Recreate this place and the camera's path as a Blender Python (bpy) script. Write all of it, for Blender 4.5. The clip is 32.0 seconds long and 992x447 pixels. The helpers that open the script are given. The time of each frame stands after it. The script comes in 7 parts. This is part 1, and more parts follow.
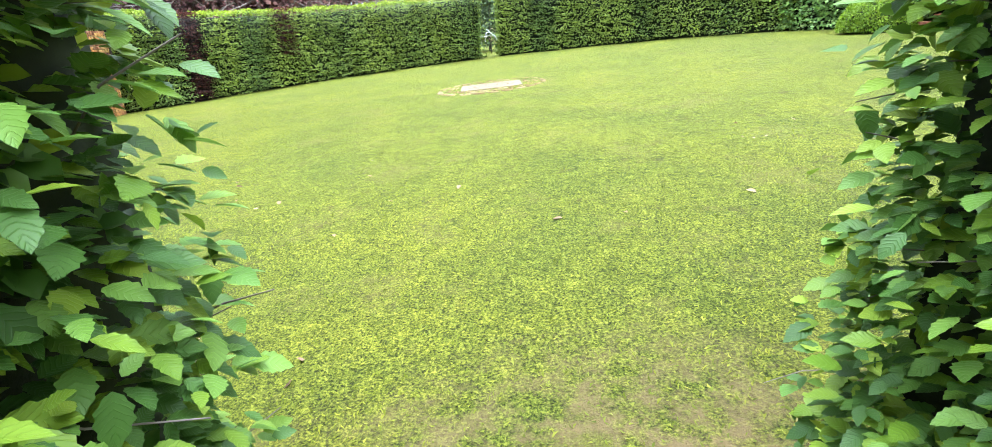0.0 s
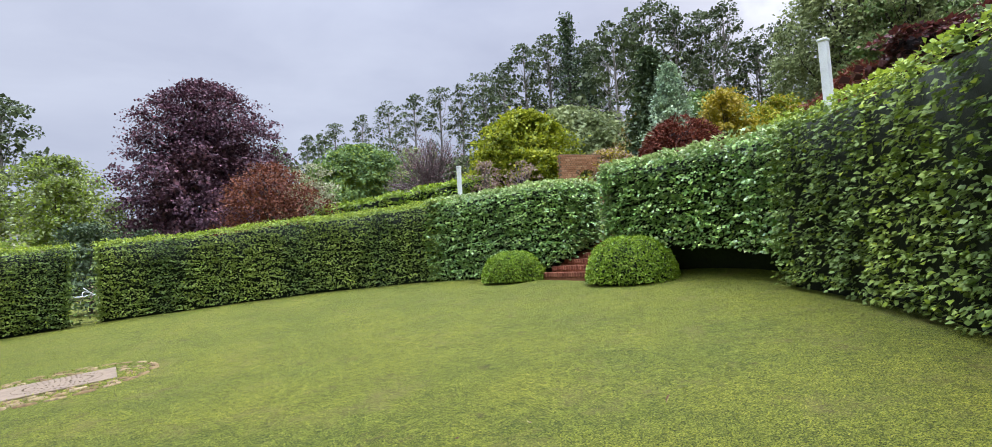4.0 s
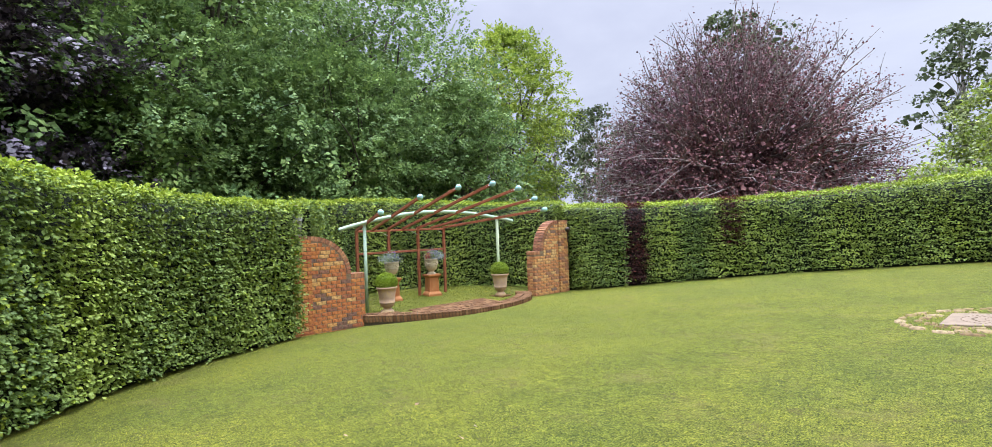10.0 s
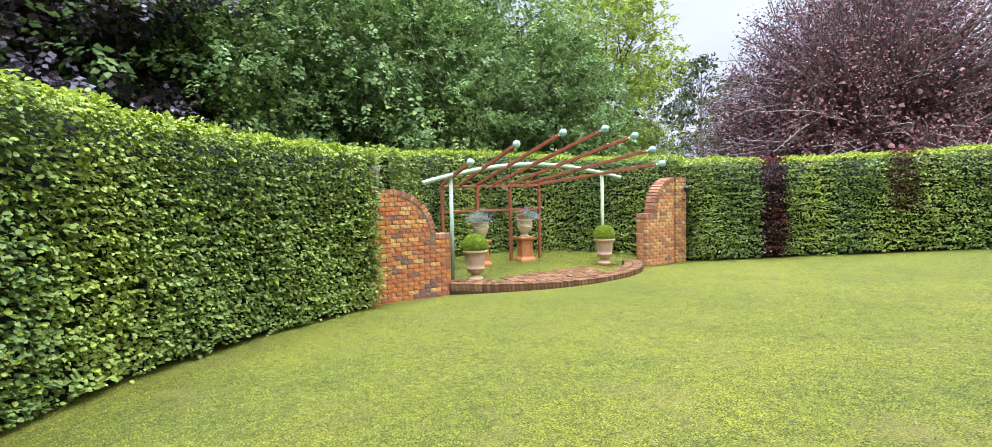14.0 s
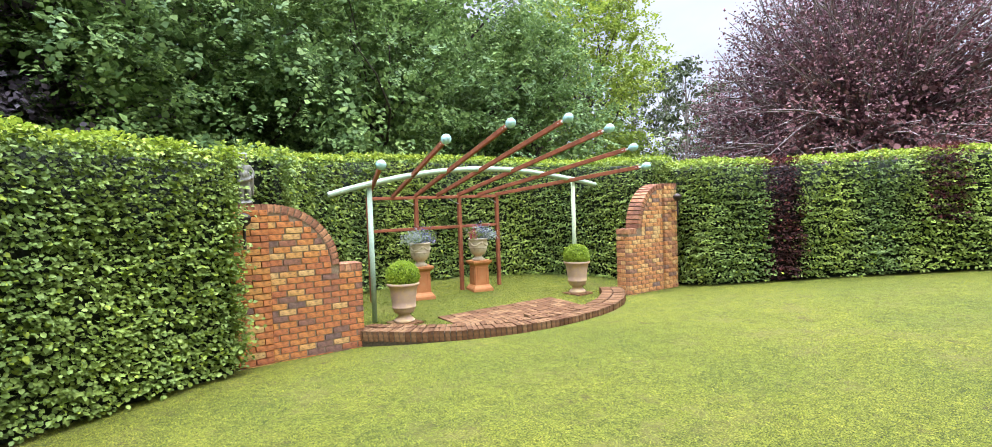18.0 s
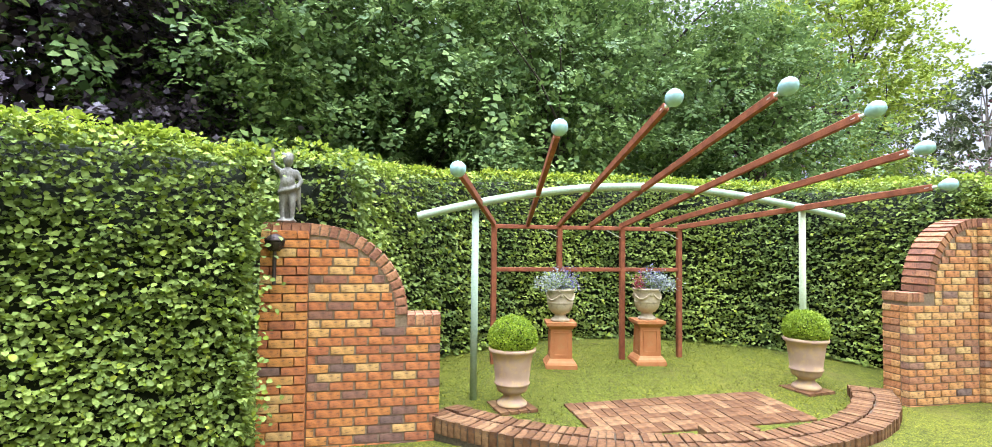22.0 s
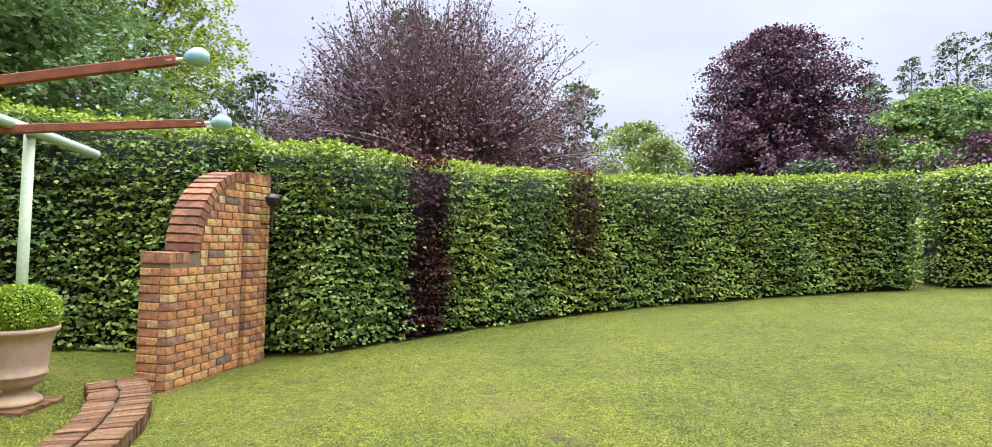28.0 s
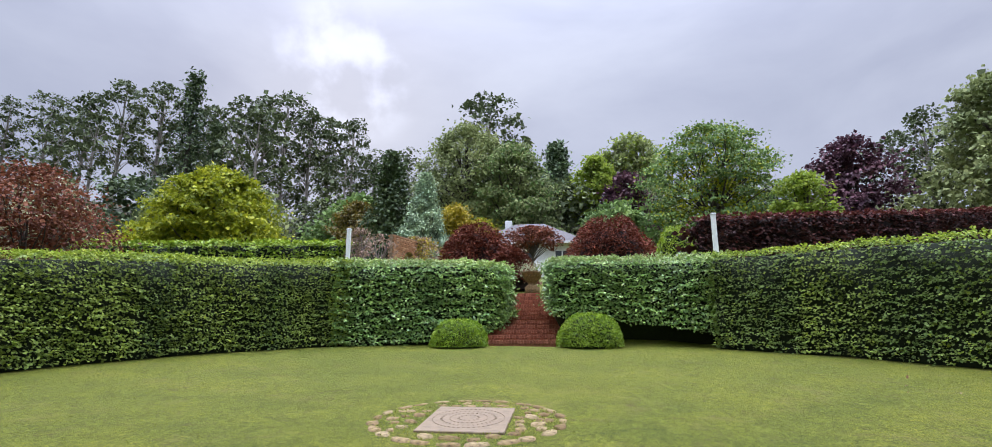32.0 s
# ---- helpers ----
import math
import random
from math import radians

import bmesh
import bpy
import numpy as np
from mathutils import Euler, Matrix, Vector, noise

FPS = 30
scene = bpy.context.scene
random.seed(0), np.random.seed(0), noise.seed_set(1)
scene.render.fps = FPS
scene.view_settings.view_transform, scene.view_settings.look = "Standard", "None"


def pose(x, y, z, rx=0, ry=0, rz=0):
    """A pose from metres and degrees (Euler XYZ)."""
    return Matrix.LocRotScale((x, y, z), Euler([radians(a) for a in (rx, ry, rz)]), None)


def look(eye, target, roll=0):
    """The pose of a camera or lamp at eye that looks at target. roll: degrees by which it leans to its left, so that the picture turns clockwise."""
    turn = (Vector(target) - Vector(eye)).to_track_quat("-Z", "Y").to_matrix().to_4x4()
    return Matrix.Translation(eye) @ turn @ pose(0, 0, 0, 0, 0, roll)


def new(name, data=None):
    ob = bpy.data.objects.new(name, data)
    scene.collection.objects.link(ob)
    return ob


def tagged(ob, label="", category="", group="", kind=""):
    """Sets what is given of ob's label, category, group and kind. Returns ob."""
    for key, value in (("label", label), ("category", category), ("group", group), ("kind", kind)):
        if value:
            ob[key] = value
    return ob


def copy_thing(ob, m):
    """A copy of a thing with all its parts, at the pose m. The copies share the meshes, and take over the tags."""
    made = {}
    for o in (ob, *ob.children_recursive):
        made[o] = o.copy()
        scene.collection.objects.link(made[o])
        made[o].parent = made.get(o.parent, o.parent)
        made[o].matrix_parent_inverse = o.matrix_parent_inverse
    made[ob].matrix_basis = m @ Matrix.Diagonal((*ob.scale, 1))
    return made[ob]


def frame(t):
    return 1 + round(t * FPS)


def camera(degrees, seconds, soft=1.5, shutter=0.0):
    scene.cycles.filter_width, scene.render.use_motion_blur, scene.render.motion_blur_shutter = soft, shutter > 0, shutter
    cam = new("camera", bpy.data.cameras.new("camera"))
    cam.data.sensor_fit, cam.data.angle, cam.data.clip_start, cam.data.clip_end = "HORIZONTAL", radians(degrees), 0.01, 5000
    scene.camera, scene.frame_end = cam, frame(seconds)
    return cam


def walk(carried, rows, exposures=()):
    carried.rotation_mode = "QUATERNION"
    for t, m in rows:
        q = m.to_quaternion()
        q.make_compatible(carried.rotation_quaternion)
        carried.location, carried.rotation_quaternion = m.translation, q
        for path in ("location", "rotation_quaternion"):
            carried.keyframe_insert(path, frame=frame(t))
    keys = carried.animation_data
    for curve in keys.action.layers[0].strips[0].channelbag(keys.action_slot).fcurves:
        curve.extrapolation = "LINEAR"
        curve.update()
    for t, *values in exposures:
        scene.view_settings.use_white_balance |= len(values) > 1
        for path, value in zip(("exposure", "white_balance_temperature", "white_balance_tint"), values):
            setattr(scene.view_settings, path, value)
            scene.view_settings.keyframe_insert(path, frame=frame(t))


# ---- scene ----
cam = camera(85.7, 32.0, 0.85)
PATH = [
    (0, (-0.021, -11.674, 1.189), (-0.021, -9.794, 0.505), -2.6),
    (0.5, (-0.051, -11.528, 1.22), (-0.037, -9.628, 0.596), -2.8),
    (1, (-0.058, -11.225, 1.228), (-0.043, -9.314, 0.637), -2.3),
    (1.5, (-0.036, -10.908, 1.268), (0.052, -8.993, 0.699), -3.9),
    (2, (0.029, -10.617, 1.294), (0.438, -8.719, 0.818), -3.8),
    (2.5, (0.118, -10.262, 1.328), (0.841, -8.425, 1.008), -1.3),
    (4.5, (0.611, -9.292, 1.43), (1.812, -7.705, 1.632), -4.5),
    (5, (0.63, -9.163, 1.437), (1.577, -7.42, 1.696), -3.4),
    (5.5, (0.569, -9.043, 1.449), (1.087, -7.128, 1.708), -2.9),
    (6, (0.49, -8.966, 1.469), (0.715, -6.99, 1.682), -3.2),
    (6.5, (0.54, -8.998, 1.473), (0.453, -7.008, 1.658), -2.8),
    (7, (0.589, -9.029, 1.474), (0.156, -7.083, 1.623), -2.7),
    (7.5, (0.545, -9.014, 1.474), (-0.18, -7.154, 1.597), -2.6),
    (8, (0.458, -8.998, 1.472), (-0.496, -7.243, 1.564), -2.5),
    (8.5, (0.385, -9.051, 1.465), (-0.784, -7.429, 1.525), -2.7),
    (9, (0.355, -9.104, 1.449), (-0.972, -7.608, 1.489), -2.8),
    (9.5, (0.485, -9.057, 1.425), (-0.913, -7.628, 1.453), -2.2),
    (10, (0.707, -8.985, 1.4), (-0.784, -7.652, 1.42), -2.1),
    (10.5, (0.802, -8.942, 1.38), (-0.861, -7.831, 1.389), -2.7),
    (11, (0.707, -8.845, 1.365), (-1.02, -7.837, 1.376), -4.8),
    (11.5, (0.49, -8.774, 1.355), (-1.221, -7.739, 1.343), -5.3),
    (12, (0.161, -8.745, 1.35), (-1.526, -7.672, 1.316), -4.2),
    (12.5, (-0.269, -8.723, 1.348), (-1.943, -7.635, 1.232), -3.4),
    (13, (-0.681, -8.598, 1.341), (-2.35, -7.504, 1.222), -3.4),
    (13.5, (-0.975, -8.281, 1.304), (-2.648, -7.191, 1.185), -2.4),
    (15.5, (-1.926, -7.21, 1.204), (-3.617, -6.145, 1.121), 0.7),
    (16, (-2.169, -6.898, 1.21), (-3.858, -5.831, 1.121), -0.6),
    (16.5, (-2.37, -6.55, 1.22), (-4.049, -5.467, 1.138), -1.4),
    (17, (-2.577, -6.224, 1.237), (-4.233, -5.105, 1.155), -1.4),
    (17.5, (-2.841, -5.963, 1.26), (-4.483, -4.823, 1.208), -1.5),
    (18, (-3.106, -5.708, 1.273), (-4.76, -4.586, 1.202), -2.0),
    (18.5, (-3.316, -5.394, 1.258), (-5.034, -4.377, 1.138), -0.5),
    (19, (-3.532, -5.047, 1.228), (-5.257, -4.039, 1.136), -1.2),
    (19.5, (-3.816, -4.707, 1.201), (-5.586, -3.781, 1.093), 0.0),
    (20, (-4.136, -4.398, 1.19), (-5.924, -3.517, 1.029), 0.0),
    (20.5, (-4.442, -4.126, 1.192), (-6.263, -3.315, 1.033), -0.7),
    (21, (-4.73, -3.871, 1.186), (-6.66, -3.362, 1.057), 0.9),
    (21.5, (-5.032, -3.684, 1.198), (-6.986, -3.263, 1.203), 0.6),
    (22, (-5.323, -3.52, 1.21), (-7.279, -3.111, 1.285), 0.7),
    (22.5, (-5.581, -3.318, 1.152), (-7.535, -2.935, 1.332), 0.8),
    (23, (-5.846, -3.094, 1.05), (-7.772, -2.579, 1.207), -1.2),
    (23.5, (-6.156, -2.882, 0.981), (-8.036, -2.203, 1.03), -2.4),
    (24, (-6.473, -2.714, 0.928), (-8.347, -2.019, 0.866), -1.8),
    (24.5, (-6.686, -2.584, 0.901), (-8.549, -1.862, 0.824), -1.5),
    (26.5, (-6.711, -2.238, 0.97), (-8.243, -0.957, 0.861), -1.1),
    (27, (-6.664, -2.246, 0.96), (-7.895, -0.671, 0.889), -0.9),
    (27.5, (-6.594, -2.088, 0.931), (-7.41, -0.262, 0.936), -0.1),
    (28, (-6.543, -1.855, 0.887), (-6.922, 0.108, 0.947), 1.6),
    (28.5, (-6.557, -1.606, 0.838), (-6.6, 0.39, 0.944), 1.6),
    (29, (-6.613, -1.484, 0.838), (-6.132, 0.453, 0.976), -0.1),
    (29.5, (-6.658, -1.273, 0.887), (-5.658, 0.441, 1.132), 0.3),
    (30, (-6.68, -1.12, 0.956), (-5.218, 0.21, 1.263), 1.0),
    (30.5, (-6.64, -1.108, 0.977), (-4.946, -0.109, 1.335), 2.0),
    (31, (-6.599, -1.118, 0.981), (-4.782, -0.386, 1.385), 1.1),
    (32, (-6.518, -1.168, 0.985), (-4.578, -0.919, 1.404), -0.2),
]
EXPOSURES = [(0, 2.35, 6500, -4), (1, 1.8, 6500, -4), (2, 1.45, 6500, -4), (2.5, 1.4, 6500, -2), (4.5, 1.35, 6500, 10), (6, 1.3, 6500, 10), (9, 1.55, 6500, 10), (13, 2.05, 6500, 10), (19, 2.2, 6500, 10), (22, 2.35, 6500, 10), (24, 2.25, 6500, 10), (26.5, 2.35, 6500, 10), (28, 1.85, 6500, 10), (29, 1.8, 6500, 10), (30, 1.3, 6500, 10), (32, 1.2, 6500, 10)]
walk(cam, [(t, look(eye, target, roll)) for t, eye, target, roll in PATH], EXPOSURES)

# ---- world and light ----
SUN_AZ, SUN_EL = radians(24.5), radians(27)
sky = bpy.data.worlds.new("overcast_sky")
scene.world = sky
sky.use_nodes = True
wn, wl = sky.node_tree.nodes, sky.node_tree.links
wn.clear()


def wnode(kind, **props):
    n = wn.new(kind)
    for k, v in props.items():
        n.inputs[k].default_value = v
    return n


out = wn.new("ShaderNodeOutputWorld")
tc = wn.new("ShaderNodeTexCoord")
nish = wn.new("ShaderNodeTexSky")
nish.sky_type = "NISHITA"
nish.sun_disc = False
nish.sun_elevation, nish.sun_rotation = SUN_EL, radians(90) - SUN_AZ
nish.air_density, nish.dust_density = 1.0, 0.6
bg_sky = wnode("ShaderNodeBackground", Strength=0.08)
wl.new(nish.outputs[0], bg_sky.inputs[0])
sep = wn.new("ShaderNodeSeparateXYZ")
wl.new(tc.outputs["Generated"], sep.inputs[0])
# overcast luminance: brightest overhead, as thin cloud is
pw = wn.new("ShaderNodeMath")
pw.operation = "POWER"
pw.inputs[1].default_value = 6.0
pw.use_clamp = True
wl.new(sep.outputs[2], pw.inputs[0])
grad = wn.new("ShaderNodeMath")
grad.operation = "MULTIPLY_ADD"
grad.inputs[1].default_value, grad.inputs[2].default_value = 8.4, 0.365
wl.new(pw.outputs[0], grad.inputs[0])
cloud_map = wn.new("ShaderNodeMapping")
cloud_map.inputs["Scale"].default_value = (1.0, 1.0, 2.6)
wl.new(tc.outputs["Generated"], cloud_map.inputs[0])
cloud = wnode("ShaderNodeTexNoise", Scale=2.3, Detail=6.0, Roughness=0.52, Distortion=0.3)
wl.new(cloud_map.outputs[0], cloud.inputs[0])
cr = wn.new("ShaderNodeValToRGB")
cr.color_ramp.elements[0].position, cr.color_ramp.elements[0].color = 0.30, (0.49, 0.525, 0.69, 1)
cr.color_ramp.elements[1].position, cr.color_ramp.elements[1].color = 0.72, (0.70, 0.74, 0.905, 1)
wl.new(cloud.outputs[0], cr.inputs[0])
# thinner cloud around the hidden sun
dotn = wn.new("ShaderNodeVectorMath")
dotn.operation = "DOT_PRODUCT"
dotn.inputs[1].default_value = (math.cos(SUN_AZ) * math.cos(SUN_EL), math.sin(SUN_AZ) * math.cos(SUN_EL), math.sin(SUN_EL))
wl.new(tc.outputs["Generated"], dotn.inputs[0])
halo = wn.new("ShaderNodeMapRange")
halo.interpolation_type = "SMOOTHSTEP"
halo.inputs[1].default_value, halo.inputs[2].default_value = 0.988, 1.0
halo.inputs[3].default_value, halo.inputs[4].default_value = 0.0, 0.22
wl.new(dotn.outputs["Value"], halo.inputs[0])
addn = wn.new("ShaderNodeMath")
addn.operation = "ADD"
wl.new(grad.outputs[0], addn.inputs[0])
torn = wn.new("ShaderNodeMapRange")
torn.interpolation_type = "SMOOTHSTEP"
torn.inputs[1].default_value, torn.inputs[2].default_value = 0.46, 0.66
thin = wnode("ShaderNodeTexNoise", Scale=9.0, Detail=5.0, Roughness=0.5)
wl.new(tc.outputs["Generated"], thin.inputs[0])
wl.new(thin.outputs[0], torn.inputs[0])
patch = wn.new("ShaderNodeMath")
patch.operation = "MULTIPLY"
wl.new(halo.outputs[0], patch.inputs[0])
wl.new(torn.outputs[0], patch.inputs[1])
wl.new(patch.outputs[0], addn.inputs[1])
bg_cloud = wn.new("ShaderNodeBackground")
wl.new(cr.outputs[0], bg_cloud.inputs[0])
wl.new(addn.outputs[0], bg_cloud.inputs[1])
mix = wn.new("ShaderNodeMixShader")
mix.inputs[0].default_value = 0.93
wl.new(bg_sky.outputs[0], mix.inputs[1])
wl.new(bg_cloud.outputs[0], mix.inputs[2])
wl.new(mix.outputs[0], out.inputs[0])

sun = new("sun", bpy.data.lights.new("sun", "SUN"))
sun.data.energy, sun.data.angle, sun.data.color = 0.3, radians(40), (1.0, 0.96, 0.90)
sun.matrix_basis = look((40 * math.cos(SUN_AZ), 40 * math.sin(SUN_AZ), 40 * math.tan(SUN_EL)), (0, 0, 0))


# ---- materials ----
rng = np.random.default_rng(7)


class Mat:
    """A node material with a Principled shader and a few shortcuts."""

    def __init__(self, name, rough=0.6, metal=0.0, spec=0.4):
        self.m = bpy.data.materials.new(name)
        self.m.use_nodes = True
        self.n, self.l = self.m.node_tree.nodes, self.m.node_tree.links
        self.b = self.n["Principled BSDF"]
        self.b.inputs["Roughness"].default_value = rough
        self.b.inputs["Metallic"].default_value = metal
        self.b.inputs["Specular IOR Level"].default_value = spec

    def node(self, kind, **props):
        n = self.n.new(kind)
        for k, v in props.items():
            n.inputs[k].default_value = v
        return n

    def noise(self, scale, detail=4.0, rough=0.55, space="Object", stretch=None):
        t = self.node("ShaderNodeTexCoord")
        n = self.node("ShaderNodeTexNoise", Scale=scale, Detail=detail, Roughness=rough)
        if stretch:
            m = self.node("ShaderNodeMapping")
            m.inputs["Scale"].default_value = stretch
            self.l.new(t.outputs[space], m.inputs[0])
            self.l.new(m.outputs[0], n.inputs["Vector"])
        else:
            self.l.new(t.outputs[space], n.inputs["Vector"])
        return n.outputs[0]

    def ramp(self, fac, *stops):
        r = self.n.new("ShaderNodeValToRGB")
        els = r.color_ramp.elements
        while len(els) < len(stops):
            els.new(0.5)
        for e, (p, c) in zip(els, stops):
            e.position, e.color = p, (*c, 1)
        self.l.new(fac, r.inputs[0])
        return r.outputs[0]

    def mix(self, fac, a, b, mode="MIX"):
        x = self.n.new("ShaderNodeMix")
        x.data_type, x.blend_type = "RGBA", mode
        for sock, v in ((x.inputs[0], fac), (x.inputs[6], a), (x.inputs[7], b)):
            if isinstance(v, (int, float)):
                sock.default_value = v
            elif isinstance(v, tuple):
                sock.default_value = (*v, 1)
            else:
                self.l.new(v, sock)
        return x.outputs[2]

    def colour(self, sock):
        self.l.new(sock, self.b.inputs["Base Color"])
        return self

    def bump(self, height, strength=0.4, distance=0.01):
        b = self.node("ShaderNodeBump", Strength=strength, Distance=distance)
        self.l.new(height, b.inputs["Height"])
        self.l.new(b.outputs[0], self.b.inputs["Normal"])
        return self

    def piece(self):
        return self.node("ShaderNodeObjectInfo").outputs["Random"]

    def island(self):
        return self.node("ShaderNodeNewGeometry").outputs["Random Per Island"]

    def translucent(self, colour, amount):
        t = self.n.new("ShaderNodeBsdfTranslucent")
        if isinstance(colour, tuple):
            t.inputs[0].default_value = (*colour, 1)
        else:
            self.l.new(colour, t.inputs[0])
        s = self.n.new("ShaderNodeMixShader")
        s.inputs[0].default_value = amount
        self.l.new(self.b.outputs[0], s.inputs[1])
        self.l.new(t.outputs[0], s.inputs[2])
        self.l.new(s.outputs[0], self.n["Material Output"].inputs[0])
        return self


def leaf_mat(name, dark, mid, light, rough=0.45, trans=0.25, patch=0.35, patch_scale=0.5, spec=0.35, stretch=None):
    """Leaves: each one its own shade, plus slow changes from plant to plant."""
    m = Mat(name, rough, 0, spec)
    c = m.ramp(m.island(), (0.0, dark), (0.5, mid), (1.0, light))
    big = m.ramp(m.noise(patch_scale, 3, stretch=stretch), (0.36, (0.62, 0.68, 0.74)), (0.64, (1.36, 1.25, 0.95)))
    c = m.mix(patch, c, m.mix(1.0, c, big, "MULTIPLY"))
    m.colour(c)
    m.translucent(m.mix(0.5, c, light), trans)
    return m.m


def veined_leaf(name, dark, mid, light):
    """Broad leaves whose side veins run from the midrib to the teeth."""
    m = Mat(name, 0.42, 0, 0.3)
    c = m.ramp(m.island(), (0.0, dark), (0.6, mid), (1.0, light))
    at = m.n.new("ShaderNodeAttribute")
    at.attribute_name = "vein"
    wave = m.node("ShaderNodeMath")
    wave.operation = "MULTIPLY"
    wave.inputs[1].default_value = 2 * math.pi * 8
    m.l.new(at.outputs["Fac"], wave.inputs[0])
    sine = m.node("ShaderNodeMath")
    sine.operation = "SINE"
    m.l.new(wave.outputs[0], sine.inputs[0])
    groove = m.ramp(sine.outputs[0], (0.0, (1, 1, 1)), (0.86, (0.9, 0.9, 0.9)), (1.0, (0, 0, 0)))
    c = m.mix(0.5, c, m.mix(1.0, c, m.ramp(groove, (0.0, (1.5, 1.45, 1.3)), (1.0, (1, 1, 1))), "MULTIPLY"))
    m.colour(c).bump(groove, 0.5, 0.004)
    return m.translucent(m.mix(0.5, c, light), 0.22).m


def plain(name, a, b, scale=8.0, rough=0.6, metal=0.0, bump=0.25, fine=60.0, stretch=None, spec=0.4):
    m = Mat(name, rough, metal, spec)
    c = m.ramp(m.noise(scale, 6, stretch=stretch), (0.3, a), (0.7, b))
    c = m.mix(0.25, c, m.ramp(m.noise(fine, 4), (0.3, tuple(v * 0.6 for v in a)), (0.7, tuple(min(1, v * 1.25) for v in b))))
    m.colour(c).bump(m.noise(fine, 5), bump, 0.01)
    return m.m


BROAD = veined_leaf("broad_beech_leaf", (0.039, 0.096, 0.019), (0.093, 0.195, 0.036), (0.188, 0.323, 0.054))
BROAD_YOUNG = veined_leaf("young_broad_beech_leaf", (0.13, 0.23, 0.022), (0.20, 0.31, 0.032), (0.31, 0.42, 0.05))
HORNBEAM = leaf_mat("hornbeam_leaf", (0.130, 0.194, 0.047), (0.200, 0.285, 0.065), (0.297, 0.395, 0.099), trans=0.14, patch=0.85, patch_scale=0.8, rough=0.55, spec=0.22, stretch=(1, 1, 0.12))
YOUNG = leaf_mat("young_hornbeam_leaf", (0.170, 0.250, 0.022), (0.265, 0.360, 0.036), (0.390, 0.465, 0.060), trans=0.28, rough=0.5, spec=0.25, stretch=(1, 1, 0.12))
NEAR_LEAF = leaf_mat("beech_leaf", (0.036, 0.087, 0.018), (0.087, 0.179, 0.034), (0.182, 0.315, 0.050), rough=0.42, trans=0.22, spec=0.3)
COPPER = leaf_mat("copper_leaf", (0.019, 0.009, 0.009), (0.045, 0.018, 0.016), (0.108, 0.040, 0.036), trans=0.15, rough=0.6, spec=0.18)
COPPER_TOP = leaf_mat("young_copper_leaf", (0.065, 0.014, 0.013), (0.115, 0.025, 0.022), (0.158, 0.050, 0.036), trans=0.2, rough=0.6, spec=0.18)
IVY = leaf_mat("viburnum_leaf", (0.111, 0.219, 0.066), (0.207, 0.372, 0.105), (0.444, 0.643, 0.169), rough=0.30, trans=0.12, spec=0.55)
IVY_TOP = leaf_mat("young_viburnum_leaf", (0.200, 0.301, 0.081), (0.301, 0.401, 0.118), (0.461, 0.541, 0.228), rough=0.35, trans=0.2)
BOX = leaf_mat("box_leaf", (0.132, 0.223, 0.013), (0.232, 0.348, 0.020), (0.364, 0.464, 0.041), trans=0.2, patch=0.3, patch_scale=4)
BOX_DARK = leaf_mat("clipped_shrub_leaf", (0.104, 0.189, 0.011), (0.186, 0.308, 0.019), (0.311, 0.427, 0.039), trans=0.2, patch=0.4, patch_scale=2)
ELM = leaf_mat("broad_tree_leaf", (0.053, 0.103, 0.032), (0.111, 0.195, 0.054), (0.222, 0.324, 0.104), trans=0.25, patch=0.7, patch_scale=0.25, rough=0.6, spec=0.18)
LIME = leaf_mat("lime_tree_leaf", (0.101, 0.161, 0.020), (0.183, 0.268, 0.031), (0.301, 0.371, 0.056), trans=0.35, patch=0.5, patch_scale=0.3, rough=0.6, spec=0.18)
PURPLE = leaf_mat("purple_tree_leaf", (0.037, 0.018, 0.028), (0.085, 0.040, 0.058), (0.198, 0.097, 0.126), trans=0.12, patch=0.5, patch_scale=0.2, rough=0.6, spec=0.18)
PLUM = leaf_mat("plum_leaf", (0.016, 0.010, 0.016), (0.034, 0.025, 0.035), (0.094, 0.073, 0.094), rough=0.38, trans=0.1, patch=0.5, patch_scale=0.3)
DUSKY = leaf_mat("dusky_beech_leaf", (0.071, 0.032, 0.037), (0.144, 0.068, 0.076), (0.262, 0.140, 0.146), trans=0.12, patch=0.5, patch_scale=0.12, rough=0.7, spec=0.1)
RUST = leaf_mat("rusty_maple_leaf", (0.062, 0.018, 0.012), (0.141, 0.043, 0.024), (0.232, 0.091, 0.045), trans=0.25, rough=0.6, spec=0.18)
RED = leaf_mat("red_maple_leaf", (0.052, 0.013, 0.008), (0.125, 0.033, 0.019), (0.230, 0.072, 0.042), trans=0.15, patch=0.5, patch_scale=0.8, rough=0.6, spec=0.1)
CREAM = leaf_mat("variegated_leaf", (0.144, 0.180, 0.065), (0.288, 0.302, 0.158), (0.446, 0.432, 0.288), trans=0.25)
GOLD = leaf_mat("golden_leaf", (0.180, 0.151, 0.007), (0.324, 0.259, 0.013), (0.446, 0.360, 0.036), trans=0.3)
YELLOW_MAPLE = leaf_mat("yellow_green_maple_leaf", (0.078, 0.118, 0.007), (0.191, 0.237, 0.013), (0.382, 0.398, 0.028), trans=0.3, patch=0.6, patch_scale=0.4, rough=0.6, spec=0.18)
BRONZE = leaf_mat("bronze_maple_leaf", (0.065, 0.058, 0.009), (0.130, 0.101, 0.014), (0.202, 0.144, 0.025), trans=0.25)
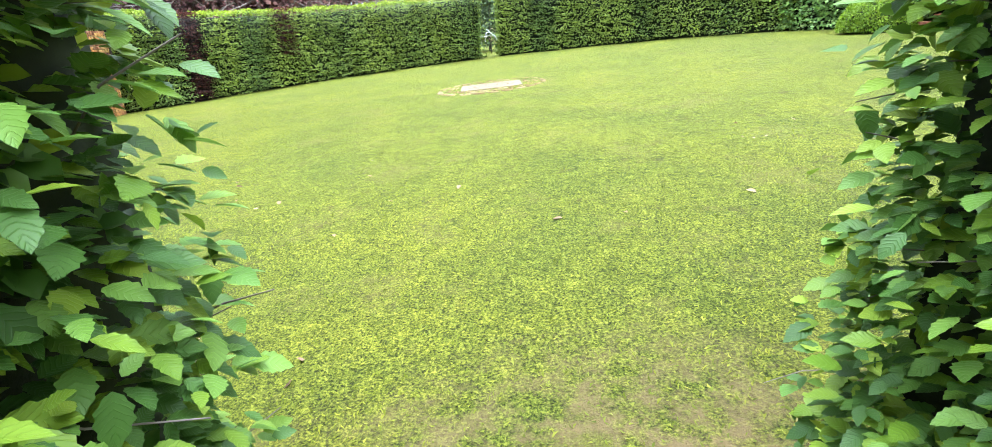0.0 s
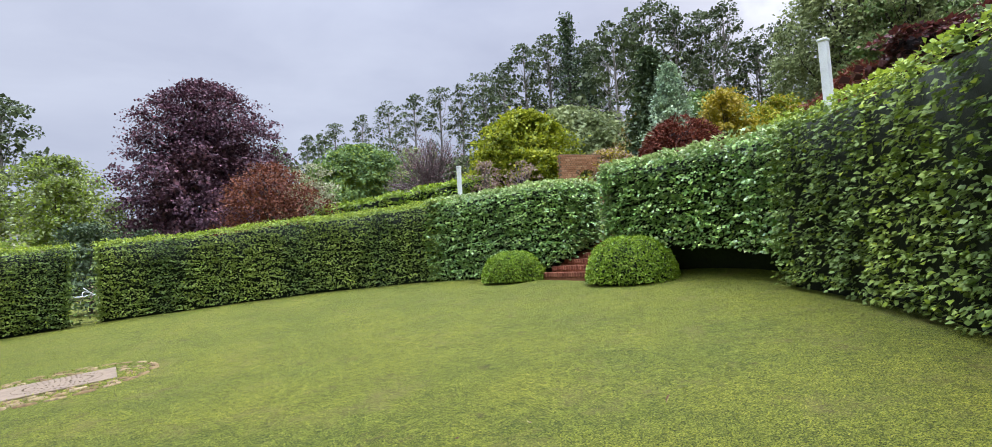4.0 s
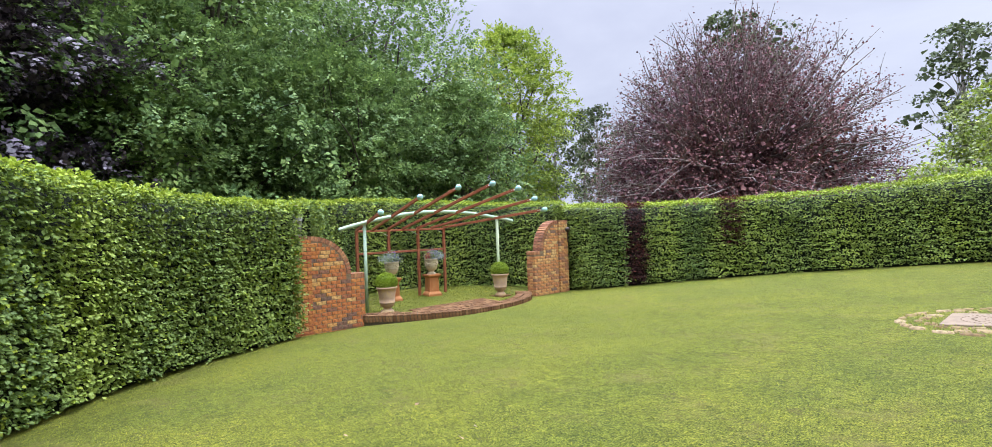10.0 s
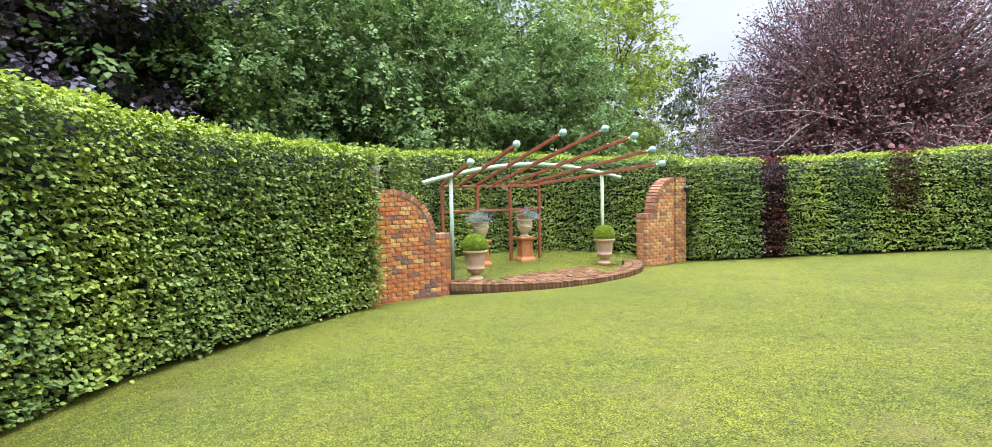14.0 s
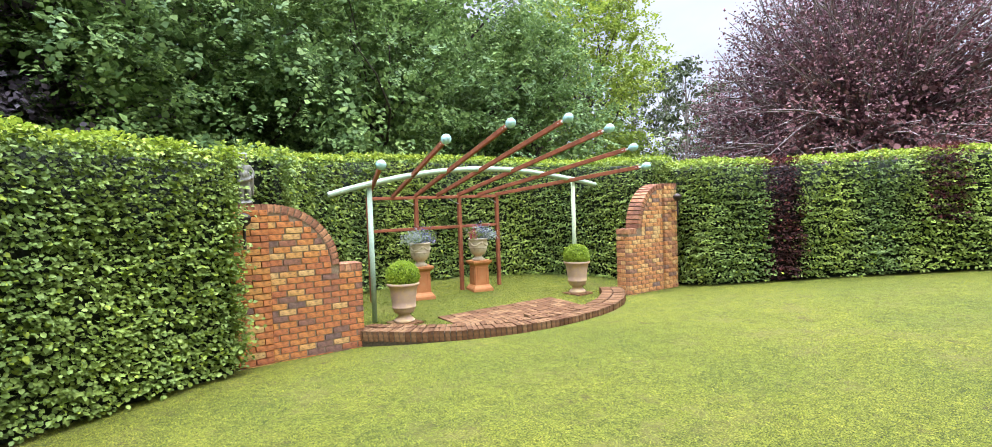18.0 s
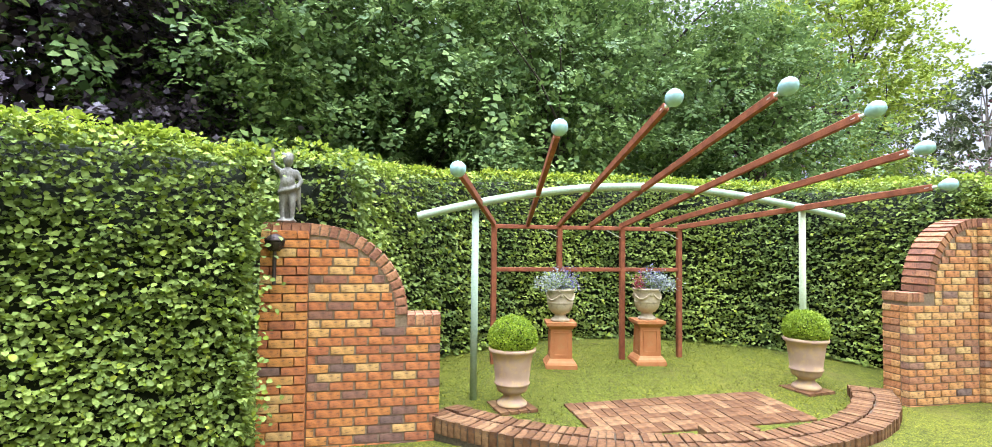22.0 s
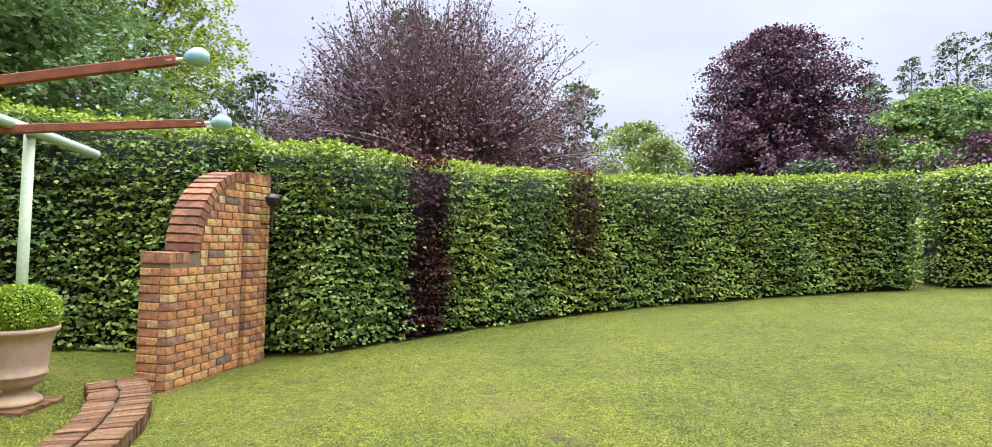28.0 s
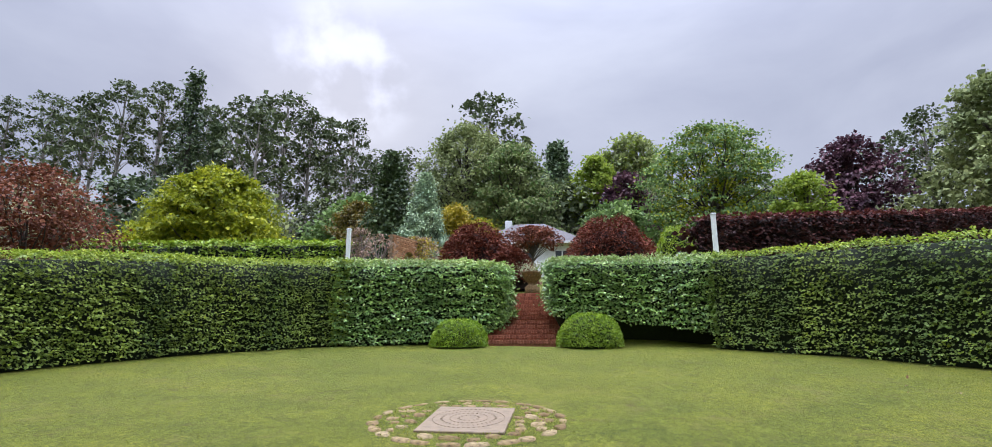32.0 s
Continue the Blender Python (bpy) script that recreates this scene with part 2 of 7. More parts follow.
GUM = leaf_mat("eucalypt_leaf", (0.040, 0.057, 0.025), (0.078, 0.104, 0.045), (0.150, 0.184, 0.076), trans=0.15, patch=0.6, patch_scale=0.06, rough=0.6, spec=0.18)
PINE = leaf_mat("conifer_leaf", (0.034, 0.056, 0.030), (0.068, 0.105, 0.049), (0.121, 0.168, 0.073), trans=0.1, patch=0.5, patch_scale=0.1, rough=0.6, spec=0.18)
BLUE_PINE = leaf_mat("blue_conifer_leaf", (0.156, 0.231, 0.156), (0.312, 0.425, 0.288), (0.537, 0.663, 0.438), trans=0.1, spec=0.15)
WILLOW = leaf_mat("willow_leaf", (0.116, 0.152, 0.055), (0.203, 0.248, 0.098), (0.320, 0.363, 0.152), trans=0.25, patch=0.6, patch_scale=0.1, rough=0.6, spec=0.18)
PEACH = leaf_mat("peach_leaf", (0.202, 0.101, 0.065), (0.302, 0.187, 0.130), (0.396, 0.302, 0.216), trans=0.3)
SILVER = leaf_mat("silver_leaf", (0.144, 0.187, 0.158), (0.259, 0.302, 0.274), (0.396, 0.432, 0.403), trans=0.2)
BLUE_PETAL = leaf_mat("blue_petal", (0.043, 0.043, 0.202), (0.086, 0.072, 0.302), (0.216, 0.187, 0.432), trans=0.2)
RED_PETAL = leaf_mat("red_petal", (0.252, 0.014, 0.036), (0.360, 0.036, 0.058), (0.468, 0.115, 0.130), trans=0.2)
PINK_PETAL = leaf_mat("pale_petal", (0.324, 0.230, 0.360), (0.432, 0.346, 0.475), (0.540, 0.490, 0.562), trans=0.2)
BLADE = leaf_mat("grass_blade", (0.048, 0.064, 0.007), (0.140, 0.168, 0.016), (0.250, 0.262, 0.044), rough=0.6, trans=0.3, patch=0.75, patch_scale=0.8, spec=0.15)
# hedge insides: shade between the leaves, put into near-black colours
CORE = plain("hedge_core_shade", (0.004, 0.008, 0.003), (0.014, 0.022, 0.007), 14, 0.9, bump=0.6)
CORE_RED = plain("copper_core_shade", (0.006, 0.004, 0.004), (0.020, 0.010, 0.010), 14, 0.9, bump=0.6)
BARK = plain("bark", (0.03, 0.025, 0.02), (0.085, 0.07, 0.055), 5, 0.9, bump=0.6, stretch=(1, 1, 0.25))
PALE_BARK = plain("pale_bark", (0.16, 0.14, 0.12), (0.32, 0.29, 0.25), 4, 0.85, bump=0.5, stretch=(1, 1, 0.2))
TWIG = plain("grey_twig", (0.131, 0.100, 0.092), (0.256, 0.213, 0.198), 3, 0.9)
MORTAR = plain("mortar", (0.135, 0.092, 0.055), (0.250, 0.185, 0.115), 30, 0.95, bump=0.6, fine=120)
EARTH_JOINT = plain("earthy_joint", (0.035, 0.028, 0.016), (0.10, 0.075, 0.042), 25, 0.95, bump=0.7, fine=110)
RUSTED = plain("rusted_steel", (0.15, 0.042, 0.018), (0.33, 0.105, 0.042), 9, 0.8, 0.0, 0.3, 90)
MINT = plain("mint_paint", (0.30, 0.405, 0.29), (0.385, 0.49, 0.365), 5, 0.55, 0.0, 0.15, 40, spec=0.25)
YELLOWED = plain("lichened_mint_paint", (0.42, 0.44, 0.20), (0.46, 0.57, 0.40), 4, 0.5, 0.0, 0.15, 40, stretch=(1, 1, 0.15))
EGG = plain("pale_blue_glaze", (0.28, 0.48, 0.47), (0.37, 0.57, 0.56), 6, 0.25, 0.0, 0.05, 30, spec=0.5)
FERRULE = plain("white_ferrule", (0.55, 0.55, 0.52), (0.75, 0.75, 0.72), 20, 0.4)
WHITE = plain("white_paint", (0.62, 0.64, 0.64), (0.80, 0.81, 0.82), 3, 0.5, bump=0.15)
BRONZE_STATUE = plain("weathered_lead", (0.075, 0.078, 0.062), (0.26, 0.255, 0.205), 14, 0.65, 0.2, 0.5, 60)
IRON = plain("dark_iron", (0.035, 0.028, 0.026), (0.085, 0.065, 0.055), 20, 0.55, 0.6, 0.2)
SOIL = plain("soil", (0.03, 0.022, 0.014), (0.075, 0.055, 0.035), 12, 0.95, bump=0.8)
GROOVE = plain("carved_groove", (0.128, 0.092, 0.056), (0.165, 0.122, 0.078), 9, 0.9)
ROOF = plain("grey_roof_tile", (0.07, 0.065, 0.068), (0.13, 0.12, 0.12), 3, 0.8, bump=0.4)


def clay(name, a, b, stain):
    m = Mat(name, 0.75)
    c = m.ramp(m.noise(5, 5), (0.3, a), (0.7, b))
    c = m.mix(m.ramp(m.noise(9, 7, 0.65), (0.47, (0, 0, 0)), (0.60, (0.85, 0.85, 0.85))), c, stain)
    m.colour(c).bump(m.noise(70, 5), 0.25, 0.006)
    return m.m


TERRACOTTA = clay("orange_terracotta", (0.36, 0.128, 0.040), (0.47, 0.190, 0.066), (0.40, 0.185, 0.066))
PALE_CLAY = clay("pale_washed_clay", (0.37, 0.245, 0.16), (0.45, 0.325, 0.22), (0.50, 0.35, 0.16))
CREAM_CLAY = clay("cream_glazed_clay", (0.42, 0.355, 0.22), (0.52, 0.455, 0.315), (0.29, 0.24, 0.15))
SLAB = clay("pink_sandstone", (0.170, 0.122, 0.074), (0.212, 0.158, 0.100), (0.140, 0.103, 0.066))


def brick_mat(name, *stops):
    m = Mat(name, 0.9, 0, 0.12)
    c = m.ramp(m.piece(), *stops)
    c = m.mix(0.75, c, m.mix(1.0, c, m.ramp(m.noise(14, 7, 0.65), (0.35, (0.50, 0.45, 0.43)), (0.65, (1.35, 1.3, 1.2))), "MULTIPLY"))
    c = m.mix(m.ramp(m.noise(42, 6, 0.65, stretch=(1, 0.4, 1.2)), (0.55, (0, 0, 0)), (0.66, (0.8, 0.8, 0.8))), c, (0.075, 0.055, 0.045))
    c = m.mix(m.ramp(m.noise(9, 5, 0.6, stretch=(1, 0.6, 1.5)), (0.60, (0, 0, 0)), (0.72, (0.45, 0.45, 0.45))), c, (0.27, 0.22, 0.16))
    m.colour(c).bump(m.noise(48, 7, 0.65, stretch=(1, 0.6, 1.2)), 0.8, 0.012)
    return m.m


BRICK = brick_mat("mixed_orange_brick", (0.0, (0.165, 0.112, 0.095)), (0.10, (0.235, 0.122, 0.083)), (0.17, (0.38, 0.140, 0.064)), (0.50, (0.47, 0.180, 0.064)), (0.72, (0.51, 0.235, 0.074)), (0.90, (0.54, 0.315, 0.112)), (1.0, (0.55, 0.37, 0.16)))
RING_BRICK = brick_mat("pinkish_arch_brick", (0.0, (0.225, 0.110, 0.072)), (0.5, (0.345, 0.160, 0.092)), (1.0, (0.44, 0.235, 0.125)))
BUFF_BRICK = brick_mat("mixed_buff_brick", (0.0, (0.21, 0.15, 0.125)), (0.12, (0.34, 0.175, 0.105)), (0.40, (0.50, 0.225, 0.095)), (0.70, (0.56, 0.300, 0.115)), (1.0, (0.58, 0.40, 0.18)))
KERB_BRICK = brick_mat("weathered_red_brick", (0.0, (0.099, 0.050, 0.023)), (0.5, (0.147, 0.077, 0.036)), (1.0, (0.195, 0.117, 0.057)))
STEP_BRICK = brick_mat("step_red_brick", (0.0, (0.18, 0.065, 0.040)), (0.5, (0.26, 0.098, 0.060)), (1.0, (0.33, 0.145, 0.090)))
STONE = brick_mat("flat_field_stone", (0.0, (0.158, 0.111, 0.054)), (0.5, (0.231, 0.171, 0.088)), (1.0, (0.305, 0.245, 0.144)))
ARCH_BRICK = brick_mat("buff_brick", (0.0, (0.30, 0.15, 0.08)), (0.5, (0.38, 0.20, 0.11)), (1.0, (0.46, 0.28, 0.16)))


def lawn_mat():
    m = Mat("mown_lawn", 0.85, 0, 0.2)
    c = m.ramp(m.noise(75, 6, 0.78), (0.39, (0.010, 0.013, 0.002)), (0.5, (0.090, 0.112, 0.009)), (0.61, (0.240, 0.248, 0.040)))
    c = m.mix(0.8, c, m.mix(1.0, c, m.ramp(m.noise(0.7, 5), (0.35, (0.80, 0.84, 0.80)), (0.65, (1.20, 1.10, 0.95))), "MULTIPLY"))
    c = m.mix(0.9, c, m.mix(1.0, c, m.ramp(m.noise(16, 7, 0.75), (0.40, (0.64, 0.68, 0.64)), (0.60, (1.32, 1.28, 1.2))), "MULTIPLY"))
    c = m.mix(0.8, c, m.mix(1.0, c, m.ramp(m.noise(3.6, 6, 0.7), (0.40, (0.84, 0.87, 0.84)), (0.60, (1.15, 1.13, 1.08))), "MULTIPLY"))
    worn = m.ramp(m.noise(1.3, 7, 0.75), (0.53, (0, 0, 0)), (0.70, (0.65, 0.65, 0.65)))
    c = m.mix(worn, c, (0.150, 0.125, 0.038))
    spots = m.ramp(m.noise(3.1, 6, 0.72), (0.60, (0, 0, 0)), (0.68, (0.6, 0.6, 0.6)))
    c = m.mix(spots, c, (0.058, 0.042, 0.018))
    # trodden earth inside the entrance
    t = m.node("ShaderNodeTexCoord")
    g = m.node("ShaderNodeMapping")
    g.inputs["Location"].default_value = (-0.35 / 1.5, 10.75 / 1.1, 0)
    g.inputs["Scale"].default_value = (1 / 1.5, 1 / 1.1, 0.2)
    m.l.new(t.outputs["Object"], g.inputs[0])
    ball = m.node("ShaderNodeTexGradient")
    ball.gradient_type = "SPHERICAL"
    m.l.new(g.outputs[0], ball.inputs[0])
    tread = m.mix(1.0, m.ramp(ball.outputs[1], (0.0, (0, 0, 0)), (0.7, (1, 1, 1))), m.ramp(m.noise(9, 6, 0.7), (0.40, (0, 0, 0)), (0.60, (1, 1, 1))), "MULTIPLY")
    c = m.mix(tread, c, (0.185, 0.128, 0.062))
    # leaf-strewn floor under the woods
    far = m.node("ShaderNodeVectorMath")
    far.operation = "LENGTH"
    m.l.new(t.outputs["Object"], far.inputs[0])
    wood = m.node("ShaderNodeMapRange")
    wood.inputs[1].default_value, wood.inputs[2].default_value = 34.0, 58.0
    m.l.new(far.outputs["Value"], wood.inputs[0])
    c = m.mix(wood.outputs[0], c, m.ramp(m.noise(0.4, 6), (0.35, (0.015, 0.016, 0.008)), (0.65, (0.042, 0.046, 0.018))))
    m.colour(c).bump(m.noise(150, 6), 1.0, 0.02)
    return m.m


LAWN = lawn_mat()


# ---- mesh helpers ----
def np_mesh(name, verts, faces, mats, midx=None, smooth=False):
    """A mesh data block from an array of vertices and an array of faces (all with the same number of corners)."""
    verts, faces = np.asarray(verts, np.float32), np.asarray(faces, np.int32)
    me = bpy.data.meshes.new(name)
    n, k = faces.shape
    me.vertices.add(len(verts))
    me.vertices.foreach_set("co", verts.ravel())
    me.loops.add(n * k)
    me.loops.foreach_set("vertex_index", faces.ravel())
    me.polygons.add(n)
    me.polygons.foreach_set("loop_start", np.arange(0, n * k, k, dtype=np.int32))
    for m in mats:
        me.materials.append(m)
    if midx is not None:
        me.polygons.foreach_set("material_index", np.asarray(midx, np.int32))
    if smooth:
        me.polygons.foreach_set("use_smooth", np.ones(n, bool))
    me.update(calc_edges=True)
    return me


def child(ob, parent):
    ob.parent = parent
    return ob


def np_part(name, verts, faces, mats, parent, label="", midx=None, smooth=False, kind=""):
    return tagged(child(new(name, np_mesh(name, verts, faces, mats, midx, smooth)), parent), label, kind=kind)


def part(name, bm, material, parent, label="", smooth=False):
    """Links a bmesh as one mesh object under a thing or a part."""
    me = bpy.data.meshes.new(name)
    bm.to_mesh(me)
    bm.free()
    me.materials.append(material)
    if smooth:
        me.polygons.foreach_set("use_smooth", np.ones(len(me.polygons), bool))
    ob = tagged(new(name, me), label)
    if parent is not None:
        ob.parent = parent
    return ob


def thing(name, place, label, category, group="", kind="", turn=0.0):
    ob = new(name)
    ob.empty_display_size = 0.1
    ob.matrix_basis = pose(*place, 0, 0, turn)
    return tagged(ob, label, category, group, kind)


def box_bm(lo, hi, bevel=0.0):
    bm = bmesh.new()
    bmesh.ops.create_cube(bm, size=1)
    for v in bm.verts:
        v.co = Vector([(a + b) / 2 + c * (b - a) for a, b, c in zip(lo, hi, v.co)])
    if bevel:
        bmesh.ops.bevel(bm, geom=bm.edges[:], offset=bevel, segments=1, affect="EDGES")
    return bm


def lathe(profile, segs=40, caps=True):
    """A surface of revolution from (radius, height) pairs, as arrays."""
    p = np.array(profile, float)
    a = np.linspace(0, 2 * np.pi, segs, endpoint=False)
    v = np.stack([p[:, None, 0] * np.cos(a), p[:, None, 0] * np.sin(a), p[:, None, 1] + 0 * a], -1).reshape(-1, 3)
    i, j = np.meshgrid(np.arange(len(p) - 1), np.arange(segs), indexing="ij")
    j2 = (j + 1) % segs
    f = np.stack([i * segs + j, i * segs + j2, (i + 1) * segs + j2, (i + 1) * segs + j], -1).reshape(-1, 4)
    return v, f


def tube(points, radii, segs=6):
    """A tapered tube along points, as arrays (quads)."""
    p = np.asarray(points, float)
    r = np.broadcast_to(np.asarray(radii, float), (len(p),))
    d = np.gradient(p, axis=0)
    d /= np.linalg.norm(d, axis=1, keepdims=True) + 1e-9
    ref = np.where(np.abs(d[:, 2:3]) > 0.9, [[1.0, 0, 0]], [[0, 0, 1.0]])
    s = np.cross(d, ref)
    s /= np.linalg.norm(s, axis=1, keepdims=True) + 1e-9
    u = np.cross(s, d)
    a = np.linspace(0, 2 * np.pi, segs, endpoint=False)
    v = p[:, None] + r[:, None, None] * (np.cos(a)[None, :, None] * s[:, None] + np.sin(a)[None, :, None] * u[:, None])
    i, j = np.meshgrid(np.arange(len(p) - 1), np.arange(segs), indexing="ij")
    j2 = (j + 1) % segs
    f = np.stack([i * segs + j, i * segs + j2, (i + 1) * segs + j2, (i + 1) * segs + j], -1).reshape(-1, 4)
    return v.reshape(-1, 3), f


def joined(pieces):
    vs, fs, n = [], [], 0
    for v, f in pieces:
        vs.append(v)
        fs.append(np.asarray(f) + n)
        n += len(v)
    return np.concatenate(vs), np.concatenate(fs)


def unit(v):
    return v / (np.linalg.norm(v, axis=-1, keepdims=True) + 1e-9)


LEAF6 = np.array([[0, 0, 0], [0.30, 0.9, 0.35], [0.68, 0.85, 0.35], [1, 0, -0.1], [0.68, -0.85, 0.35], [0.30, -0.9, 0.35]])
LEAF4 = np.array([[0, 0, 0], [0.45, 1.0, 0.3], [1, 0, -0.05], [0.45, -1.0, 0.3]])


def leaves(P, N, size, rg, wide=0.3, out=0.5, down=0.25, up=0.6, loose=0.6, fine=True, spread=0.35):
    """Leaf blades at the points P with outward ways N: vertices and quads."""
    n = len(P)
    D = unit(out * N + loose * rg.normal(size=(n, 3)) + [0, 0, -down])
    U = up * np.array([0, 0, 1.0]) + 0.6 * N + 0.5 * rg.normal(size=(n, 3))
    U = unit(U - (U * D).sum(1, keepdims=True) * D)
    S = np.cross(D, U)
    s = size * (1 - spread + 2 * spread * rg.random((n, 1)))
    shape = LEAF6 if fine else LEAF4
    V = P[:, None] + s[:, None] * (shape[None, :, 0:1] * D[:, None] + wide * shape[None, :, 1:2] * S[:, None] + wide * shape[None, :, 2:3] * U[:, None])
    k = len(shape)
    base = (np.arange(n) * k)[:, None]
    F = np.concatenate([base + [0, 1, 2, 3], base + [0, 3, 4, 5]]) if fine else base + [0, 1, 2, 3]
    return V.reshape(-1, 3), F


def sprays(P, N, size, rg, k=7, reach=1.9, wide=0.33, up=1.0, side=0.55, down=0.2, spread=0.3):
    """Flat sprays of k leaves set alternately along a short shoot: vertices and quads."""
    n = len(P)
    D = unit(0.75 * N + side * rg.normal(size=(n, 3)) + [0, 0, -down])
    U = up * np.array([0, 0, 1.0]) + 0.45 * N + 0.30 * rg.normal(size=(n, 3))
    U = unit(U - (U * D).sum(1, keepdims=True) * D)
    S = np.cross(D, U)
    j = np.arange(k)
    t = j / (k - 1)
    sign = np.where(j % 2, 1.0, -1.0) * np.where(j == k - 1, 0.0, 1.0)
    s0 = size * (1 - spread + 2 * spread * rg.random((n, 1, 1)))
    base = P[:, None] + s0 * (reach * t[None, :, None] * D[:, None] - 0.35 * (t**2)[None, :, None] * U[:, None])
    d = unit(0.6 * D[:, None] + 0.85 * sign[None, :, None] * S[:, None] + 0.18 * rg.normal(size=(n, k, 3)))
    u = U[:, None] + 0.28 * rg.normal(size=(n, k, 3))
    u = unit(u - (u * d).sum(2, keepdims=True) * d)
    w = np.cross(d, u)
    s1 = (s0 * (1.05 - 0.3 * t)[None, :, None] * (0.85 + 0.3 * rg.random((n, k, 1))))[:, :, None]
    V = base[:, :, None] + s1 * (LEAF4[:, 0:1] * d[:, :, None] + wide * LEAF4[:, 1:2] * w[:, :, None] + wide * LEAF4[:, 2:3] * u[:, :, None])
    F = (np.arange(n * k) * 4)[:, None] + np.array([0, 1, 2, 3])
    return V.reshape(-1, 3), F


def clumps(P, N, size, rg, per=26, wide=0.36, across=1.6, thick=0.24, lift=0.75, oval=False):
    """Layered tufts of leaves: each tuft is a flat shelf whose leaves hang outward like shingles."""
    n = len(P)
    side = unit(np.stack([-N[:, 1], N[:, 0], 0 * N[:, 0]], 1) + 1e-4)
    up = np.cross(N, side)
    up *= np.sign(up[:, 2:3] + 1e-6)
    k = n * per
    rep_ = lambda a: np.repeat(a, per, 0)
    g = rg.normal(size=(k, 3))
    o = rg.random((k, 1))
    scale = rep_(0.7 + 0.6 * rg.random((n, 1))) * size
    Q = rep_(P) + scale * (across * g[:, :1] * rep_(side) + thick * g[:, 1:2] * rep_(up) + (1.5 * o - 1.1) * rep_(N))
    Q[:, 2] -= (0.45 * scale[:, 0] * (o[:, 0] ** 2 + 0.25 * g[:, 0] ** 2))
    D = unit(0.75 * rep_(N) + 0.38 * g[:, :1] * rep_(side) + 0.42 * rg.normal(size=(k, 3)) + [0, 0, -0.35])
    U = lift * np.array([0, 0, 1.0]) + 0.75 * rep_(N) + 0.33 * rg.normal(size=(k, 3))
    U = unit(U - (U * D).sum(1, keepdims=True) * D)
    S = np.cross(D, U)
    s = (size * (0.7 + 0.6 * rg.random((k, 1))))[:, None]
    shape = LEAF6 if oval else LEAF4
    V = Q[:, None] + s * (shape[:, 0:1] * D[:, None] + wide * shape[:, 1:2] * S[:, None] + wide * shape[:, 2:3] * U[:, None])
    return V, o[:, 0]


def blade_mesh(V):
    """Vertices and quads of leaf blades given as rows of four or six corners."""
    base = (np.arange(len(V)) * V.shape[1])[:, None]
    F = np.concatenate([base + [0, 1, 2, 3], base + [0, 3, 4, 5]]) if V.shape[1] == 6 else base + [0, 1, 2, 3]
    return V.reshape(-1, 3), F


# ---- the lie of the land ----
def smooth01(t):
    t = np.clip(t, 0, 1)
    return t * t * (3 - 2 * t)


STEP_X, STEP_Z, RISE, GOING, STEPS = 9.85, 0.765, 0.155, 0.345, 12


def ground_z(x, y):
    x, y = np.asarray(x, float), np.asarray(y, float)
    z = 0.072 * np.clip(x, -13, 9.7) + 0.008 * np.clip(y, -14, 14) + 0.045
    e = np.maximum(x - 9.7, 0)
    z = z + 1.85 * smooth01(e / 4.3) + 0.13 * np.clip(e - 4.3, 0, 45)
    s = 0.82 * x + 0.57 * y
    z = z + 20 * smooth01((s - 55) / 75)
    z = z - 0.25 * np.exp(-((y - 0.1) / 1.3) ** 4) * smooth01((x - 9.6) / 0.5) * smooth01((14.6 - x) / 0.6)
    return z


def gz(x, y):
    return float(ground_z(x, y))


RING = np.array([(-180, 11.2), (-165, 11.2), (-158, 11.3), (-143, 11.35), (-125, 11.2), (-93, 10.85), (-70, 10.6), (-50, 10.4), (-31, 10.5), (-20, 10.9), (-4, 10.1), (18, 10.1), (30, 10.6), (51, 10.5), (75, 10.2), (88, 10.3), (92, 10.3), (105, 9.95), (119, 10.0), (133, 10.2), (147, 10.45), (159, 11.0), (180, 11.2)])
TOPS = np.array([(-180, 2.1), (-157, 2.08), (-140, 2.18), (-123, 2.36), (-90, 2.75), (-63, 3.06), (-50, 3.22), (-30, 3.36), (-15, 3.3), (0, 3.35), (16, 3.4), (31, 3.40), (54, 3.15), (61, 3.08), (75, 2.76), (86, 2.62), (94, 2.48), (105, 2.34), (118, 2.20), (134, 2.10), (148, 2.05), (160, 2.12), (180, 2.12)])


def ring_r(a):
    return np.interp(a, RING[:, 0], RING[:, 1])


def ring_top(a):
    return np.interp(a, TOPS[:, 0], TOPS[:, 1])


# one ground sheet, fine near the lawn and coarse far off
near = np.arange(-24, 24.01, 0.4)
far = np.array([1.5, 4, 8, 14, 22, 32, 45, 60, 78, 100, 130, 180, 260, 400, 700, 1500, 3000])
axis = np.concatenate([-24 - far[::-1], near, 24 + far])
gx, gy = np.meshgrid(axis, axis, indexing="ij")
hz = ground_z(gx, gy)
hz = hz + 0.012 * np.sin(gx * 1.7 + 0.6 * gy) * np.cos(gy * 1.3 - 0.4 * gx) * (np.hypot(gx, gy) < 30)
nn = len(axis)
gi, gj = np.meshgrid(np.arange(nn - 1), np.arange(nn - 1), indexing="ij")
gf = np.stack([gi * nn + gj, (gi + 1) * nn + gj, (gi + 1) * nn + gj + 1, gi * nn + gj + 1], -1).reshape(-1, 4)
ground = tagged(new("ground", np_mesh("ground", np.stack([gx, gy, hz], -1).reshape(-1, 3), gf, [LAWN], smooth=True)), "mown yellow-green lawn sloping gently with worn brown patches", "lawn", kind="structure")


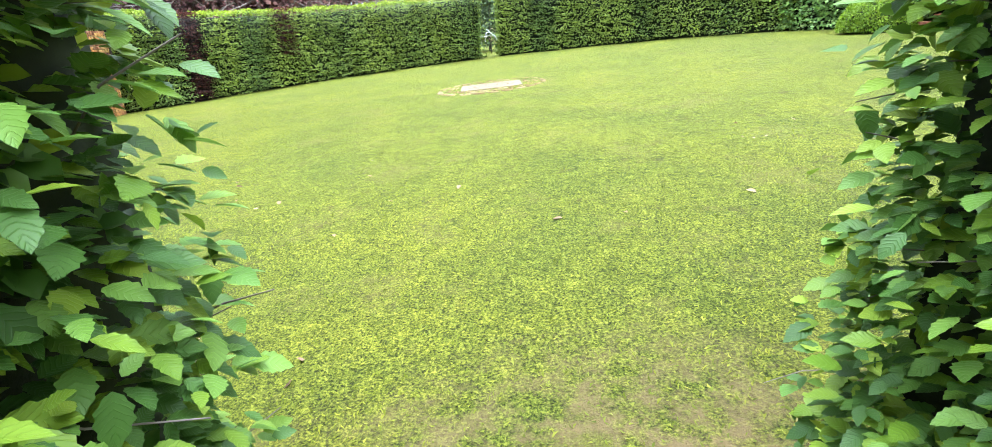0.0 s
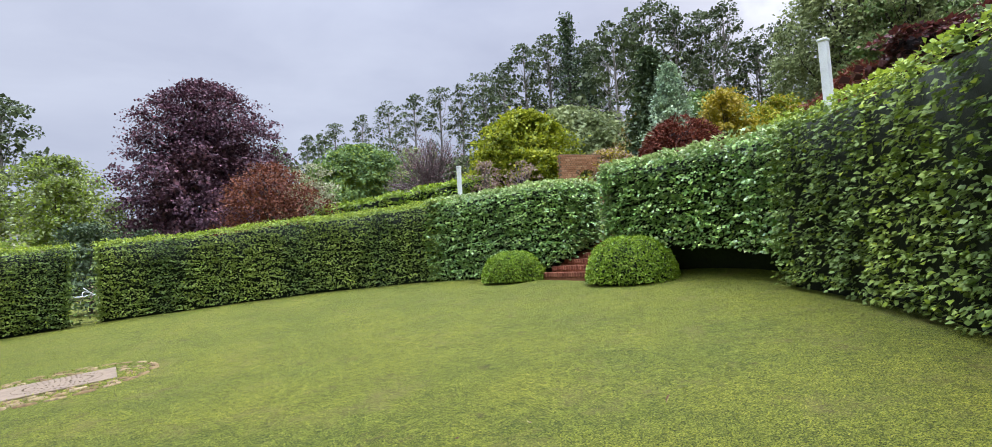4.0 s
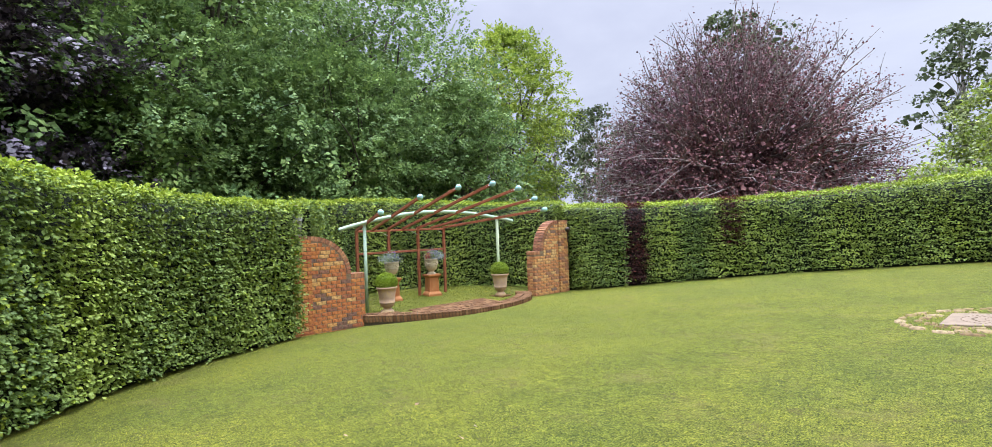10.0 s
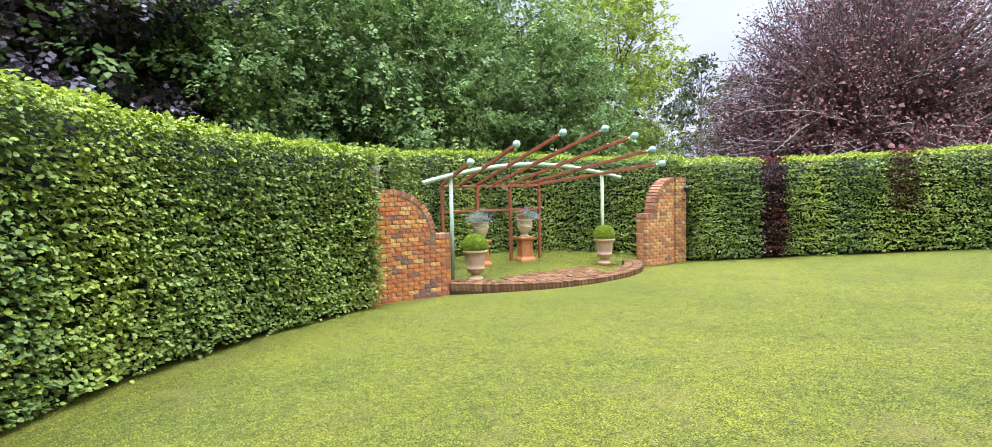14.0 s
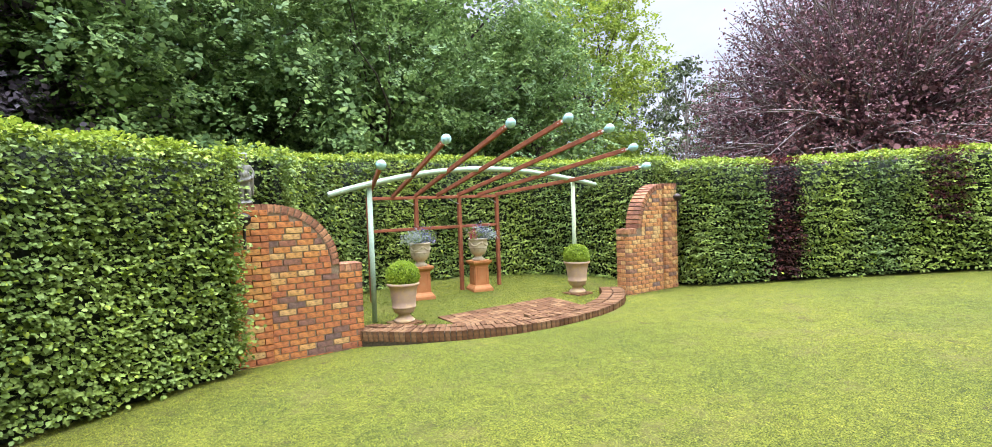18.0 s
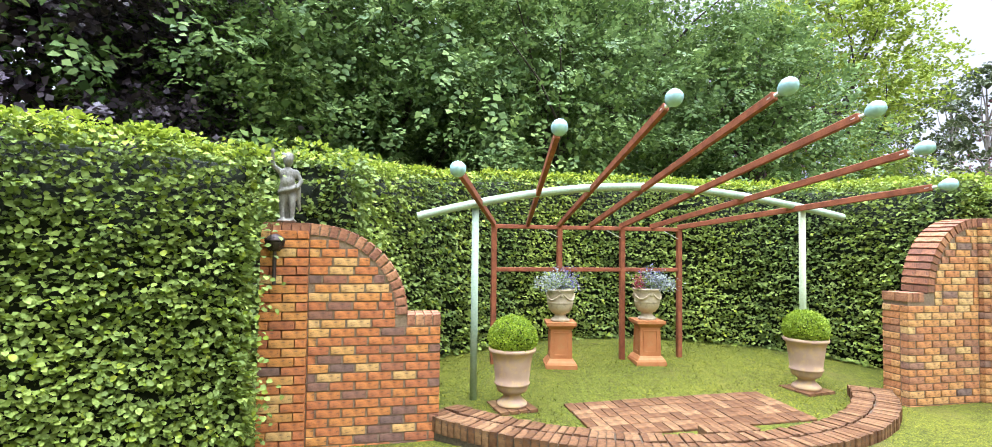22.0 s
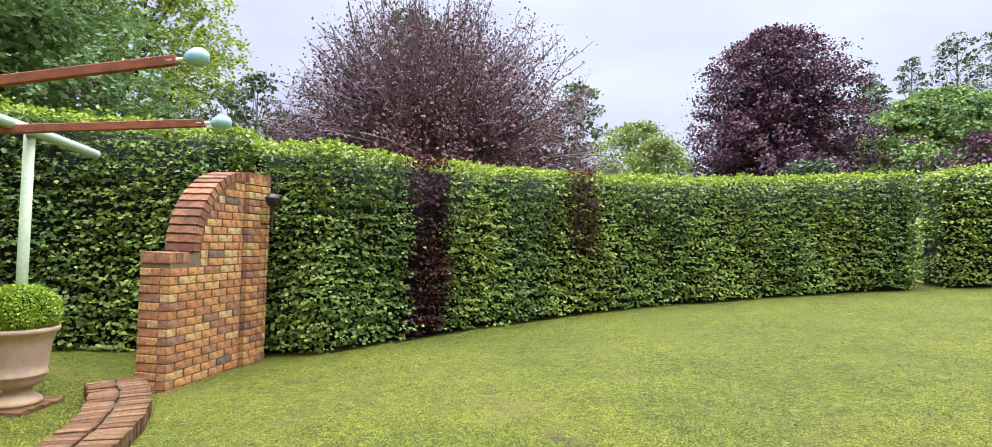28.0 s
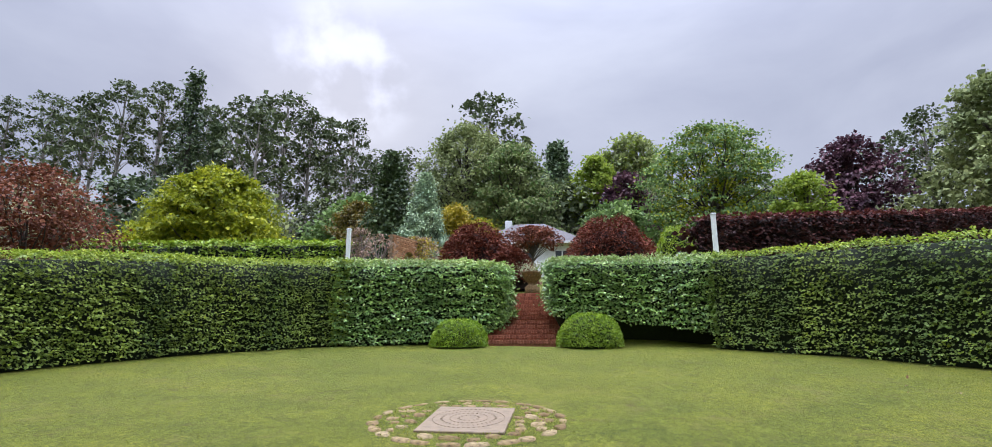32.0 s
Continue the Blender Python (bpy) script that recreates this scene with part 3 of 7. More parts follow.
# ---- clipped hedges ----
def even(n, rg):
    """Evenly strewn pairs in the unit square, slightly disturbed."""
    k = np.arange(n)
    jit = 0.5 / math.sqrt(max(n, 1))
    return [np.clip((k * q + rg.random()) % 1.0 + jit * rg.standard_normal(n), 0, 1) for q in (0.7548776662, 0.5698402909)]


def wobble(a, h, k):
    return 0.035 * np.sin(3.1 * a + 2 * h + k) + 0.03 * np.sin(7.7 * a - 3.3 * h + 2 * k) + 0.02 * np.sin(17 * a + 5 * h + k)


def shelves(s, z, pitch, rg):
    """Draws heights towards wavy rows, as shoots grow in tiers; and a share of each tier that sits deeper."""
    way = z + 0.05 * np.sin(2.3 * s) + 0.04 * np.sin(5.1 * s + 1.0) + 0.03 * np.sin(11.3 * s + 4.0 * z) + 0.03 * np.sin(3.7 * z)
    row = np.round(way / pitch)
    z = z + 0.60 * (row * pitch - way) + 0.12 * pitch * rg.standard_normal(len(z))
    gap = 0.5 + 0.5 * np.sin(s * (9 + 3 * np.sin(row * 12.9)) + row * 78.2) * np.sin(s * 4.1 + row * 37.7)
    return z, gap


def hedge(name, label, line, tops, base, depth, mats, rg, density=150, size=0.056, per=9, top_share=0.42, core=CORE, group="", fine=True, wide=0.44, ends=(True, True), back=0.13, up=0.85, shag=0.03, young_band=0.16, young_face=0.05, oval=False, foot=None, inside=0.22, kept=None):
    """A hedge along a line of points (inner foot). Leaves on the inner face, the top, the ends and thinly on the back."""
    line = np.asarray(line, float)
    seg = np.linalg.norm(np.diff(line, axis=0), axis=1)
    run = np.concatenate([[0], np.cumsum(seg)])
    total = run[-1]
    t = unit(np.gradient(line, axis=0))
    nrm = np.stack([t[:, 1], -t[:, 0]], 1)  # the walker's side

    def at(s):
        p = np.stack([np.interp(s, run, line[:, k]) for k in (0, 1)], 1)
        n = unit(np.stack([np.interp(s, run, nrm[:, k]) for k in (0, 1)], 1))
        return p, n, np.interp(s, run, tops), np.interp(s, run, base)

    ob = thing(name, (0, 0, 0), label, "hedge", group)
    # core: a solid body whose near-black colour stands in for inner shade
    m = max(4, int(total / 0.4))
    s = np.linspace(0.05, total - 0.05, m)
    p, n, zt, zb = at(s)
    # with a foot, the dark core also paints the shade under raised leaves
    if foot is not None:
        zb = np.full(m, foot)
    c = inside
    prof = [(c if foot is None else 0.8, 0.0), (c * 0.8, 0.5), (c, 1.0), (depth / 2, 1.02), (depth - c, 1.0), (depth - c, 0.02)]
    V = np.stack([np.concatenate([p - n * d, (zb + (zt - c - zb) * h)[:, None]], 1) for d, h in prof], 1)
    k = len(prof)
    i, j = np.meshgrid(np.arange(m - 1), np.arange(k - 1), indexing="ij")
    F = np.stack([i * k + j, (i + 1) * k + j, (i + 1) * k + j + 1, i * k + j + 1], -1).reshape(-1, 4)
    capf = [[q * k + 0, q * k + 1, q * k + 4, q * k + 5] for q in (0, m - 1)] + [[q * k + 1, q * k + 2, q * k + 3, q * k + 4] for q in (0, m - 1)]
    np_part("twig_core", V.reshape(-1, 3), np.concatenate([F, capf]), [core], ob, "dark body for the shade inside the hedge")
    # leaf points
    P, N, Y = [], [], []
    hgt = float(np.mean(tops - base))
    cnt = int(density * total * hgt)
    s, h = even(cnt, rg)
    s = s * total
    p, n, zt, zb = at(s)
    # leaves start 10 cm up, so the shade-dark core shows as a line
    z = zb + 0.10 + (zt - zb - 0.10) * h
    z, gap = shelves(s, z, size * 1.25, rg)
    near_top = np.clip((z - (zt - 0.16)) / 0.16, 0, 1)
    inset = 0.10 * near_top**2 + wobble(s, z, 1.0) - shag * rg.standard_normal(cnt) + size * 0.65 * gap
    P.append(np.concatenate([p - n * inset[:, None], z[:, None]], 1))
    N.append(np.concatenate([n, (0.15 + 0.8 * near_top)[:, None]], 1))
    Y.append(young_face + 0.06 * (gap < 0.25) + 0.75 * np.clip((z - (zt - young_band)) / young_band, 0, 1) + 0.03 * np.sin(s * 2.6))
    cnt = int(density * top_share * total * depth)
    s, d = even(cnt, rg)
    s, d = s * total, d * depth
    p, n, zt, zb = at(s)
    z = zt - 0.05 * np.clip((0.15 - d) / 0.15, 0, 1) - 0.05 * np.clip((d - depth + 0.15) / 0.15, 0, 1) + 0.4 * wobble(s, d, 2.0) + shag * np.abs(rg.standard_normal(cnt))
    P.append(np.concatenate([p - n * d[:, None], z[:, None]], 1))
    N.append(np.concatenate([0.3 * n, np.ones((cnt, 1))], 1))
    Y.append(np.full(cnt, 0.9))
    for q, want in ((0, ends[0]), (len(line) - 1, ends[1])):
        if not want:
            continue
        h0 = tops[q] - base[q]
        cnt = int(density * depth * h0)
        d, z = rg.random(cnt) * depth, base[q] + 0.10 + rg.random(cnt) * (h0 - 0.10)
        o = t[q] * (-1 if q == 0 else 1)
        near_top = np.clip((z - (tops[q] - 0.16)) / 0.16, 0, 1)
        side = 0.03 * rg.standard_normal(cnt) - 0.08 * near_top**2 + wobble(d, z, 3.0) - 0.07 * np.clip((0.12 - d) / 0.12, 0, 1)
        P.append(np.concatenate([line[q] - nrm[q] * d[:, None] + o * side[:, None], z[:, None]], 1))
        N.append(np.tile(np.append(o, 0.2), (cnt, 1)))
        Y.append(young_face + 0.7 * near_top)
    P, N, Y = np.concatenate(P), unit(np.concatenate(N)), np.concatenate(Y)
    V, tip = clumps(P - N * size * 0.5, N, size, rg, per, wide, oval=oval)
    if kept is not None:
        ok = kept(V[:, 0])
        V, tip, Y = V[ok], tip[ok], np.repeat(Y, per)[ok]
    else:
        Y = np.repeat(Y, per)
    young = rg.random(len(V)) < Y + 0.10 * (tip > 0.8)
    for nm, pick, mat in (("foliage", ~young, mats[0]), ("young_growth", young, mats[1])):
        if pick.sum() > 3:
            v, f = blade_mesh(V[pick])
            np_part(nm, v, f, [mat], ob, "", kind="stuff")
    if back:
        cnt = int(density * back * total * hgt)
        s, h = even(cnt, rg)
        p, n, zt, zb = at(s * total)
        P = np.concatenate([p - n * (depth - 0.05), (zb + 0.1 + (zt - zb - 0.1) * h)[:, None]], 1)
        v, f = blade_mesh(clumps(P, unit(np.concatenate([-n, np.full((cnt, 1), 0.15)], 1)), size * 2, rg, per, wide)[0])
        np_part("outer_foliage", v, f, [mats[0]], ob, "leaves on the outer face", kind="stuff")
    return ob


def arc(a0, a1, r=ring_r, step=1.0):
    a = np.linspace(a0, a1, max(3, int(abs(a1 - a0) / step)))
    rr = r(a)
    return a, np.stack([rr * np.cos(np.radians(a)), rr * np.sin(np.radians(a))], 1)


def ring_hedge(name, label, a0, a1, mats, rg, depth=0.95, **kw):
    a, p = arc(a0, a1)
    return hedge(name, label, p, ring_top(a), ground_z(p[:, 0], p[:, 1]), depth, mats, rg, **kw)


GREEN = (HORNBEAM, YOUNG)
# the line runs clockwise seen from above, so that the walker's side is the inner one
ring_hedge("hedge", "tall clipped green hornbeam hedge ending at the steps", 88.0, 30.4, GREEN, rng, depth=1.5, density=84, size=0.066)
ring_hedge("hedge", "clipped green hornbeam hedge beside the garden gap", 133.3, 91.6, GREEN, rng, density=125, size=0.058, ends=(False, True))
ring_hedge("hedge", "clipped green hornbeam hedge between two copper plants", 146.6, 133.3, GREEN, rng, ends=(False, False))
a, p = arc(156.4, 149.8)
p = np.concatenate([[(-11.25, 4.40), (-10.85, 4.37), (-10.45, 4.36)], p])
hedge("hedge", "clipped green hornbeam hedge beside the brick wall", p, np.concatenate([np.full(3, 2.11), ring_top(a)]), ground_z(p[:, 0], p[:, 1]), 0.95, GREEN, rng, density=150, size=0.057, ends=(True, False))
ring_hedge("copper_hedge", "dark copper beech plant grown into the green hedge", 149.8, 146.6, (COPPER, COPPER_TOP), rng, ends=(False, False), core=CORE_RED, density=150)
a, p = arc(133.6, 130.2)
hedge("copper_hedge", "copper beech plant with reddish top in the green hedge", p * 0.997, ring_top(a) + 0.03, ground_z(p[:, 0], p[:, 1]) + 0.95, 0.95, (COPPER, COPPER_TOP), rng, ends=(False, False), core=CORE_RED, density=130)
ring_hedge("hedge", "tall clipped green hornbeam hedge on the uphill side", -29.5, -84.0, GREEN, rng, density=66, size=0.066, ends=(True, False))
ring_hedge("hedge", "clipped green hornbeam hedge running to the brick wall", -100, -155.9, GREEN, rng, density=185, size=0.052, oval=True, ends=(False, True))


WAY_IN = ((-0.03, -11.9), (-0.04, -10.2))


def off_the_way(v, width=0.33):
    """True where a point leaves the way in through the gap free."""
    (x0, y0), (x1, y1) = WAY_IN
    t = np.clip(((v[:, 0] - x0) * (x1 - x0) + (v[:, 1] - y0) * (y1 - y0)) / ((x1 - x0) ** 2 + (y1 - y0) ** 2), 0, 1)
    inside = (np.abs(v[:, 0]) < 0.85) & (v[:, 1] > np.where(v[:, 0] > 0, -10.72, -10.95))
    return (np.hypot(v[:, 0] - x0 - t * (x1 - x0), v[:, 1] - y0 - t * (y1 - y0)) > width) & ~inside


def near_hedge(name, label, a0, a1, rg, gap_end):
    """The hedge end beside the entrance, passed at arm's length: toothed, veined leaves on twigs."""
    a, p = arc(a0, a1, step=0.8)
    p = p * (1.0 if gap_end else 1.003)
    ob = hedge(name, label, p, ring_top(a), ground_z(p[:, 0], p[:, 1]), 0.95, (NEAR_LEAF, YOUNG), rg, density=150, size=0.036, oval=True, inside=0.09, kept=off_the_way, ends=(gap_end == 0, gap_end == 1), young_face=0.08)
    # large toothed leaves round the end
    q = 0 if gap_end == 0 else len(p) - 1
    tdir = unit(p[1] - p[0]) * -1 if q == 0 else unit(p[-1] - p[-2])
    inner = -unit(p[q])
    cnt = 4600
    d, z = rg.random(cnt) * 0.96 + (0.0 if gap_end else 0.05), gz(*p[q]) + 0.1 + rg.random(cnt) * 1.85
    P1 = np.concatenate([p[q] - inner * d[:, None] + tdir * (0.02 + 0.05 * rg.standard_normal(cnt))[:, None], z[:, None]], 1)
    N1 = np.tile(np.append(tdir, 0.1), (cnt, 1))
    cnt2 = 2300
    s, z2 = rg.random(cnt2) * 0.9, gz(*p[q]) + 0.1 + rg.random(cnt2) * 1.85
    P2 = np.concatenate([p[q] - tdir * s[:, None] + inner * ((0.03 if gap_end else -0.03) + 0.03 * rg.standard_normal(cnt2))[:, None], z2[:, None]], 1)
    z, _ = shelves(d, z, 0.085, rg)
    P1[:, 2] = z
    z2, _ = shelves(s, z2, 0.085, rg)
    P2[:, 2] = z2
    N2 = np.tile(np.append(inner, 0.1), (cnt2, 1))
    P, N = np.concatenate([P1, P2]), unit(np.concatenate([N1, N2]))
    free = off_the_way(P, 0.34)
    P, N = P[free], N[free]
    # toothed outline: eleven points a side and a folded midrib
    u = np.linspace(0, 1, 11)
    w = np.sin(np.pi * u**0.82) ** 0.9 * (1 + 0.10 * np.where(np.arange(11) % 2, 1, -1)) * (u < 0.99) * (u > 0.01)
    n = len(P)
    D = unit(0.75 * N + 0.5 * rg.normal(size=(n, 3)) * [1, 1, 0.5] + [0, 0, -0.22])
    U = np.array([0, 0, 1.0]) + 0.4 * N + 0.25 * rg.normal(size=(n, 3))
    U = unit(U - (U * D).sum(1, keepdims=True) * D)
    S = np.cross(D, U)
    size = (0.032 + 0.038 * rg.random((n, 1)) ** 1.5)[:, None]
    curl = -0.12 * u**2
    rows = [np.stack([u, 0 * u, curl], 1), np.stack([u, 0.29 * w, curl + 0.07 * w], 1), np.stack([u, -0.29 * w, curl + 0.07 * w], 1)]
    shape = np.concatenate(rows)
    V = P[:, None] + size * (shape[None, :, 0:1] * D[:, None] + shape[None, :, 1:2] * S[:, None] + shape[None, :, 2:3] * U[:, None])
    fs = [[i, i + 1, 12 + i, 11 + i] for i in range(10)] + [[i, 22 + i, 23 + i, i + 1] for i in range(10)]
    F = ((np.arange(n) * 33)[:, None, None] + np.array(fs)[None]).reshape(-1, 4)
    lit = np.repeat((rg.random(n) < 0.34).astype(int), 20)
    blades = np_part("broad_leaves", V.reshape(-1, 3), F, [BROAD, BROAD_YOUNG], ob, "broad toothed green leaves", midx=lit, kind="stuff")
    vein = np.tile(np.concatenate([u, u - 0.22 * (w > 0.02), u - 0.22 * (w > 0.02)]), n).astype(np.float32)
    blades.data.attributes.new("vein", "FLOAT", "POINT").data.foreach_set("value", vein)
    twigs = []
    for k in rg.choice(n, 130, replace=False):
        e = P[k] + 0.06 * N[k] + rg.normal(size=3) * 0.02
        b = P[k] - 0.16 * N[k] + rg.normal(size=3) * 0.05
        twigs.append(tube([b, (b + e) / 2 + rg.normal(size=3) * 0.012, e], [0.0022, 0.0017, 0.001], 4))
    v, f = joined(twigs)
    np_part("twig_tangle", v, f, [TWIG], ob, "thin brown twigs", kind="stuff")
    return ob


near_hedge("hedge", "leafy clipped beech hedge at the lawn entrance", -84.0, -86.45, rng, 1)
near_hedge("hedge", "leafy clipped beech hedge at the lawn entrance gap", -92.55, -100.0, rng, 0)
# the curved hedge behind the pergola
a = np.linspace(262, 97, 60)
back_line = np.stack([-10.6 + 3.8 * np.cos(np.radians(a)), 0.1 + 3.95 * np.sin(np.radians(a))], 1)
hedge("hedge", "tall curved green hornbeam hedge behind the pergola", back_line, np.interp(back_line[:, 1], [-4, -1, 1, 4], [2.2, 2.5, 2.5, 2.25]), np.full(60, -0.66), 0.95, GREEN, rng, density=135, size=0.058)
# broad-leaved hedges either side of the steps
hedge("viburnum_hedge", "glossy broad-leaved green hedge beside the brick steps", [(8.95, 5.75), (9.45, 4.2), (9.75, 3.0), (9.95, 2.0), (10.25, 1.15), (10.65, 0.72), (11.4, 0.55)], np.array([3.38, 3.40, 3.42, 3.42, 3.38, 3.36, 3.35]), np.array([0.75, 0.77, 0.78, 0.85, 1.1, 1.35, 1.6]), 1.5, (IVY, IVY_TOP), rng, density=92, size=0.078, per=11, wide=0.42, shag=0.06, group="hedges beside the steps")
hedge("viburnum_hedge", "glossy broad-leaved green hedge shading bare earth below", [(11.4, -0.50), (10.5, -0.55), (9.95, -0.85), (9.85, -2.0), (9.95, -3.0), (9.88, -4.2), (9.3, -5.65)], np.array([3.40, 3.42, 3.42, 3.42, 3.40, 3.38, 3.35]), np.array([2.0, 1.75, 1.6, 1.4, 1.35, 1.25, 0.95]), 1.5, (IVY, IVY_TOP), rng, foot=0.6, density=92, size=0.078, per=11, wide=0.42, shag=0.06, group="hedges beside the steps")


def mound(name, label, x, y, rx, ry, h, mats, rg, count=9000, size=0.035, z=None, group="", category="shrub"):
    """A clipped dome of tiny leaves over a core coloured dark as inner shade."""
    z = gz(x, y) if z is None else z
    ob = thing(name, (x, y, z), label, category, group)
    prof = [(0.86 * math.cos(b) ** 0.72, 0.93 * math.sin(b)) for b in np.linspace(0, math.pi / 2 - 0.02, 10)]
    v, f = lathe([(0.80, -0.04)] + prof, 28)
    np_part("twig_core", v * [rx, ry, h], f, [CORE], ob, "dark body for the shade among the leaves", smooth=True)
    b, a = np.arcsin(rg.random(count)), rg.random(count) * 2 * np.pi
    c = np.cos(b) ** 0.72
    bump = 1 + 0.025 * np.sin(5 * a + 3 * b) + 0.02 * np.sin(11 * a - 7 * b) + 0.015 * rg.standard_normal(count)
    P = np.stack([c * np.cos(a) * bump * rx, c * np.sin(a) * bump * ry, np.sin(b) * bump * h], 1) * 0.97
    N = unit(np.stack([np.cos(a) * np.cos(b) / rx, np.sin(a) * np.cos(b) / ry, np.sin(b) / h + 0.15], 1))
    v, f = leaves(P, N, size, rg, 0.4, 0.4, 0.0, 0.4, 0.7, False)
    np_part("foliage", v, f, [mats], ob, kind="stuff")
    return ob


mound("clipped_shrub", "clipped round green shrub beside the brick steps", 9.45, 2.0, 0.86, 0.86, 0.80, BOX_DARK, rng, 13000, 0.040, group="domes beside the steps")
mound("clipped_shrub", "larger clipped round green shrub beside the brick steps", 9.65, -1.85, 0.97, 0.97, 0.97, BOX_DARK, rng, 15000, 0.040, group="domes beside the steps")


# ---- the raised bay with the pergola ----
BAY_Z = -0.625


def bay_z(x):
    return BAY_Z - 0.05 * (x + 11.4)


KC, KR = (-12.82, -0.22), 3.47
ba = np.linspace(0, 2 * np.pi, 48, endpoint=False)
bp = np.stack([-12.3 + 3.2 * np.cos(ba), 0.1 + 3.75 * np.sin(ba)], 1)
lim = KC[0] + np.sqrt(np.maximum((KR - 0.30) ** 2 - np.clip(bp[:, 1] - KC[1], -3.1, 3.1) ** 2, 0))
bp[:, 0] = np.minimum(bp[:, 0], np.where(np.abs(bp[:, 1] - KC[1]) < 2.75, lim, -10.95))
bv = [(-12.4, 0.0, bay_z(-12.4))] + [(x, y, bay_z(x)) for x, y in bp] + [(x, y, -1.1) for x, y in bp]
bm = bmesh.new()
vs = [bm.verts.new(v) for v in bv]
for i in range(48):
    j = (i + 1) % 48
    bm.faces.new((vs[0], vs[1 + i], vs[1 + j]))
    bm.faces.new((vs[1 + i], vs[49 + i], vs[49 + j], vs[1 + j]))
bmesh.ops.subdivide_edges(bm, edges=[e for e in bm.edges if vs[0] in e.verts], cuts=4)
bay = part("bay_lawn", bm, LAWN, None)
tagged(bay, "small raised lawn behind a curved brick kerb", "lawn", kind="structure")


# ---- bricks ----
BL, BW, BH, J = 0.230, 0.110, 0.076, 0.010
brick_cache = {}
stock = {"wall": BRICK}


def brick_data(size, mat):
    """Shared mesh of a slightly chamfered, uneven brick, centred at its middle."""
    key = (*(round(s, 3) for s in size), mat.name)
    if key not in brick_cache:
        bm = box_bm([-s / 2 for s in size], [s / 2 for s in size])
        bmesh.ops.bevel(bm, geom=bm.edges[:], offset=min(0.004, min(size) * 0.10), segments=1, affect="EDGES")
        rg = random.Random(len(brick_cache))
        for v in bm.verts:
            v.co += Vector([rg.uniform(-1, 1) * 0.0030 for _ in range(3)])
        me = bpy.data.meshes.new("brick")
        bm.to_mesh(me)
        bm.free()
        me.materials.append(mat)
        brick_cache[key] = me
    return brick_cache[key]


def brick(parent, size, m, mat=None, name="brick"):
    ob = new(name, brick_data(size, mat or stock["wall"]))
    ob.parent = parent
    ob.matrix_basis = m
    return ob


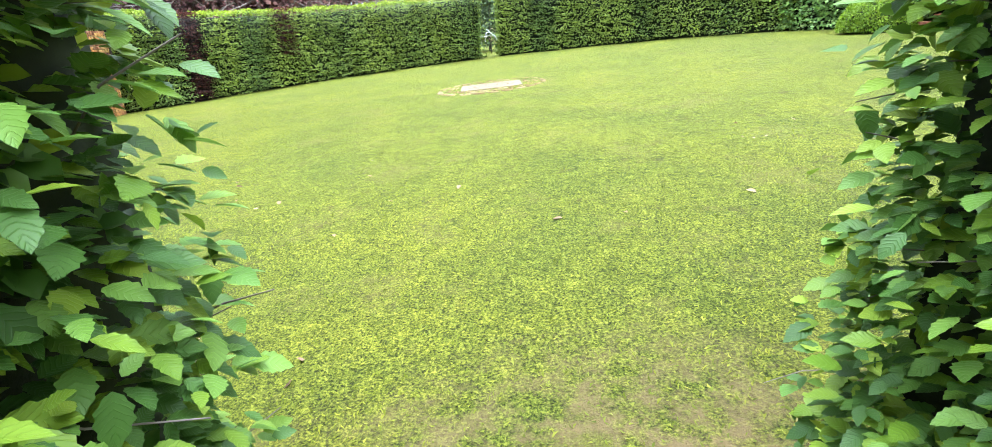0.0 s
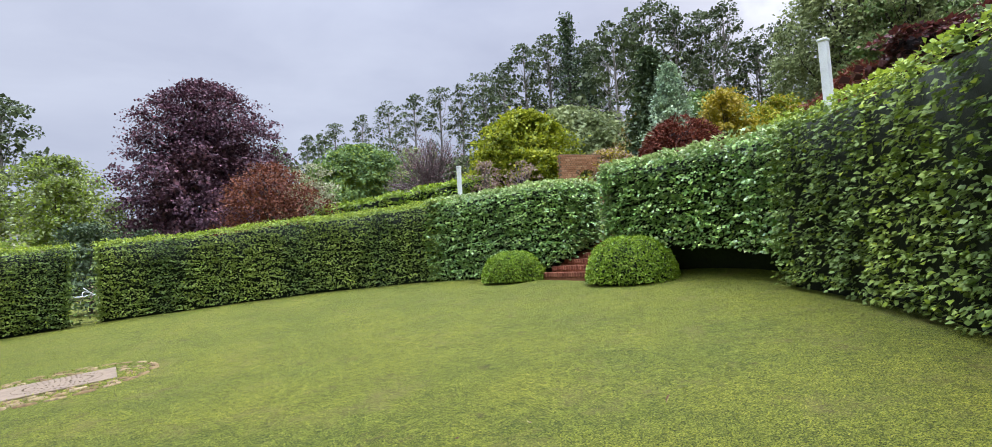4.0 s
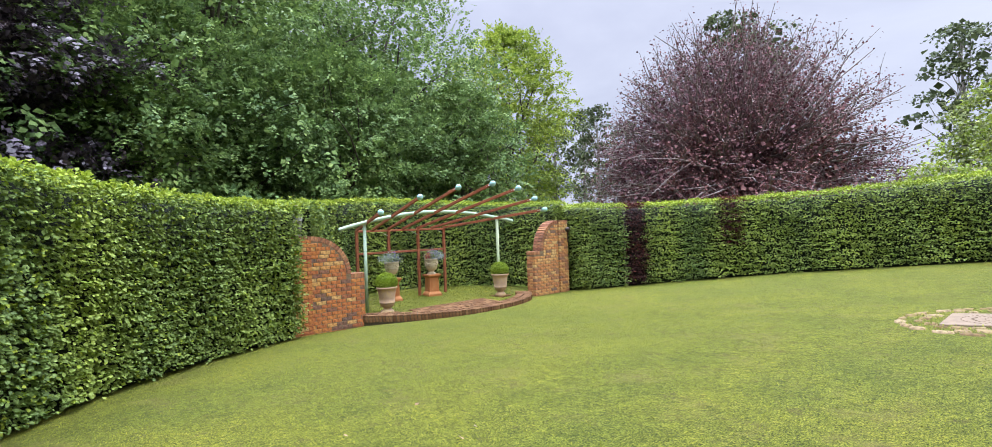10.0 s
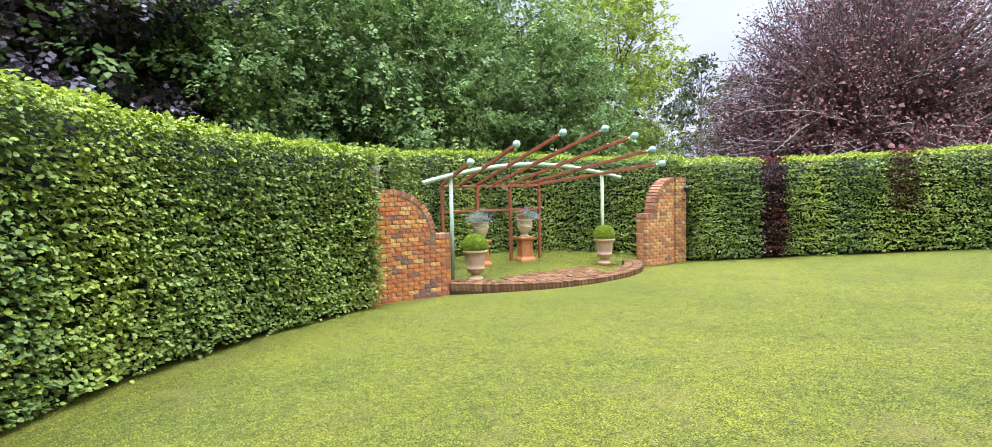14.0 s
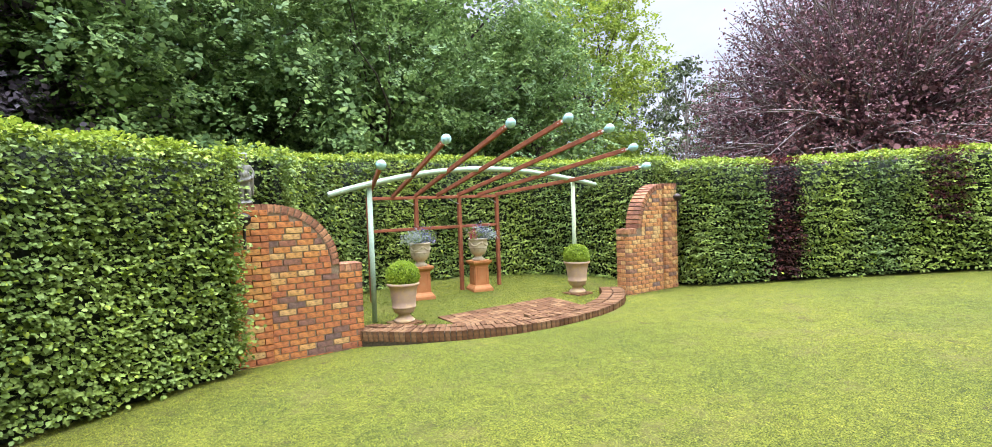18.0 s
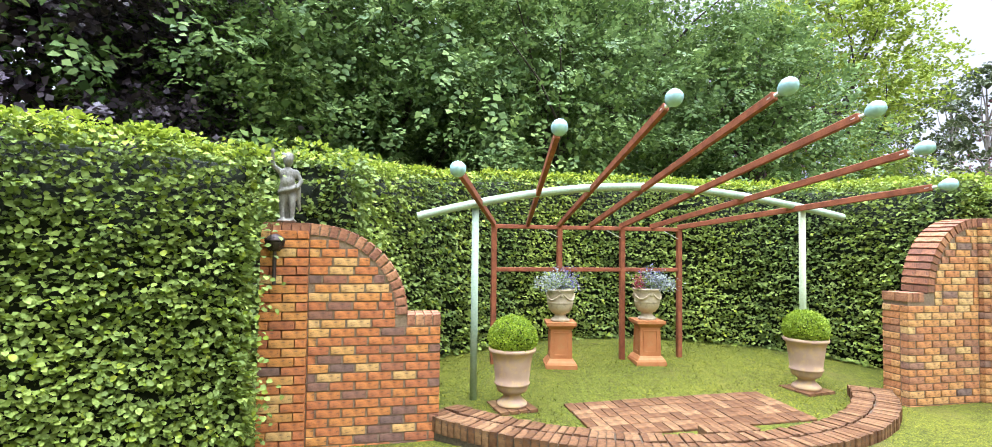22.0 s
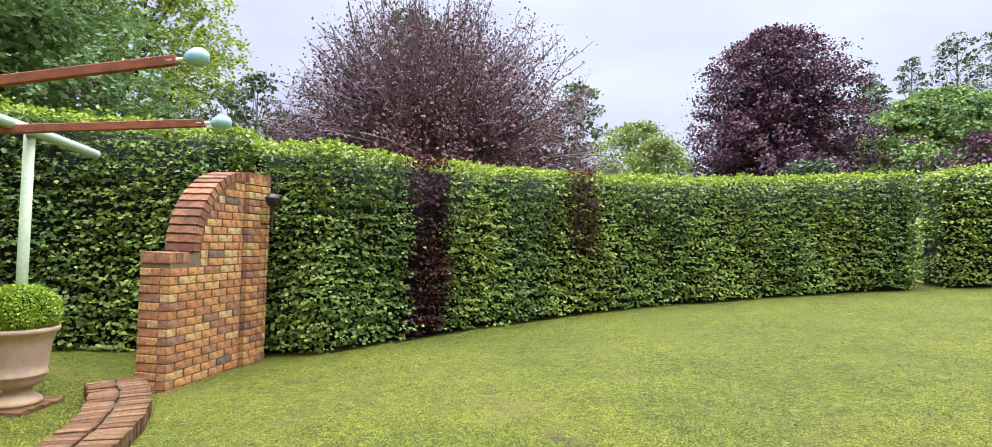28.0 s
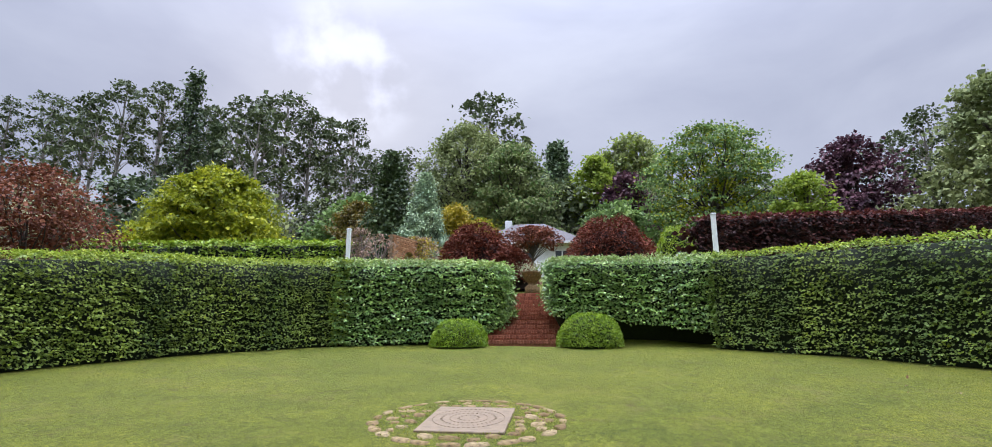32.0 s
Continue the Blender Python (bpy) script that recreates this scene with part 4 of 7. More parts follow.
def garden_wall(label, face_x, y0, side, base, low, high, low_len, arc_len, pier_len, rg):
    """A brick screen wall: a low end pier, a quarter arch rising to a tall pier. It runs from y0 in the way of side (+1, -1)."""
    thick = 0.35
    total = low_len + arc_len + pier_len
    arc_h = high - low

    def top_at(u, inner=0.0):
        """Height of the wall at u along it; inside the arch ring if inner."""
        if u < low_len:
            return low
        if u > low_len + arc_len:
            return high - inner
        q = (low_len + arc_len - u) / max(arc_len - inner, 0.01)
        return low + max(arc_h - inner, 0.0) * math.sqrt(max(0.0, 1 - q * q))

    outline = [(0.012, base - 0.15), (0.012, low - 0.012), (low_len + 0.02, low - 0.012)]
    outline += [(u, top_at(u, 0.02)) for u in np.linspace(low_len + 0.03, low_len + arc_len, 16)]
    outline += [(total - 0.012, high - 0.012), (total - 0.012, base - 0.15)]
    bm = bmesh.new()
    front = [bm.verts.new((face_x - 0.012, y0 + side * u, z)) for u, z in outline]
    rear = [bm.verts.new((face_x - thick + 0.012, y0 + side * u, z)) for u, z in outline]
    bm.faces.new(front)
    bm.faces.new(rear[::-1])
    for i in range(len(outline)):
        k = (i + 1) % len(outline)
        bm.faces.new((front[i], rear[i], rear[k], front[k]))
    bmesh.ops.recalc_face_normals(bm, faces=bm.faces)
    wall = part("garden_wall", bm, MORTAR, None)
    tagged(wall, label, "brick wall", "curved walls of the pergola bay", kind="structure")
    rows = int((high - base) / (BH + J)) + 2
    ring = BW + 0.004
    for c in range(rows):
        z = base - 0.06 + c * (BH + J) + BH / 2
        zt = z + BH / 2
        # tall pier: proud of the wall by 3 cm
        if zt < high - 0.01 or c == 0:
            cuts = [0, BL, pier_len] if c % 2 else [0, BW, BW + BL + J, pier_len]
            cuts = [u for u in cuts if u <= pier_len]
            for u0, u1 in zip(cuts, cuts[1:]):
                if u1 - u0 < 0.05:
                    continue
                u = low_len + arc_len + (u0 + u1) / 2
                brick(wall, (BW, u1 - u0 - J, BH), pose(face_x + 0.055 - BW / 2 + rg.uniform(-0.002, 0.002), y0 + side * u, z))
            u = total - BW / 2
            for x0 in (0.0, 0.2):
                brick(wall, (0.12, BW - J, BH), pose(face_x - 0.10 - x0 / 2 - 0.05, y0 + side * u, z))
        # field and low pier, clipped below the arch ring
        u_start = 0.0
        if zt > low - (BW + 0.01):
            q = (z + BH / 2 - low) / max(arc_h - ring, 0.01)
            if q >= 1:
                continue
            u_start = low_len + ring + (arc_len - ring) * (1 - math.sqrt(max(0.0, 1 - max(q, 0) ** 2))) + 0.006
        u = u_start
        first = True
        while u < low_len + arc_len - 0.03:
            ln = BL
            if first and c % 2:
                ln = BW
            elif first and u_start > 0:
                ln = rg.choice((BL, BL * 0.7, BW))
            ln = min(ln, low_len + arc_len - u)
            if ln > 0.045:
                brick(wall, (BW, ln - (J if ln > 0.06 else 0), BH), pose(face_x - BW / 2 + rg.uniform(-0.003, 0.003), y0 + side * (u + ln / 2), z, 0, 0, rg.uniform(-0.4, 0.4)))
            u += ln + J
            first = False
        # the end face through the wall's depth
        if u_start == 0.0:
            if c % 2:
                brick(wall, (BL, BW - J, BH), pose(face_x - BW - J - BL / 2, y0 + side * BW / 2, z))
            else:
                brick(wall, (BW, BW, BH), pose(face_x - BW - J - BW / 2, y0 + side * BW / 2, z))
                brick(wall, (BW, BW, BH), pose(face_x - 2 * (BW + J) - BW / 2 + 0.005, y0 + side * BW / 2, z))
    # bricks on edge: cap of the low pier, arch ring, top of the tall pier
    u = 0.038
    while u < low_len:
        for x0 in (0, 1):
            brick(wall, (thick / 2 - J / 2, BH, BW), pose(face_x - thick * (0.25 + 0.5 * x0), y0 + side * u, low - BW / 2 + 0.004), RING_BRICK)
        u += BH + J
    rx, rz = arc_len - ring / 2, arc_h - ring / 2
    ts = np.linspace(0, math.pi / 2, 400)
    px, pz = -rx * np.cos(ts), rz * np.sin(ts)
    run = np.concatenate([[0], np.cumsum(np.hypot(np.diff(px), np.diff(pz)))])
    k = int(run[-1] / (BH + J))
    for i in range(k):
        t = float(np.interp((i + 0.5) * run[-1] / k, run, ts))
        u, z = low_len + arc_len - rx * math.cos(t), low + rz * math.sin(t)
        lean = math.degrees(math.atan2(rz * math.cos(t), rx * math.sin(t)))
        for x0 in (0, 1):
            brick(wall, (thick / 2 - J / 2, BH * 0.98, BW), pose(face_x + 0.006 - thick * (0.25 + 0.5 * x0), y0 + side * u, z, side * lean, 0, 0), RING_BRICK)
    u = low_len + arc_len + 0.038
    while u < total:
        for x0 in (0, 1):
            brick(wall, (thick / 2 + 0.022, BH, BW), pose(face_x + 0.055 - (thick + 0.05) * (0.25 + 0.5 * x0), y0 + side * u, high - BW / 2), RING_BRICK)
        u += BH + J
    return wall


wall_rg = random.Random(5)
garden_wall("orange brick screen wall with quarter arch beside a statue", -10.75, -2.94, -1, -0.77, 0.485, 1.385, 0.33, 0.95, 0.44, wall_rg)
stock["wall"] = BUFF_BRICK
garden_wall("orange and buff brick screen wall with quarter arch", -10.68, 2.72, 1, -0.71, 0.665, 1.60, 0.29, 0.80, 0.42, wall_rg)

# kerb of bricks on edge in two rows round the bay
kerb_bm = bmesh.new()
half = math.asin(2.86 / KR)
ka = np.linspace(-half, half, 40)
ring_pts = [(KR - 0.012, -1.0), (KR - 0.012, -0.550), (KR - 0.45, -0.543), (KR - 0.45, -1.0)]
kv = [[kerb_bm.verts.new((KC[0] + r * math.cos(t), KC[1] + r * math.sin(t), z)) for r, z in ring_pts] for t in ka]
for r0, r1 in zip(kv, kv[1:]):
    for i in range(3):
        kerb_bm.faces.new((r0[i], r0[i + 1], r1[i + 1], r1[i]))
kerb = part("brick_kerb", kerb_bm, EARTH_JOINT, None)
tagged(kerb, "curved kerb of weathered red bricks laid on edge", "kerb", kind="structure")
n_k = int(2 * half * KR / 0.083)


def kerb_brick(t, r, length, width, lift):
    jit = wall_rg.uniform(-0.008, 0.008)
    brick(kerb, (length, width, 0.15), pose(KC[0] + (r + jit) * math.cos(t), KC[1] + (r + jit) * math.sin(t), -0.600 + lift + wall_rg.uniform(-0.007, 0.006), wall_rg.uniform(-1.5, 1.5), wall_rg.uniform(-1.6, 1.6), math.degrees(t) + wall_rg.uniform(-1.6, 1.6)), KERB_BRICK)


for i in range(n_k):
    t = -half + (i + 0.5) * 2 * half / n_k
    kerb_brick(t, KR - BL / 2, BL, 0.071, 0.0)
    kerb_brick(t + wall_rg.uniform(-0.003, 0.003), KR - 1.5 * BL - 0.008, BL - 0.02, 0.065, 0.006)
    # a third row where the paving meets the kerb
    if -0.10 < t < 0.09:
        kerb_brick(t, KR - 2.5 * BL - 0.012, BL - 0.03, 0.060, 0.0)

# basket-weave paving set into the bay lawn
pave = part("brick_paving", box_bm((-0.47, -1.30, -0.06), (0.47, 1.30, -0.008)), EARTH_JOINT, None)
pave.matrix_basis = pose(-10.80, -0.16, bay_z(-10.80) - 0.002, 0, 2.9, 2)
tagged(pave, "rectangle of weathered red brick paving in the lawn", "paving", kind="structure")
cell = 2 * (BW + 0.008)
for i in range(4):
    for k in range(11):
        cx, cy = (i - 1.5) * cell, (k - 5) * cell
        for s in (-1, 1):
            o = s * (BW + 0.008) / 2
            if (i + k) % 2:
                m, size = pose(cx + o, cy, wall_rg.uniform(-0.004, 0.003), 0, 0, wall_rg.uniform(-1.5, 1.5)), (BW, BL - 0.004, 0.05)
            else:
                m, size = pose(cx, cy + o, wall_rg.uniform(-0.004, 0.003), 0, 0, wall_rg.uniform(-1.5, 1.5)), (BL - 0.004, BW, 0.05)
            brick(pave, size, m, KERB_BRICK)

# ---- pergola ----
pergola = thing("pergola", (-12.0, -0.4, bay_z(-12.0)), "rusted steel pergola fanning upwards on mint green posts", "pergola")
PO = pergola.matrix_basis.inverted()


def rel(p):
    return PO @ Vector(p)


def bar(name, p, q, w, h, mat, parent, label="", bevel=0.006):
    """A straight bar of section w by h from p to q."""
    p, q = rel(p), rel(q)
    length = (q - p).length
    bm = box_bm((-w / 2, -h / 2, 0), (w / 2, h / 2, length), bevel)
    turn = (q - p).to_track_quat("Z", "Y").to_matrix().to_4x4()
    bmesh.ops.transform(bm, matrix=Matrix.Translation(p) @ turn, verts=bm.verts)
    return part(name, bm, mat, parent, label)


BX = -13.05
for y in (-1.93, 0.10, 1.07):
    bar("back_post", (BX, y, bay_z(BX) - 0.05), (BX, y, 1.44), 0.075, 0.075, RUSTED, pergola, "rusty square steel post")
bar("short_post", (BX, -0.92, 0.85), (BX, -0.92, 1.44), 0.075, 0.075, RUSTED, pergola, "rusty square steel post")
bar("back_beam", (BX, -1.97, 1.465), (BX, 1.11, 1.465), 0.075, 0.06, RUSTED, pergola, "rusty steel beam")
bar("middle_rail", (BX, -1.895, 0.83), (BX, 1.035, 0.83), 0.05, 0.06, RUSTED, pergola, "rusty steel rail")
for y in (-0.92, 0.10, 1.07):
    bar("stay_wire", (BX + 0.03, y - 0.27, 1.435), (BX + 0.03, y - 0.03, 1.315), 0.006, 0.006, FERRULE, pergola, "thin pale stay wire", 0.0)
BALLS = [(-9.99, -2.89, 1.86), (-9.60, -2.09, 2.19), (-9.26, -1.23, 2.41), (-9.02, -0.36, 2.50), (-9.21, 0.69, 2.43), (-9.54, 1.62, 2.19), (-10.07, 2.58, 1.92)]
FEET = [-1.93, -1.42, -0.93, -0.43, 0.07, 0.58, 1.05]
egg_prof = [(0.001, -0.085), (0.022, -0.080), (0.045, -0.055), (0.062, -0.02), (0.068, 0.015), (0.060, 0.050), (0.040, 0.074), (0.018, 0.085), (0.001, 0.088)]
for (bx, by, bz), fy in zip(BALLS, FEET):
    foot, tip = Vector((BX, fy, 1.50)), Vector((bx, by, bz))
    way = (tip - foot).normalized()
    end = tip - way * 0.14
    rafter = bar("rafter", foot, end, 0.05, 0.075, RUSTED, pergola, "long rusty steel rafter")
    turn = way.to_track_quat("Z", "Y").to_matrix().to_4x4()
    v, f = lathe([(0.001, -0.07), (0.026, -0.07), (0.026, -0.03), (0.016, -0.01), (0.016, 0.04), (0.001, 0.04)], 14)
    v = np.array([rel((Matrix.Translation(end) @ turn) @ Vector(c)) for c in v])
    np_part("ferrule", v, f, [FERRULE], rafter, "small white ferrule", smooth=True)
    v, f = lathe(egg_prof, 22)
    v = np.array([rel((Matrix.Translation(tip) @ turn) @ Vector((c[0] * 1.08, c[1] * 1.08, c[2] * 1.08))) for c in v])
    np_part("finial", v, f, [EGG], rafter, "pale blue egg-shaped finial", smooth=True)

ys = np.linspace(-3.14, 2.71, 40)
beam_x = -11.60 + 0.16 * (1 - ((ys + 0.22) / 2.93) ** 2)
beam_z = np.interp(ys, [-3.14, -2.5, -1.44, -0.45, 0.6, 2.04, 2.71], [1.515, 1.685, 1.875, 1.950, 1.920, 1.745, 1.635])
kern = np.ones(7) / 7
beam_z = np.concatenate([beam_z[:3], np.convolve(beam_z, kern, "valid"), beam_z[-3:]])
v, f = tube(np.stack([beam_x, ys, beam_z], 1), 0.048, 14)
f = np.concatenate([f, [[0, 1, 2, 3], [len(v) - 4, len(v) - 3, len(v) - 2, len(v) - 1]]])
np_part("curved_beam", np.array([rel(c) for c in v]), f, [MINT], pergola, "curved mint green tube", smooth=True)
for y, zt in ((-2.46, 1.67), (2.04, 1.71)):
    x = -11.58
    bm = bmesh.new()
    bmesh.ops.create_cone(bm, cap_ends=True, segments=18, radius1=0.042, radius2=0.042, depth=zt - bay_z(x) + 0.1)
    bmesh.ops.translate(bm, verts=bm.verts, vec=rel((x, y, (zt + bay_z(x) - 0.1) / 2)))
    part("front_post", bm, MINT if y < 0 else YELLOWED, pergola, "round mint green post" if y < 0 else "round mint post with yellow lichen", True)

# ---- pots and pedestals ----
POT = [(0.001, 0.0), (0.165, 0.0), (0.172, 0.02), (0.165, 0.04), (0.125, 0.075), (0.098, 0.10), (0.095, 0.125), (0.125, 0.145), (0.165, 0.165), (0.178, 0.20), (0.188, 0.235), (0.200, 0.245), (0.200, 0.262), (0.190, 0.272), (0.200, 0.36), (0.218, 0.50), (0.234, 0.585), (0.262, 0.605), (0.270, 0.622), (0.265, 0.645), (0.248, 0.650), (0.240, 0.63), (0.232, 0.585), (0.001, 0.585)]


def potted_box(x, y, label, label2, rg):
    z = bay_z(x) - 0.012
    base = part("brick_base", box_bm((-0.225, -0.225, -0.05), (0.225, 0.225, 0.012)), MORTAR, None)
    base.matrix_basis = pose(x, y, z + 0.005, 0, 0, 8)
    tagged(base, "low square base of worn red bricks", "base", "bases under the pots")
    for i in range(2):
        for k in range(4):
            brick(base, (BL - 0.004, BW - 0.006, 0.04), pose((i - 0.5) * (BL + 0.004), (k - 1.5) * (BW + 0.004), 0.012, 0, 0, rg.uniform(-2, 2)), KERB_BRICK)
    pot = thing("planter", (x, y, z + 0.037), label, "planter", "planters in the bay")
    v, f = lathe(POT, 56)
    np_part("bowl", v, f, [PALE_CLAY], pot, "pale washed terracotta bowl on a foot", smooth=True)
    v, f = lathe([(0.001, 0.60), (0.235, 0.60)], 40)
    np_part("soil", v, f, [SOIL], pot, "dark potting soil")
    ob = thing("box_ball", (x, y, z + 0.037 + 0.58), label2, "topiary", "clipped balls in planters")
    gen = np.random.default_rng(int(abs(x * 100 + y * 10)))
    cnt, r = 11000, 0.262
    u, a = gen.random(cnt) * 1.72 - 0.72, gen.random(cnt) * 2 * np.pi
    c = np.sqrt(1 - np.clip(u, -1, 1) ** 2)
    N = np.stack([c * np.cos(a), c * np.sin(a), u], 1)
    P = N * r * (1 + 0.02 * gen.standard_normal((cnt, 1)) + 0.02 * np.sin(6 * a + 5 * u)[:, None]) * [1.0, 1.0, 0.90] + [0, 0, 0.175]
    v, f = leaves(P, N, 0.021, gen, 0.42, 0.35, 0.0, 0.3, 0.8, False)
    np_part("foliage", v, f, [BOX], ob, kind="stuff")
    # solid ball under the leaves, its near-black colour painting their gap shade
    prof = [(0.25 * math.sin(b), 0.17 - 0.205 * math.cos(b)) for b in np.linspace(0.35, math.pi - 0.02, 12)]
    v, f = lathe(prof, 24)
    np_part("twig_core", v, f, [CORE], ob, "dark body for the shade among the leaves", smooth=True)


pot_rg = random.Random(3)
potted_box(-11.26, -2.07, "pale terracotta urn planter on brick base", "bright green clipped box ball in terracotta planter", pot_rg)
potted_box(-11.32, 1.85, "pale terracotta urn planter near the brick wall", "bright green clipped box ball beside mint post", pot_rg)

URN = [(0.001, 0.0), (0.130, 0.0), (0.140, 0.015), (0.132, 0.035), (0.095, 0.06), (0.078, 0.085), (0.085, 0.105), (0.130, 0.13), (0.168, 0.18), (0.185, 0.24), (0.188, 0.262), (0.194, 0.268), (0.194, 0.278), (0.188, 0.284), (0.194, 0.36), (0.200, 0.43), (0.214, 0.445), (0.218, 0.458), (0.212, 0.470), (0.196, 0.472), (0.190, 0.44), (0.001, 0.43)]


def frustum(bm, s0, s1, z0, z1):
    vs = [bm.verts.new((sx * s, sy * s, z)) for s, z in ((s0, z0), (s1, z1)) for sx, sy in ((-1, -1), (1, -1), (1, 1), (-1, 1))]
    for i in range(4):
        j = (i + 1) % 4
        bm.faces.new((vs[i], vs[j], vs[4 + j], vs[4 + i]))
    bm.faces.new(vs[3::-1])
    bm.faces.new(vs[4:])


def pedestal_urn(x, y, turn, gen, red):
    z = bay_z(x)
    ped = thing("pedestal", (x, y, z), "orange terracotta pedestal with moulded base and cap", "pedestal", "pedestals under the pergola", turn=turn)
    bm = bmesh.new()
    for s0, s1, z0, z1 in ((0.225, 0.225, -0.03, 0.05), (0.215, 0.205, 0.05, 0.075), (0.205, 0.185, 0.075, 0.10), (0.185, 0.170, 0.10, 0.125)):
        frustum(bm, s0, s1, z0, z1)
    part("plinth", bm, TERRACOTTA, ped, "stepped terracotta plinth")
    bm = bmesh.new()
    frustum(bm, 0.160, 0.150, 0.125, 0.545)
    part("shaft", bm, TERRACOTTA, ped)
    for k in range(4):
        t = math.radians(90 * k)
        bm = bmesh.new()
        for lo, hi in (((-0.105, -0.006, 0.17), (0.105, 0.006, 0.185)), ((-0.105, -0.006, 0.485), (0.105, 0.006, 0.50)), ((-0.105, -0.006, 0.185), (-0.092, 0.006, 0.485)), ((0.092, -0.006, 0.185), (0.105, 0.006, 0.485))):
            sub = box_bm(lo, hi)
            me = bpy.data.meshes.new("tmp")
            sub.to_mesh(me)
            sub.free()
            bm.from_mesh(me)
            bpy.data.meshes.remove(me)
        bmesh.ops.transform(bm, matrix=Matrix.Rotation(t, 4, "Z") @ Matrix.Translation((0, -0.158, 0)), verts=bm.verts)
        part("panel_moulding", bm, TERRACOTTA, ped)
    bm = bmesh.new()
    for s0, s1, z0, z1 in ((0.155, 0.175, 0.545, 0.565), (0.175, 0.190, 0.565, 0.585), (0.200, 0.212, 0.585, 0.605), (0.215, 0.215, 0.605, 0.645)):
        frustum(bm, s0, s1, z0, z1)
    part("cap", bm, TERRACOTTA, ped, "moulded terracotta cap")
    urn = thing("urn", (x, y, z + 0.645), "cream glazed urn with swags filled with flowers", "urn", "urns under the pergola", turn=turn)
    v, f = lathe(URN, 48)
    np_part("bowl", v, f, [CREAM_CLAY], urn, smooth=True)
    sw = []
    for k in range(4):
        t = np.linspace(0, 1, 12)
        ang = math.radians(90 * k + 45) + (t - 0.5) * 1.35
        sag = 0.40 - 0.085 * np.sin(np.pi * t)
        sw.append(tube(np.stack([0.200 * np.cos(ang), 0.200 * np.sin(ang), sag], 1), 0.010 + 0.006 * np.sin(np.pi * t), 6))
    v, f = joined(sw)
    np_part("swag", v, f, [CREAM_CLAY], urn, "moulded swag round the bowl", smooth=True)
    for k in range(4):
        v, f = lathe([(0.001, 0.012), (0.012, 0.012), (0.030, 0.004), (0.034, 0.0), (0.001, 0.0)], 14)
        m = Matrix.Rotation(math.radians(90 * k), 4, "Z") @ Matrix.Translation((0.194, 0, 0.385)) @ Matrix.Rotation(math.radians(90), 4, "Y")
        np_part("rosette", np.array([m @ Vector(c) for c in v]), f, [CREAM_CLAY], urn, smooth=True)
    pl = thing("flowers", (x, y, z + 0.645 + 0.43), "blue and silver bedding flowers in an urn" if not red else "red, blue and white bedding flowers in an urn", "flowers", "flowers in urns", turn=turn)

    def tuft(name, mat, cnt, cx, cy, sx, sz, size, label):
        P = gen.normal(size=(cnt, 3)) * [sx, sx, sz * 0.6] + [cx, cy, 0.10 + sz * 0.35]
        P[:, 2] = np.abs(P[:, 2]) * (1 - 0.5 * np.clip(np.hypot(P[:, 0], P[:, 1]) / 0.5, 0, 1)) + 0.01
        v, f = leaves(P, unit(P - [cx * 0.5, cy * 0.5, -0.1]), size, gen, 0.34, 0.5, 0.0, 0.5, 0.7, False)
        np_part(name, v, f, [mat], pl, label, kind="stuff")

    tuft("silver_leaves", SILVER, 700, 0.02, -0.12 if not red else 0.16, 0.12, 0.15, 0.035, "silvery grey leaves")
    tuft("green_leaves", HORNBEAM, 500, 0.0, 0.0, 0.11, 0.10, 0.035, "green leaves")
    tuft("blue_blossom", BLUE_PETAL, 500, 0.03, 0.08, 0.09, 0.16, 0.022, "blue lobelia flowers")
    tuft("pale_blossom", PINK_PETAL, 260, 0.02, 0.05, 0.13, 0.18, 0.020, "pale lilac flowers")
    if red:
        tuft("red_blossom", RED_PETAL, 260, 0.08, -0.14, 0.045, 0.12, 0.028, "red flowers")
    st = []
    for k in range(40):
        e = gen.normal(size=3) * [0.14, 0.14, 0.05] + [0, 0, 0.2]
        st.append(tube([(e[0] * 0.2, e[1] * 0.2, 0), e * [0.7, 0.7, 0.6], e], 0.002, 4))
    v, f = joined(st)
    np_part("stems", v, f, [BOX_DARK], pl, "thin green stems", kind="stuff")


fl_rg = np.random.default_rng(21)
pedestal_urn(-12.83, -0.975, -12, fl_rg, False)
pedestal_urn(-12.83, 0.404, -8, fl_rg, True)


# ---- statue and lamps ----
def blob(bm, c, r, rot=None, seg=12):
    m = Matrix.Translation(c) @ (rot or Matrix.Identity(4)) @ Matrix.Diagonal((*r, 1))
    bmesh.ops.create_uvsphere(bm, u_segments=seg, v_segments=8, radius=1, matrix=m)


def limb(bm, a, b, r0, r1):
    a, b = Vector(a), Vector(b)
    q = (b - a).to_track_quat("Z", "Y").to_matrix().to_4x4()
    bmesh.ops.create_cone(bm, cap_ends=True, segments=12, radius1=r0, radius2=r1, depth=(b - a).length, matrix=Matrix.Translation((a + b) / 2) @ q)
    blob(bm, a, (r0, r0, r0))
    blob(bm, b, (r1, r1, r1))


bm = bmesh.new()
blob(bm, (0, 0, 0.02), (0.13, 0.12, 0.022))
limb(bm, (0.01, -0.045, 0.03), (0.0, -0.05, 0.17), 0.028, 0.036)
limb(bm, (0.0, -0.05, 0.17), (0.0, -0.04, 0.30), 0.038, 0.055)
limb(bm, (0.03, 0.05, 0.03), (0.035, 0.055, 0.17), 0.028, 0.036)
limb(bm, (0.035, 0.055, 0.17), (0.0, 0.04, 0.30), 0.038, 0.055)
blob(bm, (0.035, -0.045, 0.035), (0.05, 0.025, 0.018))
blob(bm, (0.065, 0.055, 0.035), (0.05, 0.025, 0.018))
